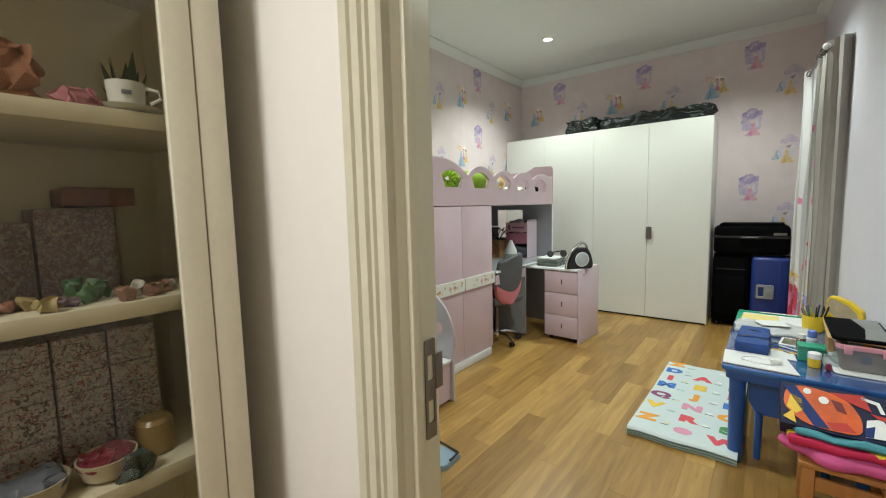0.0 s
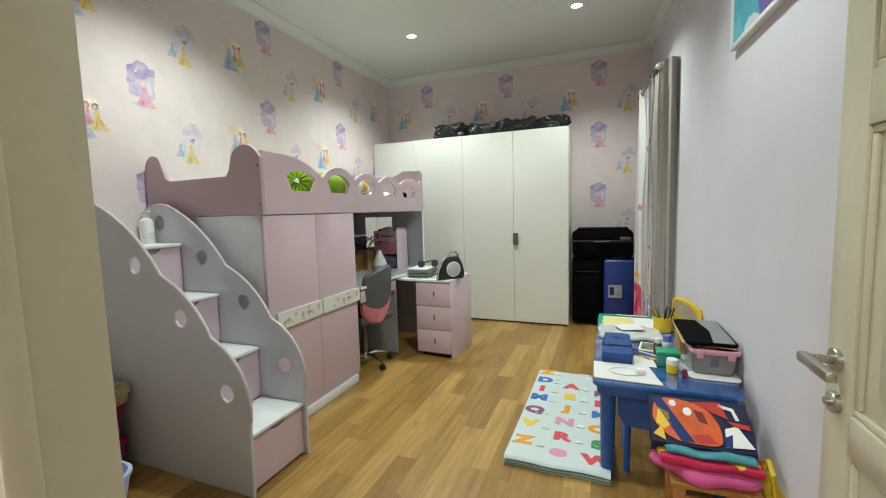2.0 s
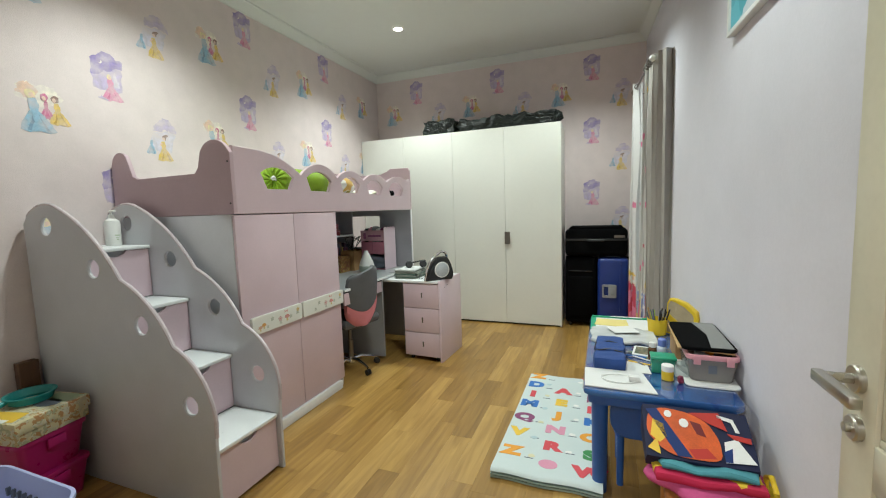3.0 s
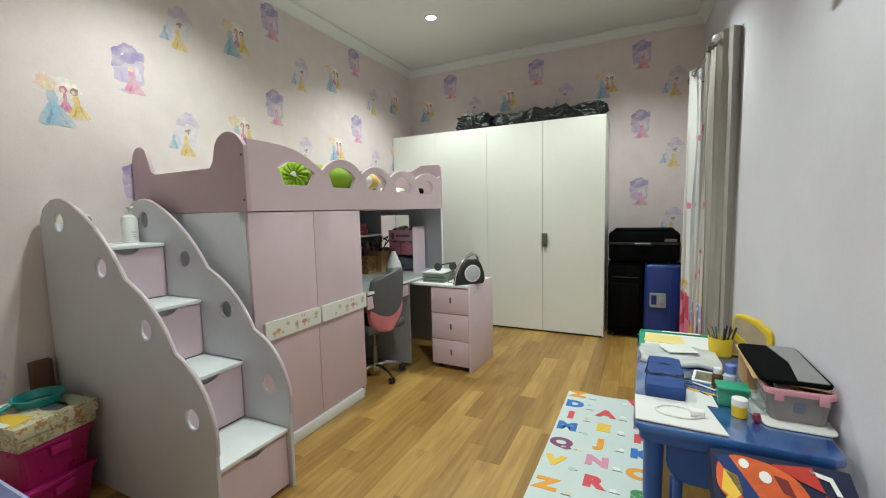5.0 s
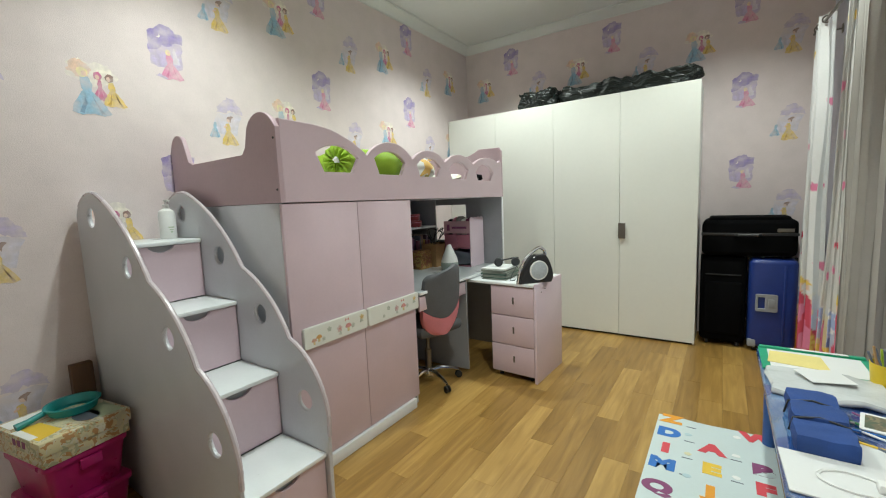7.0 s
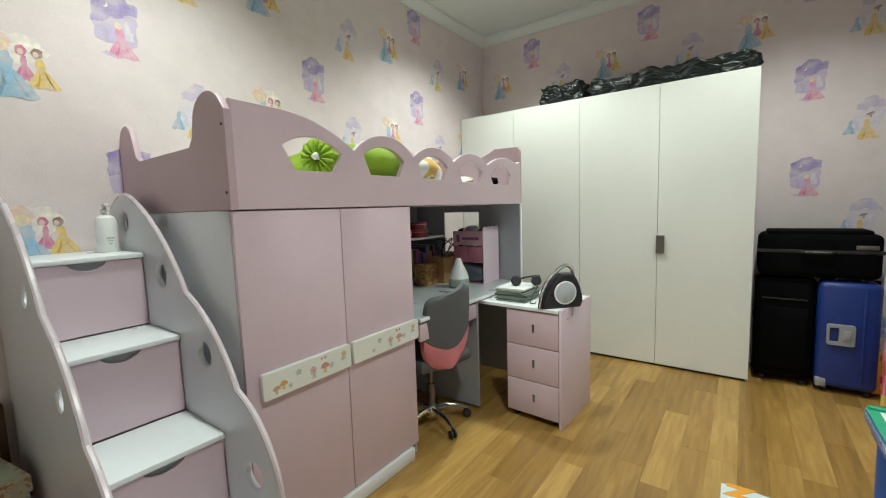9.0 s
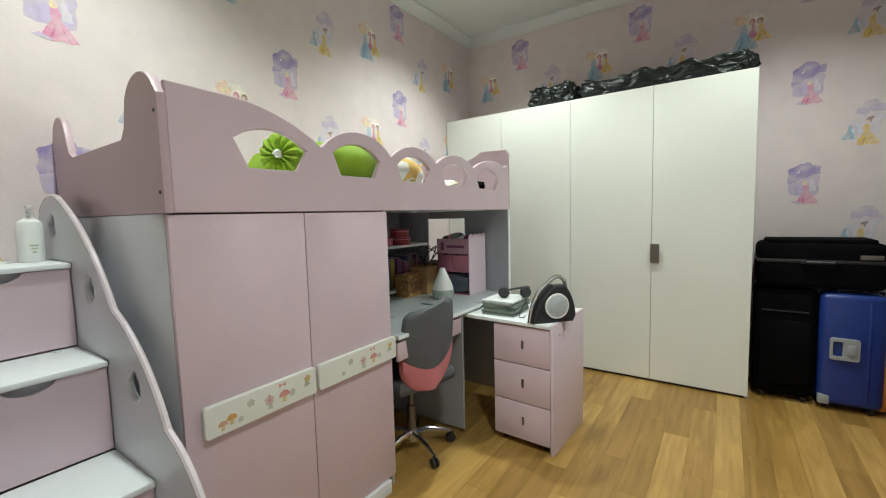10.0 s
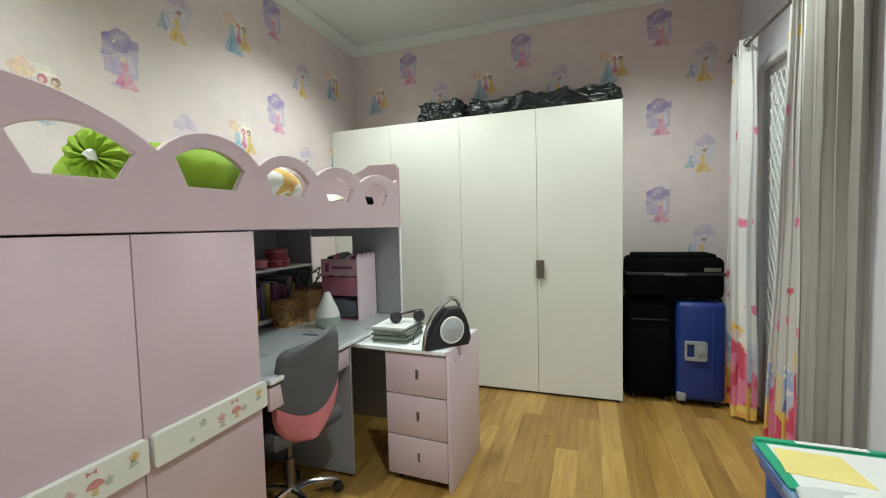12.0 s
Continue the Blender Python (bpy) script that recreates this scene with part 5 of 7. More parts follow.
def magazines():
    m = root("magazine_stack", (-1.74, 4.36, 0.77), "stack of worn magazines on the drawer unit", "magazines")
    rn = random.Random(3)
    z = 0.7705
    tones = [M("old_paper", (0.20, 0.215, 0.185), 0.8, var=0.12, scale=30), M("green_cover", (0.06, 0.12, 0.09), 0.5), M("white_cover", (0.66, 0.67, 0.66), 0.6)]
    for i in range(9):
        h = rn.uniform(0.007, 0.012)
        b = box(-1.86 + rn.uniform(-0.01, 0.01), 4.245 + rn.uniform(-0.01, 0.01), z, -1.645 + rn.uniform(-0.01, 0.01), 4.50, z + h, 0.0015, 1)
        b.transform(Matrix.Translation((-1.75, 4.37, 0)) @ pose(0, 0, 0, 0, 0, rn.uniform(-6, 6)) @ Matrix.Translation((1.75, -4.37, 0)))
        part("magazine", b, tones[(0, 1, 0, 0, 1, 0, 0, 0, 2)[i]], m)
        z += h + 0.0004
    return z


top = magazines()


def headphones(z):
    h = root("headphones", (-1.72, 4.40, z), "black over-ear headphones lying on the magazines", "headphones")
    for x, y in ((-1.76, 4.36), (-1.64, 4.43)):
        b = lathe(0, 0, [(0.032, -0.018), (0.036, -0.008), (0.036, 0.010), (0.028, 0.018)], 20)
        b.transform(pose(x, y, z + 0.034, 70, 0, 40))
        part("ear_cup", b, BLACK, h)
    part("headband", tube([(-1.76 + 0.12 * t + 0.06 * math.sin(math.pi * t), 4.36 + 0.07 * t + 0.06 * math.sin(math.pi * t), z + 0.045 + 0.02 * math.sin(math.pi * t)) for t in [i / 12 for i in range(13)]], 0.007, 8), BLACK, h)
    part("cord", tube([(-1.64, 4.43, z + 0.01), (-1.60, 4.36, z + 0.008), (-1.615, 4.29, 0.80), (-1.60, 4.24, 0.775), (-1.575, 4.26, 0.775), (-1.59, 4.31, 0.776)], 0.003, 6), BLACK, h)


headphones(top)


def organiser():
    o = root("toy_organiser", (-2.28, 4.68, 0.80), "pink cardboard organiser with scalloped sides and drawers", "organiser")
    x0, x1, y0, y1, z0 = -2.44, -2.15, 4.58, 4.83, 0.80
    part("box", join(box(x0, y0 + 0.006, z0, x0 + 0.006, y1, z0 + 0.42), box(x0 + 0.006, y1 - 0.006, z0, x1 - 0.006, y1, z0 + 0.42), box(x0 + 0.006, y0 + 0.006, z0 + 0.17, x1 - 0.006, y1 - 0.006, z0 + 0.176), box(x0 + 0.006, y0 + 0.006, z0, x1 - 0.006, y1 - 0.006, z0 + 0.005), box(x0 + 0.006, y0 + 0.006, z0 + 0.27, x1 - 0.006, y1 - 0.006, z0 + 0.275)), ROSE_INK, o)
    edge = [(y0, z0), (y1, z0)]
    n = 4
    for i in range(n):
        a, b = y1 - (y1 - y0) * i / n, y1 - (y1 - y0) * (i + 1) / n
        edge += arc((a, z0 + 0.445), ((a + b) / 2, z0 + 0.462), (b, z0 + 0.445), 5)
    edge += [(y0, z0 + 0.445)]
    part("side", plate([edge], 0.007, 0.001, "x", x1 - 0.002), PINK_PALE, o, "pale pink scalloped side")
    part("top_band", box(x0, y0, z0 + 0.31, x1 - 0.006, y0 + 0.006, z0 + 0.425), M("dusty_rose_card", (0.58, 0.34, 0.40), 0.6), o)
    for a, b in ((x0 + 0.004, (x0 + x1) / 2 - 0.004), ((x0 + x1) / 2, x1 - 0.01)):
        part("drawer", box(a, y0, z0 + 0.18, b, y0 + 0.008, z0 + 0.30, 0.002), M("deep_rose_card", (0.47, 0.17, 0.24), 0.55), o)
    part("lettering_bar", box(x0 + 0.09, y0 - 0.0012, z0 + 0.355, x1 - 0.04, y0 + 0.0008, z0 + 0.375), PLUM_INK, o)
    part("printed_figure", box(x0 + 0.035, y0 - 0.0012, z0 + 0.335, x0 + 0.065, y0 + 0.0008, z0 + 0.395), PLUM_INK, o)
    for i in range(5):
        part("stored_item", soft(x0 + 0.02 + 0.05 * i, y0 + 0.03, z0 + 0.276, x0 + 0.065 + 0.05 * i, y0 + 0.15, z0 + 0.44 + 0.012 * (i % 3), 3, 0.5, 0.01, 20, i), [BLACK, ROSE_INK, GREY_PLASTIC, WHITE_INK, PLUM_INK][i], o)
    part("stored_cloth", soft(x0 + 0.02, y0 + 0.02, z0 + 0.006, x1 - 0.03, y1 - 0.04, z0 + 0.14, 8, 0.4, 0.03, 14, 4), DARK_INK, o)


organiser()


def shelf_things():
    zs = 1.1785
    b = solid("bowl", lathe(-2.72, 4.30, [(0.03, zs), (0.05, zs + 0.012), (0.055, zs + 0.062), (0.050, zs + 0.062), (0.044, zs + 0.016)], 24), M("pink_bowl", (0.60, 0.20, 0.26), 0.35), "small pink bowl on the shelf", "bowl")
    red = M("red_tin", (0.33, 0.02, 0.03), 0.3)
    for i, (x, y, z, w) in enumerate(((-2.75, 4.50, zs, 0.085), (-2.77, 4.52, zs + 0.062, 0.075))):
        t = root("tin", (x, y, z), "round red tin stacked on the shelf", "tin", "red tins")
        part("tin_body", lathe(x, y, [(w, z), (w, z + 0.045)], 30), red, t)
        part("tin_lid", lathe(x, y, [(w + 0.003, z + 0.040), (w + 0.003, z + 0.060), (w - 0.004, z + 0.0615)], 30), red, t)
        part("tin_band", lathe(x, y, [(w + 0.0035, z + 0.041), (w + 0.0035, z + 0.046)], 30), ROSE_INK, t)
    zs = 0.8425
    rn = random.Random(8)
    y = 3.95
    tones = [(0.42, 0.31, 0.06), (0.16, 0.05, 0.13), (0.10, 0.05, 0.10), (0.23, 0.07, 0.12), (0.10, 0.10, 0.16), (0.20, 0.12, 0.10)]
    i = 0
    while y < 4.72:
        w = rn.uniform(0.018, 0.045)
        h = rn.uniform(0.19, 0.27)
        bk = root("book", (-2.8, y, zs), "upright worn book in a row on the desk shelf", "book", "books on the desk shelf")
        part("cover", box(-2.93, y, zs, -2.70 + rn.uniform(-0.02, 0.02), y + w, zs + h, 0.002, 1), M("book_cover", tones[i % 6], 0.55), bk)
        part("pages", box(-2.925, y + 0.003, zs + h - 0.003, -2.71, y + w - 0.003, zs + h + 0.001), PAPER_WHITE, bk)
        y += w + 0.003
        i += 1
    cup = solid("cup", lathe(-2.68, 4.19, [(0.032, zs), (0.038, zs + 0.09), (0.034, zs + 0.09), (0.03, zs + 0.01)], 20), YELLOW_PLASTIC, "yellow plastic cup on the desk shelf", "cup")
    z = 0.8005
    bx = solid("gift_box", box(-2.62, 4.28, z, -2.50, 4.44, z + 0.17, 0.003), patchwork("flowered_card", [(0.40, 0.22, 0.05), (0.30, 0.10, 0.06), (0.48, 0.34, 0.12), (0.25, 0.12, 0.05)], 40, 0.6), "small flowered cardboard box on the desk", "box")
    st = root("storage_box", (-2.55, 4.62, z), "open brown cardboard box with black cables", "box")
    part("carton", join(box(-2.62, 4.46, z, -2.46, 4.466, z + 0.21), box(-2.62, 4.744, z, -2.46, 4.75, z + 0.21), box(-2.466, 4.466, z, -2.46, 4.744, z + 0.21), box(-2.62, 4.466, z, -2.614, 4.744, z + 0.21), box(-2.614, 4.466, z, -2.466, 4.744, z + 0.005)), CARD, st)
    for k in range(5):
        a = k * 1.1
        part("cable", tube([(-2.54 + 0.05 * math.cos(a + t * 0.5) * (1 - 0.02 * t), 4.61 + 0.11 * math.cos(a * 1.7 + t * 0.42), z + 0.20 + 0.16 * abs(math.sin(t * 0.32 + a))) for t in range(11)], 0.004, 6), BLACK, st)
    kn = root("scissors", (-2.2, 4.15, z), "scissors and ruler lying on the desk", "scissors")
    part("blade", box(-2.30, 4.17, z, -2.13, 4.20, z + 0.003), DARK_INK, kn)
    part("grip", tube([(-2.19 + 0.02 * math.cos(t * 0.7), 4.26 + 0.03 * math.sin(t * 0.7), z + 0.006) for t in range(9)], 0.005, 6, True), YELLOW_PLASTIC, kn)


shelf_things()


# ---- the play mat ----
def play_mat():
    x0, x1, y0, y1 = -0.528, 0.03, 2.735, 4.075
    m = root("play_mat", (-0.25, 3.4, 0), "folded pale mint foam mat printed with colourful letters", "play mat")
    bm = bmesh.new()
    n, k = 26, 8
    prof = []
    # two layers with a loose rolled fold at the near end
    for i in range(n + 1):
        f = i / n
        y = y1 - (y1 - y0) * f
        lift = 0.022 + 0.020 * max(0.0, (f - 0.45) / 0.55) ** 1.3
        prof.append((y, lift + 0.014))
    fold = [(y0 - 0.016, 0.048), (y0 - 0.020, 0.034), (y0 - 0.012, 0.020), (y0 + 0.01, 0.012)]
    under = [(y0 + (y1 - y0) * t, 0.013) for t in (0.1, 0.4, 0.7, 1.0)]

    def sheet(pts, dz, name, mat, label=""):
        b = bmesh.new()
        rows = []
        for y, z in pts:
            rows.append([b.verts.new((x0 + (x1 - x0) * j / k, y + 0.006 * math.sin(j * 1.3), z)) for j in range(k + 1)])
        for a, c in zip(rows, rows[1:]):
            for j in range(k):
                b.faces.new((a[j], a[j + 1], c[j + 1], c[j]))
        bmesh.ops.recalc_face_normals(b, faces=b.faces[:])
        bmesh.ops.solidify(b, geom=b.faces[:], thickness=dz)
        return part(name, b, mat, m, label, smooth=50)

    top = sheet(prof + [(y0 - 0.012, 0.050), (y0 - 0.020, 0.040)], 0.009, "top_layer", MAT_TOP)
    sheet([(y0 - 0.018, 0.0125)] + under, 0.009, "bottom_layer", MAT_EDGE, "darker mint lower layer")
    sheet([(y0 - 0.022, 0.028), (y0 + 0.05, 0.027), (y0 + 0.5, 0.023), (y1 - 0.02, 0.022)], 0.006, "middle_layer", MAT_EDGE)

    def height(y):
        f = (y1 - y) / (y1 - y0)
        return 0.0361 + 0.020 * max(0.0, (f - 0.45) / 0.55) ** 1.3

    cols = [-0.455, -0.245, -0.035]
    rows = [("Z", ORANGE_INK, 4.035, 0), ("W", RED_INK, 4.03, 2), ("D", BLUE_INK, 3.87, 0), ("A", RED_INK, 3.80, 1), ("B", PLUM_INK, 3.72, 2), ("I", RED_INK, 3.70, 0), ("E", YELLOW_INK, 3.61, 1), ("F", RED_INK, 3.56, 2), ("M", BLUE_INK, 3.545, 0), ("J", ORANGE_INK, 3.42, 1), ("K", BLUE_INK, 3.39, 2), ("Q", PLUM_INK, 3.34, 0), ("N", ROSE_INK, 3.225, 1), ("O", ORANGE_INK, 3.19, 2), ("V", YELLOW_INK, 3.14, 0), ("R", RED_INK, 3.03, 1), ("S", GREEN_INK, 3.0, 2), ("Z", ORANGE_INK, 2.92, 0), ("W", RED_INK, 2.83, 2)]
    for ch, ink, y, c in rows:
        me = letters(ch, 0.130, 0.0006, 0.0095)
        slope = math.degrees(math.atan2(height(y + 0.04) - height(y - 0.04), 0.08))
        me.transform(pose(cols[c], y, height(y) + 0.0010, slope) @ Matrix.Diagonal((1.15, 0.95, 1, 1)))
        part("letter_" + ch.lower(), me, ink, m)
        if c < 2:
            yb = y - 0.045
            part("caption_bar", box(cols[c] + 0.080, yb - 0.0028, height(yb) - 0.002, cols[c] + 0.128, yb + 0.0028, height(yb) + 0.0012), DARK_INK, m)
    PALE_YELLOW, MAT_TINT = M("pale_yellow_ink", (0.70, 0.66, 0.42), 0.6), M("pale_aqua_ink", (0.44, 0.58, 0.62), 0.6)
    rn = random.Random(2)
    for i in range(12):
        c = i % 2
        y = 2.9 + 0.10 * i
        x = cols[c] + 0.105 + rn.uniform(-0.01, 0.01)
        me = plate([[(x + 0.022 * math.cos(t * 0.6) * rn.uniform(0.7, 1), y + 0.018 * math.sin(t * 0.6) * rn.uniform(0.7, 1)) for t in range(10)]], 0.001, 0, "z", height(y) + 0.0009)
        part("small_print", me, [PALE_YELLOW, WHITE_INK, MAT_TINT, WHITE_INK][i % 4], m)
    me = plate([circle(-0.245, 2.845, 0.05, 20, 0.04)], 0.001, 0, "z", height(2.84) + 0.0014)
    part("round_print", me, ROSE_INK, m)


play_mat()


# ---- the low table ----
def low_table():
    x0, x1, y0, y1, z = -0.062, 0.60, 2.728, 4.085, 0.55
    t = root("low_table", ((x0 + x1) / 2, 3.4, 0), "low blue plastic children's table under clear film", "table")
    part("tabletop", plate([rounded(x0, y0, x1, y1, 0.045)], 0.035, 0.010, "z", z - 0.0185), BLUE_TOP, t)
    part("apron", plate([rounded(x0 + 0.02, y0 + 0.02, x1 - 0.02, y1 - 0.02, 0.04), rounded(x0 + 0.035, y0 + 0.035, x1 - 0.035, y1 - 0.035, 0.03)[::-1]], 0.045, 0.003, "z", z - 0.0585), BLUE_PLASTIC, t)
    for x in (x0 + 0.075, x1 - 0.075):
        for y in (y0 + 0.075, y1 - 0.075):
            part("leg", lathe(x, y, [(0.033, 0), (0.034, 0.01), (0.039, 0.50), (0.04, z - 0.037)], 24), BLUE_PLASTIC, t)
    film = join(box(x0 - 0.003, y0 - 0.003, z + 0.0006, x1 + 0.002, y1, z + 0.0014), box(x0 + 0.35, y0 - 0.006, z - 0.16, x1 + 0.002, y0 - 0.004, z + 0.0006))
    part("cover_film", film, CLEAR, t, "clear plastic film, overhanging").visible_shadow = False


low_table()
TZ = 0.5525


def table_things():
    # papers with a cable and a plug
    sh = bmesh.new()
    sheet = plate([[(-0.055, 2.752), (0.262, 2.742), (0.215, 2.985), (-0.062, 2.985)]], 0.006, 0.0005, "z", TZ + 0.0035)
    solid("paper_pad", sheet, PAPER_WHITE, "stack of white paper on the blue table", "paper")
    z = TZ + 0.0072
    c = root("charger", (0.12, 2.86, z), "white phone charger with a coiled cable on the paper", "charger")
    pts = [(0.10 + (0.075 + 0.003 * t / 10) * math.cos(0.33 * t + 0.4), 2.865 + 0.052 * math.sin(0.33 * t + 0.4), z + 0.0025 + 0.0012 * (t // 19)) for t in range(40)]
    part("cable", tube(pts + [(0.165, 2.90, z + 0.004), (0.17, 2.88, z + 0.012)], 0.0024, 6), WHITE_PLASTIC, c)
    plug = box(0.145, 2.845, z, 0.195, 2.880, z + 0.026, 0.005)
    part("plug", plug, WHITE_PLASTIC, c)
    sh.free()
    # rolled navy pencil case
    case_blue = M("blue_canvas", (0.014, 0.055, 0.22), 0.75, var=0.15, scale=15, bump=0.5, bscale=420)
    p = root("pencil_case", (0.06, 3.18, TZ), "rolled navy blue fabric pencil case", "pencil case")
    made = []
    for i, (a, b, h) in enumerate(((2.985, 3.12, 0.062), (3.125, 3.26, 0.068), (3.265, 3.40, 0.062))):
        made.append(part("fold", soft(-0.018 + 0.006 * i, a, TZ, 0.142, b, TZ + h, 8, 0.28, 0.006, 20, i), case_blue, p))
    for y in (3.122, 3.262):
        part("strap", tube([(-0.02, y, TZ + 0.01), (-0.01, y, TZ + 0.058), (0.06, y + 0.012, TZ + 0.068), (0.135, y - 0.004, TZ + 0.058), (0.147, y, TZ + 0.01)], 0.004, 6), BLACK, p)
    # document folder and loose sheets
    f = root("document_folder", (0.12, 3.9, TZ), "green and white plastic document folder with papers", "folder")
    part("cover", plate([rounded(-0.055, 3.74, 0.37, 4.07, 0.01)], 0.005, 0.001, "z", TZ + 0.003), GREEN_PLASTIC, f)
    part("white_sheet", plate([[(-0.02, 3.75), (0.34, 3.77), (0.34, 4.03), (-0.02, 4.03)]], 0.002, 0, "z", TZ + 0.0068), PAPER_WHITE, f)
    part("yellow_sheet", plate([[(-0.03, 3.83), (0.20, 3.80), (0.19, 3.99), (-0.01, 4.0)]], 0.002, 0, "z", TZ + 0.009), M("yellow_paper", (0.72, 0.60, 0.22), 0.7), f)
    part("spine", box(-0.05, 4.045, TZ + 0.001, 0.365, 4.072, TZ + 0.016, 0.004), GREEN_PLASTIC, f)
    part("spine_label", box(0.08, 4.043, TZ + 0.0162, 0.30, 4.066, TZ + 0.0172), PAPER_WHITE, f)
    pb = root("plastic_bag", (0.15, 3.6, TZ), "crumpled clear plastic bag over white sheets", "bag")
    b = soft(-0.045, 3.44, TZ, 0.34, 3.735, TZ + 0.026, 7, 0.15, 0.016, 12, 4)
    part("bag_sheet", b, M("milky_polythene", (0.55, 0.57, 0.57), 0.22, var=0.04, bump=0.8, bscale=30), pb)
    solid("loose_card", plate([[(0.10, 3.55), (0.25, 3.60), (0.20, 3.74), (0.05, 3.68)]], 0.0015, 0, "z", TZ + 0.038), PAPER_WHITE, "white card on a plastic bag", "card")
    solid("loose_sheet", plate([[(0.08, 2.995), (0.26, 2.99), (0.25, 3.12), (0.12, 3.16)]], 0.002, 0, "z", TZ + 0.0012), PAPER_WHITE, "white sheet of paper on the table", "paper")
    # phone in a white frame
    ph = root("photo_card", (0.26, 3.27, TZ), "small dark picture card with a white rim", "card")
    tilt = pose(0.27, 3.27, TZ + 0.022, 12, 0, -12)
    for nm, me, mt in (("rim", plate([rounded(-0.08, -0.05, 0.08, 0.05, 0.006)], 0.006, 0.001), WHITE_PLASTIC), ("picture", plate([rounded(-0.068, -0.038, 0.068, 0.038, 0.002)], 0.001, 0, "z", 0.0038), patchwork("dark_print", [(0.16, 0.14, 0.09), (0.10, 0.12, 0.08), (0.24, 0.2, 0.12)], 40, 0.3))):
        me.transform(tilt)
        part(nm, me, mt, ph)
    part("prop", box(0.21, 3.26, TZ, 0.33, 3.30, TZ + 0.014, 0.003), DARK_INK, ph)
    rn = random.Random(12)
    for i in range(7):
        a = rn.uniform(-1.0, 0.4)
        x, y = 0.20 + rn.uniform(-0.02, 0.06), 3.12 + 0.035 * i
        L = rn.uniform(0.12, 0.17)
        pe = root("pencil", (x, y, TZ + 0.005), "loose pencil lying on the blue table", "pencil", "loose pencils")
        q = [(x - L / 2 * math.cos(a), y - L / 2 * math.sin(a), TZ + 0.0055), (x + L / 2 * math.cos(a), y + L / 2 * math.sin(a), TZ + 0.0055)]
        d = [(q[1][k] - q[0][k]) for k in range(3)]
        part("barrel", tube(q, 0.0042, 6), [YELLOW_INK, DARK_INK, WHITE_INK, BLUE_INK, GREEN_INK, STEEL, PLUM_INK][i], pe)
        part("tip", tube([q[1], tuple(q[1][k] + d[k] * 0.09 for k in range(3))], [0.0042, 0.0008], 6), CARD, pe)

    def bottle(name, x, y, rings, mat, cap, capmat, label):
        o = root(name, (x, y, TZ), label, "bottle")
        part("body", lathe(x, y, [(r, TZ + h) for r, h in rings], 22), mat, o)
        part("cap", lathe(x, y, [(r, TZ + h) for r, h in cap], 22), capmat, o)
        return o

    bottle("craft_bottle", 0.325, 3.16, [(0.024, 0), (0.025, 0.005), (0.025, 0.09), (0.018, 0.10)], M("pale_blue_plastic", (0.55, 0.62, 0.72), 0.35), [(0.021, 0.101), (0.021, 0.135), (0.017, 0.139)], M("periwinkle_cap", (0.14, 0.20, 0.55), 0.35), "small white bottle with a periwinkle blue cap")
    bottle("ink_bottle", 0.285, 3.22, [(0.022, 0), (0.023, 0.004), (0.023, 0.06), (0.016, 0.07)], M("brown_liquid", (0.10, 0.045, 0.02), 0.2), [(0.017, 0.071), (0.017, 0.095)], WHITE_PLASTIC, "small brown bottle with a white cap")
    bottle("paint_jar", 0.325, 2.945, [(0.026, 0), (0.027, 0.004), (0.027, 0.045)], YELLOW_PLASTIC, [(0.028, 0.046), (0.028, 0.072), (0.025, 0.075)], WHITE_PLASTIC, "small yellow paint jar with a white lid")
    g = root("green_box", (0.31, 3.06, TZ), "small translucent green plastic box", "box")
    part("tub", box(0.262, 3.015, TZ, 0.372, 3.10, TZ + 0.07, 0.006), milky("green_clear", (0.03, 0.30, 0.20), 0.25, 0.85), g)
    part("lid", box(0.258, 3.011, TZ + 0.071, 0.376, 3.104, TZ + 0.084, 0.004), GREEN_PLASTIC, g)
    solid("small_toy", soft(0.365, 2.90, TZ, 0.39, 2.925, TZ + 0.035, 3, 0.6, 0.006, 60, 1), M("dark_red_toy", (0.20, 0.02, 0.06), 0.4), "tiny dark red toy on the table", "toy")
    solid("crumpled_wrap", soft(0.37, 2.985, TZ, 0.43, 3.10, TZ + 0.045, 5, 0.3, 0.03, 30, 9), M("clear_wrap", (0.42, 0.48, 0.48), 0.2, var=0.15, bump=0.8, bscale=60), "crumpled clear plastic wrap beside the pink box", "wrap")
    # yellow pencil cup
    cup = root("pencil_cup", (0.365, 3.73, TZ), "yellow pencil cup full of pens and brushes", "pencil cup")
    part("cup", lathe(0.365, 3.73, [(0.050, TZ), (0.054, TZ + 0.004), (0.062, TZ + 0.105), (0.058, TZ + 0.105), (0.050, TZ + 0.008)], 28), YELLOW_PLASTIC, cup)
    rn = random.Random(4)
    for i in range(15):
        a, r0, r1 = i * 2.4, rn.uniform(0.0, 0.035), rn.uniform(0.05, 0.085)
        part("pen", tube([(0.365 + r0 * math.cos(a), 3.73 + r0 * math.sin(a), TZ + 0.012), (0.365 + r1 * math.cos(a), 3.73 + r1 * math.sin(a), TZ + rn.uniform(0.13, 0.19))], 0.0045, 7), [BLACK, DARK_INK, BLACK, GREY_PLASTIC, CARD, BLACK, M("lime_pen", (0.4, 0.6, 0.05), 0.4), DARK_INK][i % 8], cup)
    # lidded craft box with a tablet sleeve on it
    bx = root("craft_box", (0.51, 3.07, TZ), "clear plastic craft box with a pink rim", "storage box")
    part("tray", plate([rounded(0.395, 2.885, 0.622, 3.27, 0.03)], 0.008, 0.002, "z", TZ + 0.0045), WHITE_PLASTIC, bx)
    t0 = TZ + 0.009
    bm = bmesh.new()
    loops = []
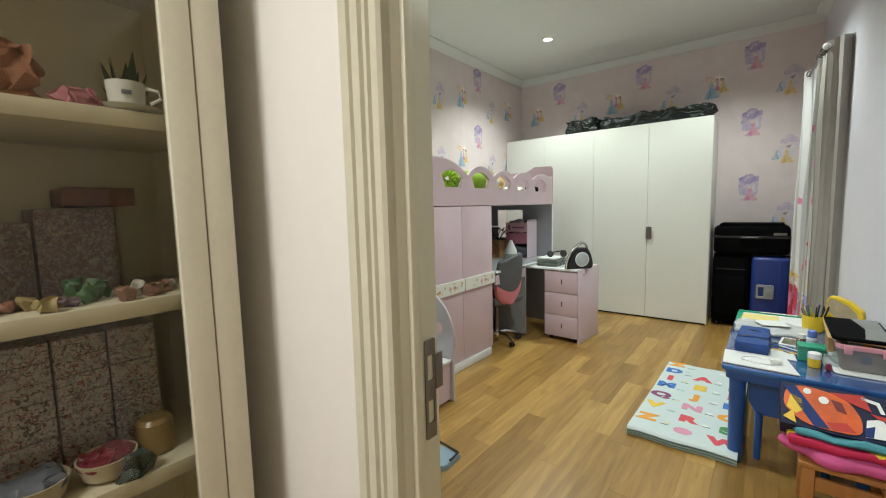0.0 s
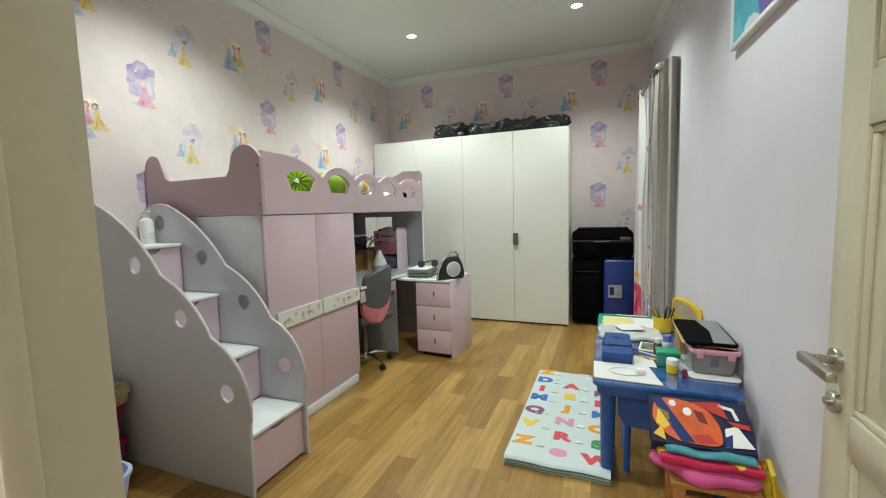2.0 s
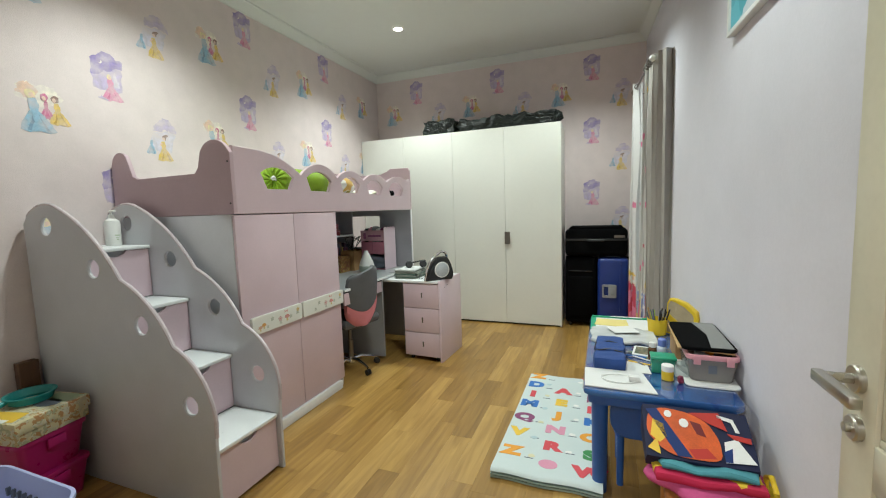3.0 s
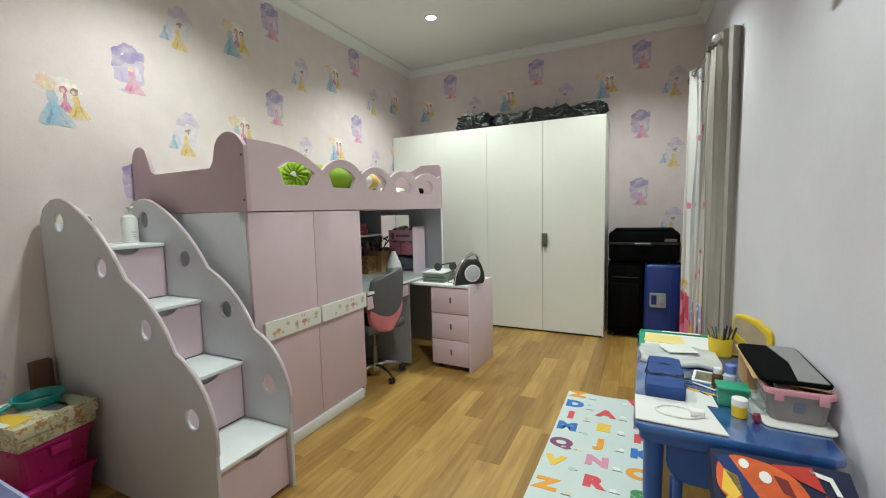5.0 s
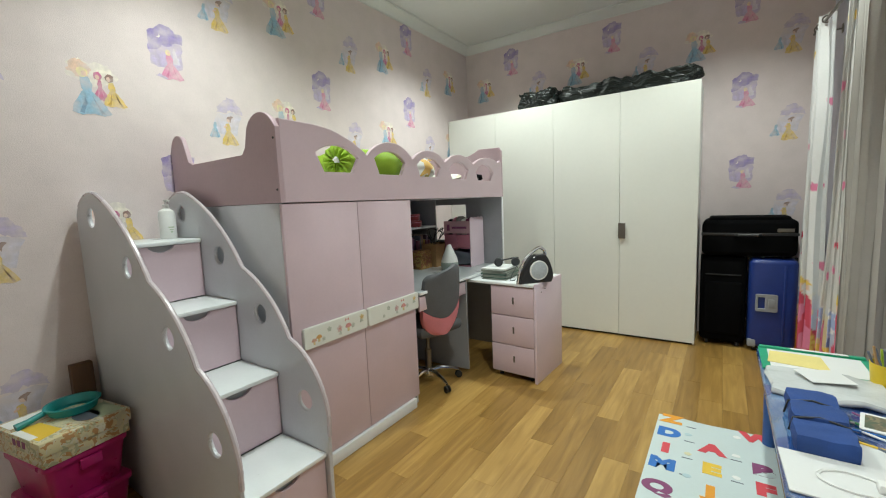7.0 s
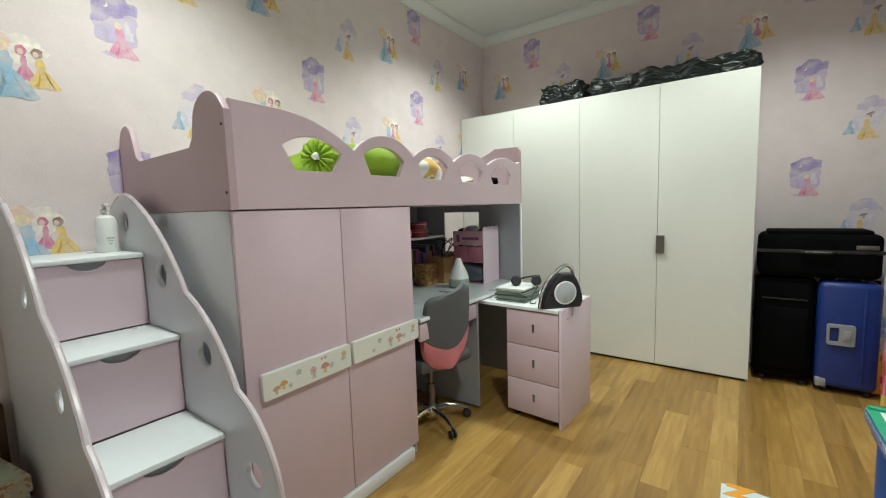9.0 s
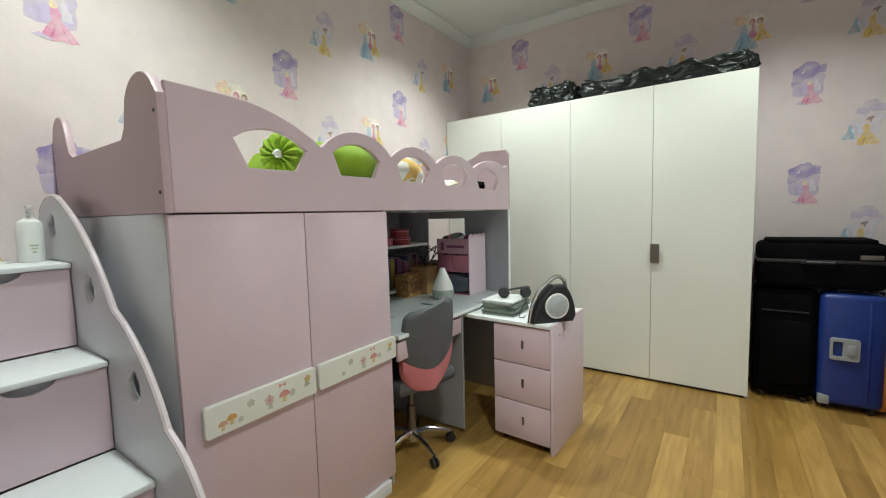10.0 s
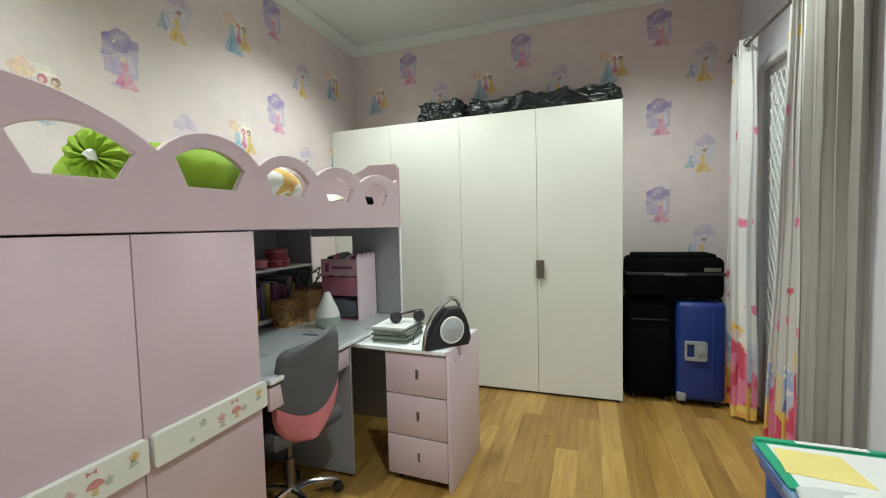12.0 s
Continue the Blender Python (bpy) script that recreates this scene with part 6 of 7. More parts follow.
    for inset, z in ((0.022, t0), (0.018, t0 + 0.006), (0.004, t0 + 0.115)):
        loops.append([bm.verts.new((x, y, z)) for x, y in rounded(0.405 + inset, 2.925 + inset, 0.62 - inset, 3.22 - inset, 0.025)])
    for a, b in zip(loops, loops[1:]):
        for i in range(len(a)):
            bm.faces.new((a[i], a[(i + 1) % len(a)], b[(i + 1) % len(a)], b[i]))
    bm.faces.new(loops[0][::-1])
    part("tub", bm, milky("smoky_clear", (0.30, 0.28, 0.27), 0.2, 0.72), bx)
    pinkp = M("pink_plastic", (0.68, 0.32, 0.37), 0.35)
    part("rim", plate([rounded(0.402, 2.922, 0.623, 3.223, 0.028), rounded(0.416, 2.936, 0.609, 3.209, 0.02)[::-1]], 0.024, 0.004, "z", t0 + 0.122), pinkp, bx, "pink plastic rim")
    part("clip", box(0.43, 2.914, t0 + 0.09, 0.46, 2.921, t0 + 0.132, 0.002), pinkp, bx)
    part("clip", box(0.565, 2.914, t0 + 0.09, 0.595, 2.921, t0 + 0.132, 0.002), pinkp, bx)
    part("printed_label", box(0.495, 2.9325, t0 + 0.045, 0.53, 2.936, t0 + 0.085), DARK_INK, bx)
    rn = random.Random(9)
    for i in range(12):
        x, y = rn.uniform(0.45, 0.57), rn.uniform(2.97, 3.16)
        part("craft_item", soft(x - 0.028, y - 0.03, t0 + 0.008 + 0.035 * (i // 4), x + 0.028, y + 0.03, t0 + 0.05 + 0.036 * (i // 4), 3, 0.5, 0.01, 25, i), [WHITE_INK, CARD, GREY_PLASTIC, DARK_INK, ORANGE_INK, PAPER_WHITE][i % 6], bx)
    env = root("envelope_pile", (0.5, 3.34, TZ), "brown envelopes and a card box behind the craft box", "envelopes")
    part("card_box", box(0.40, 3.235, TZ, 0.60, 3.43, TZ + 0.125, 0.003), CARD, env)
    e = plate([[(0.372, 2.98), (0.60, 2.93), (0.617, 3.40), (0.385, 3.43)]], 0.006, 0.001, "z", 0.0)
    part("envelope", e, M("manila_paper", (0.52, 0.33, 0.15), 0.75, var=0.06), env)
    env.children[-1].data.transform(Matrix.Translation((0, 0, 0.7075)))
    s = root("tablet_sleeve", (0.5, 3.17, 0.712), "black and grey tablet sleeve lying on the craft box", "sleeve")
    part("sleeve", plate([rounded(0.385, 2.93, 0.615, 3.40, 0.03)], 0.018, 0.007, "z", 0.721), BLACK_CLOTH, s)
    part("grey_panel", plate([[(0.505, 2.94), (0.60, 2.94), (0.605, 3.39), (0.50, 3.39), (0.53, 3.16)]], 0.003, 0.0005, "z", 0.7315), M("grey_felt", (0.22, 0.22, 0.215), 0.9, bump=0.4, bscale=400), s)
    # clear pouch with yellow edges leaning at the wall
    yp = root("zip_pouch", (0.56, 3.85, TZ), "clear zip pouch with yellow edges leaning against the wall", "pouch")
    o = [(-0.125, 0.0), (0.115, 0.0), (0.13, 0.02), (0.132, 0.13), (0.115, 0.165), (0.03, 0.215), (-0.06, 0.235), (-0.105, 0.235), (-0.128, 0.205)]
    inn = [(-0.105, 0.012), (0.085, 0.012), (0.092, 0.02), (0.092, 0.125), (0.082, 0.14), (0.02, 0.18), (-0.06, 0.205), (-0.095, 0.21), (-0.112, 0.19)]
    lean = pose(0.508, 3.72, TZ + 0.004, -6, 0, -30) @ Matrix.Diagonal((0.74, 1, 1, 1))
    for nm, g, mt in (("edge_band", plate([o, inn[::-1]], 0.054, 0.010, "y", 0.0), YELLOW_PLASTIC), ("window_film", plate([[(u * 0.97, 0.004 + v * 0.96) for u, v in o]], 0.050, 0.010, "y", 0.0), M("cloudy_beige_film", (0.42, 0.34, 0.22), 0.25, var=0.15, scale=14, bump=0.4, bscale=40)), ("zip_band", plate([[(-0.118, 0.095), (-0.112, 0.135), (-0.02, 0.085), (0.075, 0.035), (0.05, 0.01), (-0.03, 0.05)]], 0.058, 0.004, "y", 0.0), YELLOW_PLASTIC)):
        g.transform(lean)
        part(nm, g, mt, yp)


table_things()


def small_chair():
    c = root("small_chair", (0.25, 2.98, 0), "blue plastic children's chair pushed under the table", "chair")
    part("back", plate([rounded(0.06, 0.27, 0.44, 0.50, 0.09)], 0.022, 0.007, "y", 2.845), BLUE_PLASTIC, c)
    part("seat", plate([rounded(0.08, 2.86, 0.42, 3.15, 0.05)], 0.02, 0.006, "z", 0.27), BLUE_PLASTIC, c)
    for x in (0.11, 0.39):
        for y in (2.875, 3.12):
            part("leg", lathe(x, y, [(0.016, 0), (0.019, 0.262)], 14), BLUE_PLASTIC, c)


small_chair()


def wooden_stool():
    x0, x1, y0, y1, z = 0.255, 0.575, 2.39, 2.68, 0.295
    s = root("stool", (0.405, 2.48, 0), "orange brown wooden stool carrying cushions and a bag", "stool")
    part("seat", box(x0, y0, z - 0.025, x1, y1, z, 0.006), STOOL_WOOD, s)
    for x in (x0 + 0.012, x1 - 0.057):
        for y in (y0 + 0.012, y1 - 0.057):
            part("leg", box(x, y, 0, x + 0.045, y + 0.045, z - 0.0255, 0.004), STOOL_WOOD, s)
    for a in ((x0 + 0.058, y0 + 0.02, 0.17, x1 - 0.058, y0 + 0.04, 0.228), (x0 + 0.058, y1 - 0.04, 0.17, x1 - 0.058, y1 - 0.02, 0.228), (x0 + 0.02, y0 + 0.058, 0.17, x0 + 0.04, y1 - 0.058, 0.228), (x1 - 0.04, y0 + 0.058, 0.17, x1 - 0.02, y1 - 0.058, 0.228)):
        part("apron", box(*a, 0.003), STOOL_WOOD, s)
    pinkc = M("hot_pink_plush", (0.58, 0.09, 0.25), 0.9, var=0.1, bump=0.5, bscale=300)
    # flower-shaped cushion
    bm = bmesh.new()
    rings = []
    n = 60
    for f, h in ((0.0, 0.0), (0.7, 0.0), (0.95, 0.012), (1.0, 0.03), (0.94, 0.05), (0.7, 0.062), (0.0, 0.064)):
        rings.append([bm.verts.new((0.402 + 0.205 * f * (1 + 0.10 * math.sin(6 * 2 * math.pi * i / n)) * math.cos(2 * math.pi * i / n), 2.535 + 0.175 * f * (1 + 0.10 * math.sin(6 * 2 * math.pi * i / n)) * math.sin(2 * math.pi * i / n), z + 0.001 + h)) for i in range(n)])
    for a, b in zip(rings, rings[1:]):
        for i in range(n):
            bm.faces.new((a[i], a[(i + 1) % n], b[(i + 1) % n], b[i]))
    bmesh.ops.remove_doubles(bm, verts=bm.verts[:], dist=0.0001)
    solid("flower_cushion", bm, pinkc, "hot pink flower-shaped cushion on the wooden stool", "cushion", smooth=70)
    solid("folded_cloth", soft(0.215, 2.40, z + 0.062, 0.585, 2.67, z + 0.092, 6, 0.18, 0.012, 12, 1), patchwork("red_yellow_cloth", [(0.50, 0.015, 0.06), (0.55, 0.02, 0.10), (0.48, 0.012, 0.05), (0.70, 0.46, 0.03), (0.52, 0.015, 0.07)], 5, 0.85, 0.1), "folded crimson cloth with a yellow corner", "cloth")
    solid("folded_cloth", soft(0.23, 2.425, z + 0.092, 0.56, 2.67, z + 0.117, 6, 0.25, 0.016, 12, 6), M("turquoise_cloth", (0.07, 0.28, 0.33), 0.9, var=0.12, bump=0.4, bscale=300), "folded turquoise cloth under the bag", "cloth")
    b = root("backpack", (0.385, 2.59, 0.466), "navy backpack with a bold orange, red and white print", "bag")
    made = [part("bag_body", soft(0.185, 2.46, 0.42, 0.575, 2.69, 0.50, 6, 0.10, 0.001, 9, 2), M("dark_navy_print", (0.005, 0.009, 0.045), 0.7, var=0.1), b)]
    zt = 0.4725

    def patch(pts, mat, k, step=0.03):
        """A printed patch with softly curved edges."""
        for _ in range(2 if mat is orange else 0):
            pts = [q for a, c in zip(pts, pts[1:] + pts[:1]) for q in ((a[0] * 0.8 + c[0] * 0.2, a[1] * 0.8 + c[1] * 0.2), (a[0] * 0.2 + c[0] * 0.8, a[1] * 0.2 + c[1] * 0.8))]
        me = plate([[(0.38 + u * 0.92, 2.575 + v * 0.9) for u, v in pts]], 0.002, 0, "z", 0.5035 + 0.0008 * k)
        made.append(part("print_patch", me, mat, b))

    orange, red = M("orange_print", (0.62, 0.10, 0.015), 0.5, var=0.3, scale=14), M("scarlet_print", (0.48, 0.03, 0.02), 0.5)
    patch([(-0.20, -0.02), (-0.19, 0.08), (-0.13, 0.115), (-0.02, 0.10), (0.05, 0.06), (0.085, -0.02), (0.08, -0.115), (-0.08, -0.115), (-0.14, -0.09)], orange, 0)
    patch([(-0.195, 0.095), (-0.15, 0.105), (-0.03, -0.11), (-0.085, -0.112)], NAVY, 1)
    patch([(-0.02, 0.10), (0.10, 0.115), (0.12, 0.03), (0.06, 0.055)], red, 1)
    patch([(0.09, 0.105), (0.15, 0.09), (0.165, 0.03), (0.15, 0.03), (0.14, 0.075), (0.09, 0.09)], WHITE_INK, 1)
    patch([(0.09, -0.11), (0.10, -0.02), (0.15, 0.0), (0.20, -0.10)], WHITE_INK, 1)
    patch([(0.115, 0.02), (0.20, 0.01), (0.20, -0.015), (0.14, -0.005)], red, 2)
    patch([(-0.20, -0.09), (-0.16, -0.04), (-0.15, -0.115)], YELLOW_INK, 1)
    patch([(0.09, -0.065), (0.125, -0.045), (0.115, -0.108), (0.09, -0.108)], NAVY, 2)
    patch([(-0.02, 0.06), (0.02, 0.05), (0.035, -0.01), (0.0, 0.0)], M("deep_maroon_print", (0.16, 0.012, 0.012), 0.5), 1)
    patch([(-0.045 + 0.019 * math.cos(q * 0.63), 0.045 + 0.022 * math.sin(q * 0.63)) for q in range(10)], WHITE_INK, 3)
    patch([(-0.105 + 0.016 * math.cos(q * 0.63), 0.082 + 0.018 * math.sin(q * 0.63)) for q in range(10)], WHITE_INK, 3)
    patch([(-0.17, 0.05), (-0.13, 0.03), (-0.12, -0.03), (-0.15, -0.06), (-0.185, -0.03)], YELLOW_INK, 1)
    patch([(-0.04, -0.075), (0.03, -0.06), (0.06, -0.10), (-0.02, -0.112)], red, 1)
    b.rotation_euler = (radians(35), 0, radians(1))
    yb = root("yellow_bag", (0.60, 2.5, 0), "yellow shopping bag standing beside the stool", "bag")
    part("bag_body", soft(0.585, 2.38, 0.0, 0.658, 2.64, 0.29, 5, 0.12, 0.02, 9, 3), M("yellow_vinyl", (0.68, 0.46, 0.015), 0.4, var=0.1, bump=0.3, bscale=30), yb)
    part("bag_handle", tube([(0.62, 2.44, 0.275), (0.615, 2.45, 0.36), (0.615, 2.50, 0.39), (0.615, 2.55, 0.36), (0.62, 2.57, 0.275)], 0.010, 8), YELLOW_PLASTIC, yb)


wooden_stool()


def wall_picture():
    y0, y1, z0, z1 = 2.48, 3.205, 2.215, 2.90
    p = root("wall_picture", (wall_x(2.85), 2.85, z0), "framed teal and white picture hanging on the lavender wall", "picture")
    fw = 0.022
    for a in ((y0, z0, y1, z0 + fw), (y0, z1 - fw, y1, z1), (y0, z0 + fw, y0 + fw, z1 - fw), (y1 - fw, z0 + fw, y1, z1 - fw)):
        part("frame", skew(box(-0.036, a[0], a[1], -0.002, a[2], a[3], 0.002)), WHITE_PLASTIC, p)
    part("print", skew(box(-0.026, y0 + fw, z0 + fw, -0.022, y1 - fw, z1 - fw)), patchwork("teal_print", [(0.06, 0.36, 0.46), (0.10, 0.45, 0.55), (0.55, 0.62, 0.68), (0.13, 0.10, 0.35), (0.08, 0.40, 0.50), (0.62, 0.66, 0.70)], 8, 0.4), p)


wall_picture()


# ---- corner by the stairs ----
def corner_things():
    cx, cy, turn = -2.685, 1.80, 10
    spin = Matrix.Translation((cx, cy, 0)) @ pose(0, 0, 0, 0, 0, turn)

    def bin_(z, h, label):
        b = root("storage_bin", (cx, cy, z), label, "storage bin", "magenta bins")
        loops = []
        bm = bmesh.new()
        for w, d, q in ((0.15, 0.125, z), (0.152, 0.127, z + 0.004), (0.175, 0.147, z + h - 0.03)):
            loops.append([bm.verts.new((x, y, q)) for x, y in rounded(-w, -d, w, d, 0.025)])
        for a, c in zip(loops, loops[1:]):
            for i in range(len(a)):
                bm.faces.new((a[i], a[(i + 1) % len(a)], c[(i + 1) % len(a)], c[i]))
        bm.faces.new(loops[0][::-1])
        bm.faces.new(loops[-1])
        bm.transform(spin)
        part("tub", bm, MAGENTA, b)
        lid = plate([rounded(-0.185, -0.157, 0.185, 0.157, 0.03)], 0.028, 0.006, "z", z + h - 0.015)
        lid.transform(spin)
        part("lid", lid, MAGENTA, b)
        for s in (-1, 1):
            g = box(s * 0.187 - 0.006, -0.04, z + h - 0.075, s * 0.187 + 0.006, 0.04, z + h - 0.03, 0.003)
            g.transform(spin)
            part("clip", g, MAGENTA, b)

    bin_(0.0, 0.20, "magenta plastic storage bin standing on the floor")
    bin_(0.2005, 0.20, "magenta plastic storage bin stacked on another")
    g = root("game_box", (cx, cy, 0.402), "worn board game box with a colourful printed lid", "game box")
    card = patchwork("faded_game_print", [(0.60, 0.55, 0.36), (0.54, 0.50, 0.36), (0.45, 0.24, 0.10), (0.60, 0.57, 0.47), (0.40, 0.40, 0.26), (0.62, 0.55, 0.34), (0.48, 0.36, 0.18)], 30, 0.5, 0.3)
    for nm, bmx in (("base", box(-0.192, -0.158, 0.4025, 0.192, 0.158, 0.47, 0.002)), ("lid", box(-0.20, -0.166, 0.455, 0.20, 0.166, 0.515, 0.003))):
        bmx.transform(spin)
        part(nm, bmx, card, g)
    for pts, mt, k in (([(-0.05, -0.155), (0.16, -0.15), (0.13, -0.06), (-0.03, -0.07)], YELLOW_INK, 0), ([(-0.04, -0.163), (0.12, -0.163), (0.12, -0.135), (-0.04, -0.135)], WHITE_INK, 1), (circle(0.09, 0.045, 0.07, 20, 0.045), DARK_INK, 0), ([(-0.18, -0.15), (-0.08, -0.15), (-0.10, 0.0), (-0.18, 0.02)], WHITE_INK, 0), ([(0.0, 0.07), (0.18, 0.06), (0.18, 0.15), (0.02, 0.15)], GREEN_SOFT, 0)):
        me = plate([pts], 0.001, 0, "z", 0.5162 + 0.0006 * k)
        me.transform(spin)
        part("lid_print", me, mt, g)
    for u in (-0.02, 0.02, 0.06):
        b = box(u, -0.1672, 0.474, u + 0.025, -0.1655, 0.502)
        b.transform(spin)
        part("lettering_bar", b, PLUM_INK, g)
    t = root("teal_strainer", (cx - 0.05, cy + 0.02, 0.517), "teal plastic toy bowl with a handle on the game box", "toy")
    bw = lathe(0, 0, [(0.07, 0.517), (0.085, 0.522), (0.098, 0.555), (0.104, 0.557), (0.104, 0.561), (0.092, 0.561), (0.078, 0.525)], 30, False)
    bw.transform(Matrix.Translation((cx - 0.03, cy + 0.045, 0)))
    part("bowl", bw, TEAL_PLASTIC, t)
    part("handle", tube([(cx - 0.03, cy - 0.05, 0.55), (cx - 0.02, cy - 0.11, 0.535), (cx - 0.015, cy - 0.15, 0.528)], [0.012, 0.014, 0.018], 10), TEAL_PLASTIC, t)
    bb = box(-2.995, 1.905, 0.0, -2.945, 1.995, 0.66, 0.004)
    solid("wooden_board", bb, M("dark_wood_board", (0.10, 0.045, 0.02), 0.6, var=0.25, scale=8, stretch=(6, 6, 1)), "narrow dark wooden board standing behind the bins", "board")

    # laundry basket
    x0, x1, y0, y1, h = -2.22, -1.66, 1.10, 1.52, 0.48
    b = root("laundry_basket", ((x0 + x1) / 2, 1.31, 0), "lilac plastic laundry basket with slotted sides", "basket")
    bm = bmesh.new()
    loops = []
    for ins, z in ((0.07, 0.0), (0.068, 0.008), (0.0, h - 0.02), (-0.006, h - 0.012), (-0.006, h), (0.004, h), (0.008, h - 0.02), (0.075, 0.012)):
        loops.append([bm.verts.new((x, y, z)) for x, y in rounded(x0 + ins, y0 + ins, x1 - ins, y1 - ins, 0.09 - ins * 0.3, 7)])
    for a, c in zip(loops, loops[1:]):
        for i in range(len(a)):
            bm.faces.new((a[i], a[(i + 1) % len(a)], c[(i + 1) % len(a)], c[i]))
    bm.faces.new(loops[0][::-1])
    bm.faces.new(loops[-1])
    bmesh.ops.recalc_face_normals(bm, faces=bm.faces[:])
    part("tub", bm, LILAC_PLASTIC, b)
    k = 0
    while x0 + 0.10 + k * 0.036 < x1 - 0.09:
        x = x0 + 0.10 + k * 0.036
        part("slot", box(x, y1 - 0.0285, h - 0.098, x + 0.013, y1 - 0.008, h - 0.068, 0.002), DARK_INK, b)
        k += 1
    part("laundry", soft(x0 + 0.10, y0 + 0.10, 0.014, x1 - 0.12, y1 - 0.10, 0.27, 7, 0.25, 0.05, 9, 2), M("white_laundry", (0.66, 0.67, 0.74), 0.9, bump=0.4), b, "white crumpled laundry")

    # vacuum cleaner near the door
    v = root("vacuum_cleaner", (-1.0, 1.3, 0), "pale blue and grey upright vacuum cleaner beside the door", "vacuum cleaner")
    paleb = M("pale_blue_plastic_handle", (0.22, 0.33, 0.42), 0.35, var=0.06)
    dark = M("dark_grey_plastic", (0.06, 0.07, 0.08), 0.3, var=0.1)
    part("floor_head", box(-1.20, 1.16, 0.0, -0.90, 1.40, 0.07, 0.02), dark, v)
    part("dust_tank", lathe(-1.09, 1.33, [(0.08, 0.07), (0.095, 0.09), (0.095, 0.36), (0.07, 0.42), (0.03, 0.44)], 28), GREY_PLASTIC, v)
    part("tank_cap", lathe(-1.09, 1.33, [(0.05, 0.431), (0.055, 0.45), (0.05, 0.475), (0.03, 0.485)], 24), dark, v)
    part("hose", tube([(-1.17, 1.37, 0.12), (-1.19, 1.40, 0.35), (-1.15, 1.395, 0.47), (-1.09, 1.38, 0.50), (-1.03, 1.345, 0.46), (-1.0, 1.33, 0.40)], 0.021, 12), WHITE_PLASTIC, v, "white ribbed hose")
    loop = plate([[(-1.0, 1.17), (-0.90, 1.10), (-0.80, 1.15), (-0.755, 1.22), (-0.76, 1.30), (-0.95, 1.31), (-1.0, 1.28)], [(-0.955, 1.19), (-0.90, 1.155), (-0.83, 1.18), (-0.81, 1.235), (-0.95, 1.25)][::-1]], 0.026, 0.008, "z", 0.49)
    part("handle", loop, paleb, v, "pale blue loop handle")
    part("grip_line", tube([(-0.99, 1.305, 0.508), (-0.85, 1.308, 0.508), (-0.765, 1.295, 0.508), (-0.762, 1.24, 0.506)], 0.0045, 6), BLACK, v)
    part("button", box(-0.985, 1.225, 0.502, -0.965, 1.255, 0.508, 0.002), BLUE_INK, v)
    part("neck", tube([(-1.03, 1.27, 0.36), (-1.0, 1.25, 0.44), (-0.975, 1.24, 0.49)], 0.022, 10), paleb, v)


corner_things()


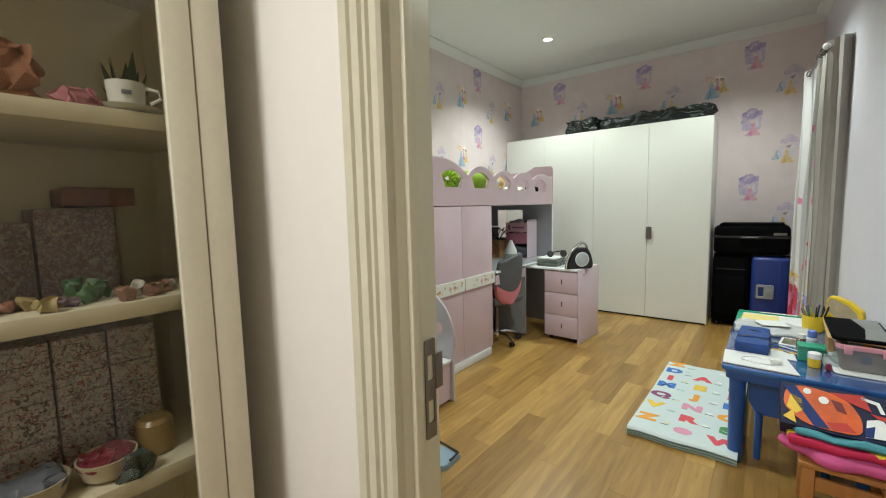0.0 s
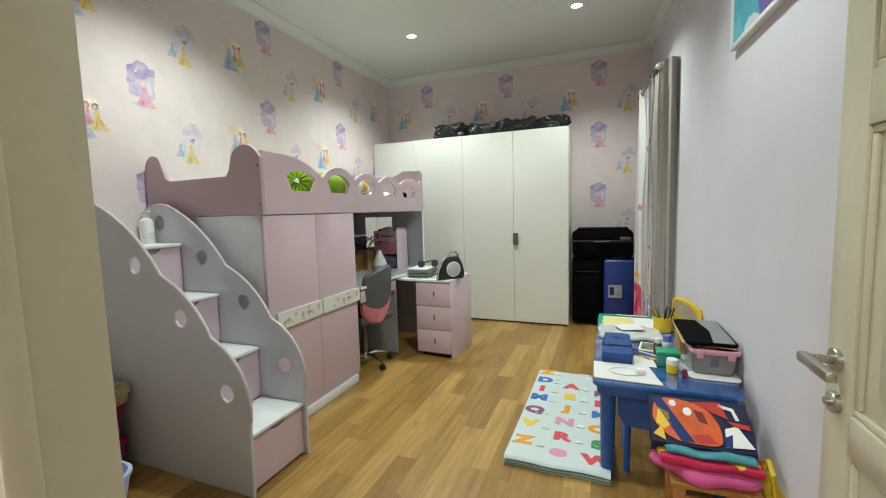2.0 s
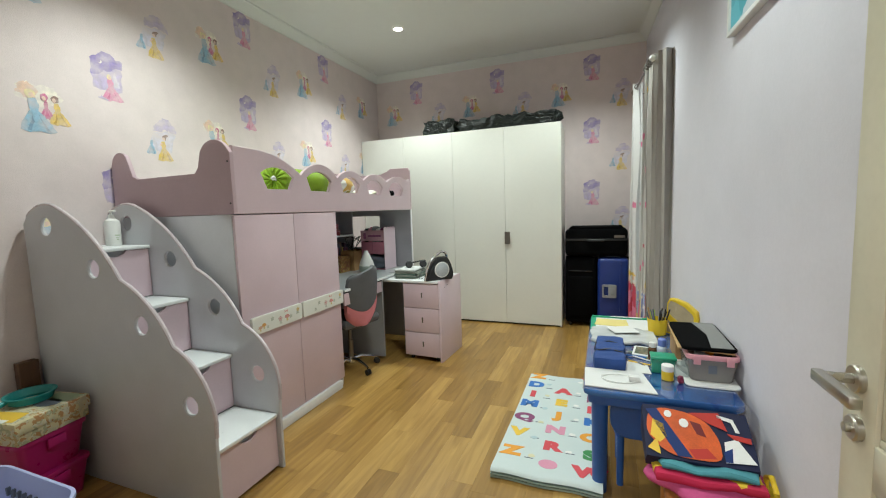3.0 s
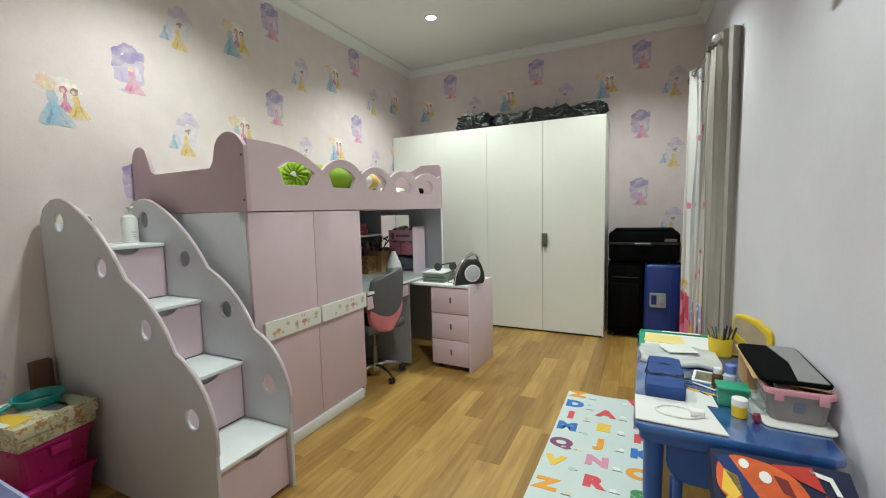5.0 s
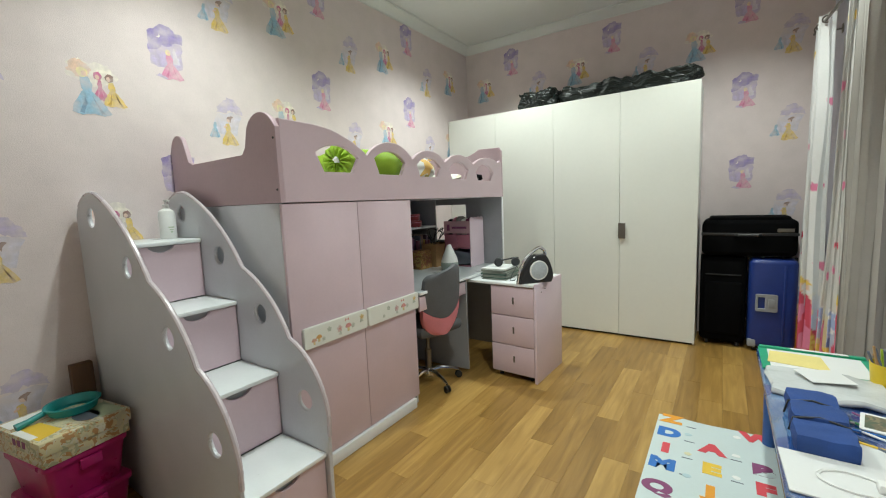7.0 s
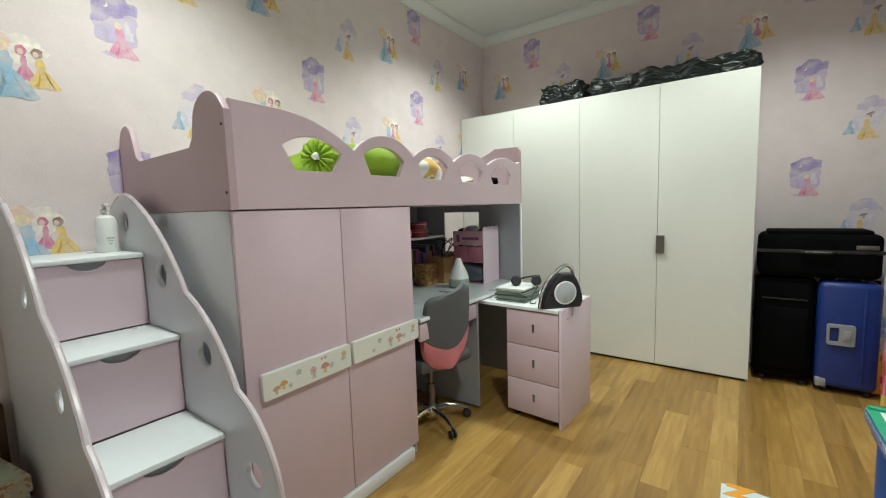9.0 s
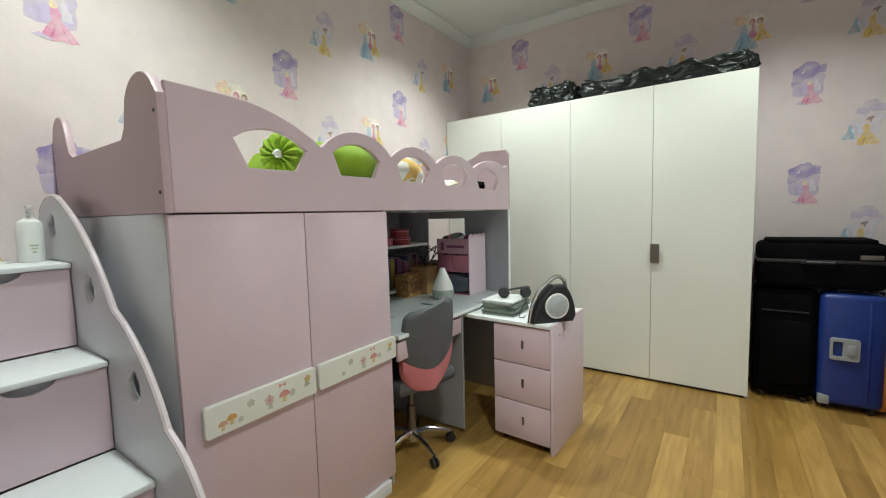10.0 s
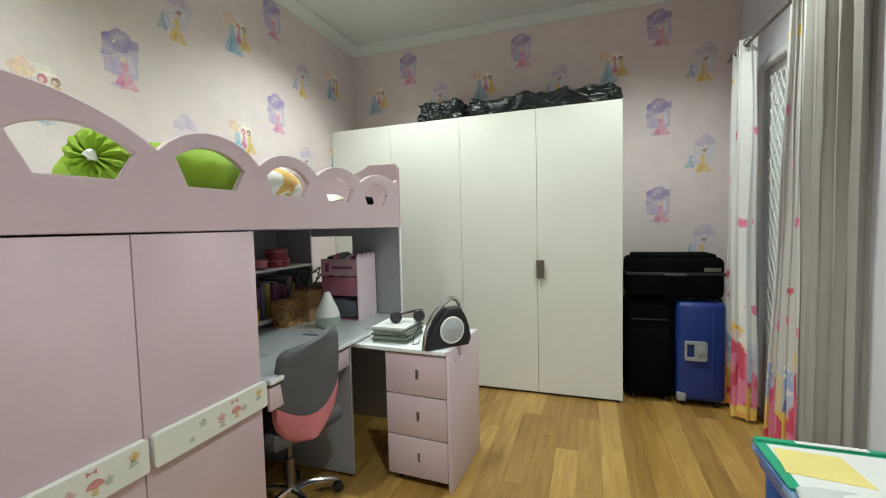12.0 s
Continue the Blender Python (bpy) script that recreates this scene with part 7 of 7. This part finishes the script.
# ---- glass cabinet in the hall ----
def hall_cabinet():
    f, y1, yd, top = -0.905, 0.590, 0.527, 2.42
    y0 = -0.55
    c = root("display_cabinet", (-1.12, 0.0, 0), "cream painted display cabinet with a glazed door", "cabinet")
    part("carcass", join(box(-1.345, y1 - 0.02, 0, f - 0.002, y1, top), box(-1.345, y0, 0, f - 0.002, y0 + 0.02, top), box(-1.345, y0 + 0.02, 0, -1.33, y1 - 0.02, top), box(-1.33, y0 + 0.02, top - 0.02, f - 0.002, y1 - 0.02, top), box(-1.33, y0 + 0.02, 0.0, f - 0.002, y1 - 0.02, 0.06)), CREAM, c)
    part("face_frame", box(f - 0.002, yd + 0.002, 0, f + 0.018, y1, top, 0.003), CREAM, c)
    for z in (0.43, 0.835, 1.223, 1.622, 2.02):
        part("shelf", box(-1.329, y0 + 0.021, z - 0.018, f - 0.03, y1 - 0.021, z + 0.018, 0.002), CREAM, c)
    d = part("door", join(box(f, 0.467, 0.08, f + 0.02, yd - 0.001, top - 0.01, 0.003), box(f, -0.47, 0.08, f + 0.02, -0.40, top - 0.01, 0.003), box(f, -0.40, 0.08, f + 0.02, 0.467, 0.15, 0.003), box(f, -0.40, top - 0.08, f + 0.02, 0.467, top - 0.01, 0.003)), CREAM, c, "cream door frame")
    part("glass", box(f + 0.006, -0.40, 0.15, f + 0.010, 0.467, top - 0.08), DIMMING_GLASS, d).visible_shadow = False

    # cup and saucer
    z = 1.6405
    u = root("teacup", (-0.985, 0.425, z), "white china teacup on a saucer", "cup")
    china = M("white_china", (0.62, 0.62, 0.58), 0.2, var=0.05)
    part("saucer", lathe(-0.985, 0.425, [(0.03, z), (0.055, z + 0.008), (0.062, z + 0.013), (0.05, z + 0.010), (0.02, z + 0.006)], 28), china, u)
    part("bowl", lathe(-0.985, 0.425, [(0.022, z + 0.011), (0.032, z + 0.02), (0.036, z + 0.065), (0.033, z + 0.065), (0.028, z + 0.025)], 28), china, u)
    part("handle", tube([(-0.965 + 0.0, 0.455 + 0.0, z + 0.056), (-0.955, 0.476, z + 0.052), (-0.953, 0.480, z + 0.036), (-0.962, 0.462, z + 0.024)], 0.004, 8), china, u)
    part("painted_leaf", box(-0.953, 0.408, z + 0.036, -0.9485, 0.425, z + 0.044), DARK_INK, u)
    DARK_RED = M("dark_red_sweets", (0.16, 0.02, 0.035), 0.4, var=0.4, scale=40)
    rn = random.Random(21)
    solid("figurine", soft(-1.0, 0.31, z, -0.955, 0.365, z + 0.032, 9, 0.6, 0.02, 60, 3), M("pink_clay", (0.34, 0.12, 0.15), 0.6), "small pink flower-shaped ornament", "ornament")
    solid("ornament", soft(-1.08, 0.20, z, -1.02, 0.29, z + 0.11, 10, 0.5, 0.03, 35, 5), M("orange_clay", (0.22, 0.08, 0.03), 0.6), "orange ceramic ornament in the cabinet", "ornament")
    pl = root("potted_plant", (-1.16, 0.47, z), "small dark artificial plant in the cabinet", "plant")
    part("pot", lathe(-1.16, 0.47, [(0.025, z), (0.035, z + 0.06), (0.03, z + 0.06)], 16), GREY_PLASTIC, pl)
    for i in range(22):
        a = i * 2.4
        r0, hz = rn.uniform(0.02, 0.06), rn.uniform(0.08, 0.19)
        bm = bmesh.new()
        p = Vector((-1.16 + 0.4 * r0 * math.cos(a), 0.47 + 0.4 * r0 * math.sin(a), z + 0.06))
        q = Vector((-1.16 + r0 * math.cos(a), 0.47 + r0 * math.sin(a), z + hz))
        sd = Vector((-math.sin(a), math.cos(a), 0)) * 0.012
        vs = [bm.verts.new(v) for v in (p, (p + q) / 2 + sd, q, (p + q) / 2 - sd)]
        bm.faces.new(vs)
        part("leaf", bm, M("dark_leaf", (0.03, 0.06, 0.03), 0.6) if i == 0 else bpy.data.materials["dark_leaf"], pl)
    z = 1.2415
    # Toy colours are darkened to stand for the dim interior's shade.
    tones = [(0.05, 0.13, 0.05), (0.26, 0.12, 0.08), (0.36, 0.32, 0.16), (0.40, 0.38, 0.34), (0.20, 0.10, 0.07), (0.12, 0.08, 0.10), (0.34, 0.27, 0.12)]
    mats = [M("toy_paint", c2, 0.5) for c2 in tones]
    for i in range(26):
        y = 0.05 + 0.0175 * i
        x = rn.uniform(-1.06, -0.95)
        w, hh = rn.uniform(0.008, 0.015), rn.uniform(0.012, 0.03)
        if 14 < i < 19:
            hh += 0.022
        solid("toy_figure", soft(x - w, y - w, z, x + w, y + w, z + hh, 8, 0.55, 0.012, 60, i), mats[0] if 14 < i < 19 else mats[rn.randrange(1, 7)], "tiny painted toy figure on the cabinet shelf", "toy")
    for i, (a, b, hh) in enumerate(((0.0, 0.13, 0.19), (0.135, 0.27, 0.17), (0.275, 0.42, 0.20))):
        solid("game_case", box(-1.30, a, z, -1.14, b, z + hh, 0.003), patchwork("dark_case_print", [(0.12, 0.08, 0.12), (0.09, 0.07, 0.08), (0.17, 0.14, 0.16), (0.13, 0.06, 0.05), (0.24, 0.21, 0.19)], 70, 0.5), "dark printed box at the back of the cabinet", "box")
    solid("wooden_case", box(-1.31, 0.33, z + 0.205, -1.16, 0.47, z + 0.25, 0.003), M("dark_red_wood", (0.13, 0.035, 0.02), 0.5), "small dark red wooden case on a box", "case")
    z = 0.8535
    # Packet colours also carry the cabinet's shade, darker than plain card.
    pk = patchwork("printed_packet", [(0.36, 0.33, 0.34), (0.42, 0.40, 0.40), (0.30, 0.27, 0.27), (0.22, 0.06, 0.06), (0.40, 0.38, 0.36), (0.07, 0.06, 0.06), (0.22, 0.25, 0.30)], 75, 0.5)
    for i in range(5):
        for j in range(7):
            a = -0.02 + 0.098 * i
            solid("tea_packet", box(-1.29 + 0.004 * (j % 3), a, z + 0.043 * j, -1.10 + 0.006 * rn.random(), a + 0.094, z + 0.043 * j + 0.0425, 0.002, 1), pk, "small printed packet stacked in the cabinet", "packet")
    for i, y in enumerate((0.10, 0.215, 0.33)):
        bw = root("bowl", (-1.0, y, z), "small cream bowl filled with red sweets", "bowl", "bowls in the cabinet")
        part("dish", lathe(-1.0, y, [(0.03, z), (0.045, z + 0.012), (0.055, z + 0.05), (0.051, z + 0.05), (0.04, z + 0.014)], 24), M("cream_china", (0.45, 0.40, 0.30), 0.35) if i == 0 else bpy.data.materials["cream_china"], bw)
        part("filling", soft(-1.042, y - 0.042, z + 0.03, -0.958, y + 0.042, z + 0.06, 9, 0.6, 0.012, 60, i), [DARK_RED, DARK_INK, DARK_RED][i], bw)
    solid("jar", lathe(-1.03, 0.43, [(0.034, z), (0.038, z + 0.006), (0.038, z + 0.075), (0.030, z + 0.085)], 22), M("amber_jar", (0.26, 0.17, 0.06), 0.3), "small amber jar in the cabinet", "jar")
    solid("dark_toy", soft(-0.965, 0.345, z, -0.935, 0.40, z + 0.045, 4, 0.5, 0.025, 45, 8), M("dark_green_toy", (0.02, 0.04, 0.035), 0.6), "small dark green ornament on the cabinet shelf", "ornament")


hall_cabinet()


# ---- floor planks ----
def planks():
    w, L, g = 0.134, 0.88, 0.0002
    me = {}
    rn = random.Random(17)
    i = 0
    x = XL + 0.002
    while x < 0.74:
        off = (i * 0.27) % L + rn.uniform(-0.12, 0.12)
        y = 0.30 - off
        while y < YF:
            a, b = max(y, 0.10), min(y + L, YF - 0.002)
            if b - a > 0.02 and not (x < -0.62 and b < 0.8):
                key = round(b - a, 3)
                if key not in me:
                    bm = box(g, g, -0.012, w - g, key - g, 0.0, 0.0005, 1)
                    m = bpy.data.meshes.new("plank")
                    bm.to_mesh(m)
                    bm.free()
                    m.materials.append(FLOOR)
                    me[key] = m
                ob = new("plank", me[key])
                ob.parent = floor
                ob.location = (x, a, 0)
            y += L
        x += w
        i += 1


planks()
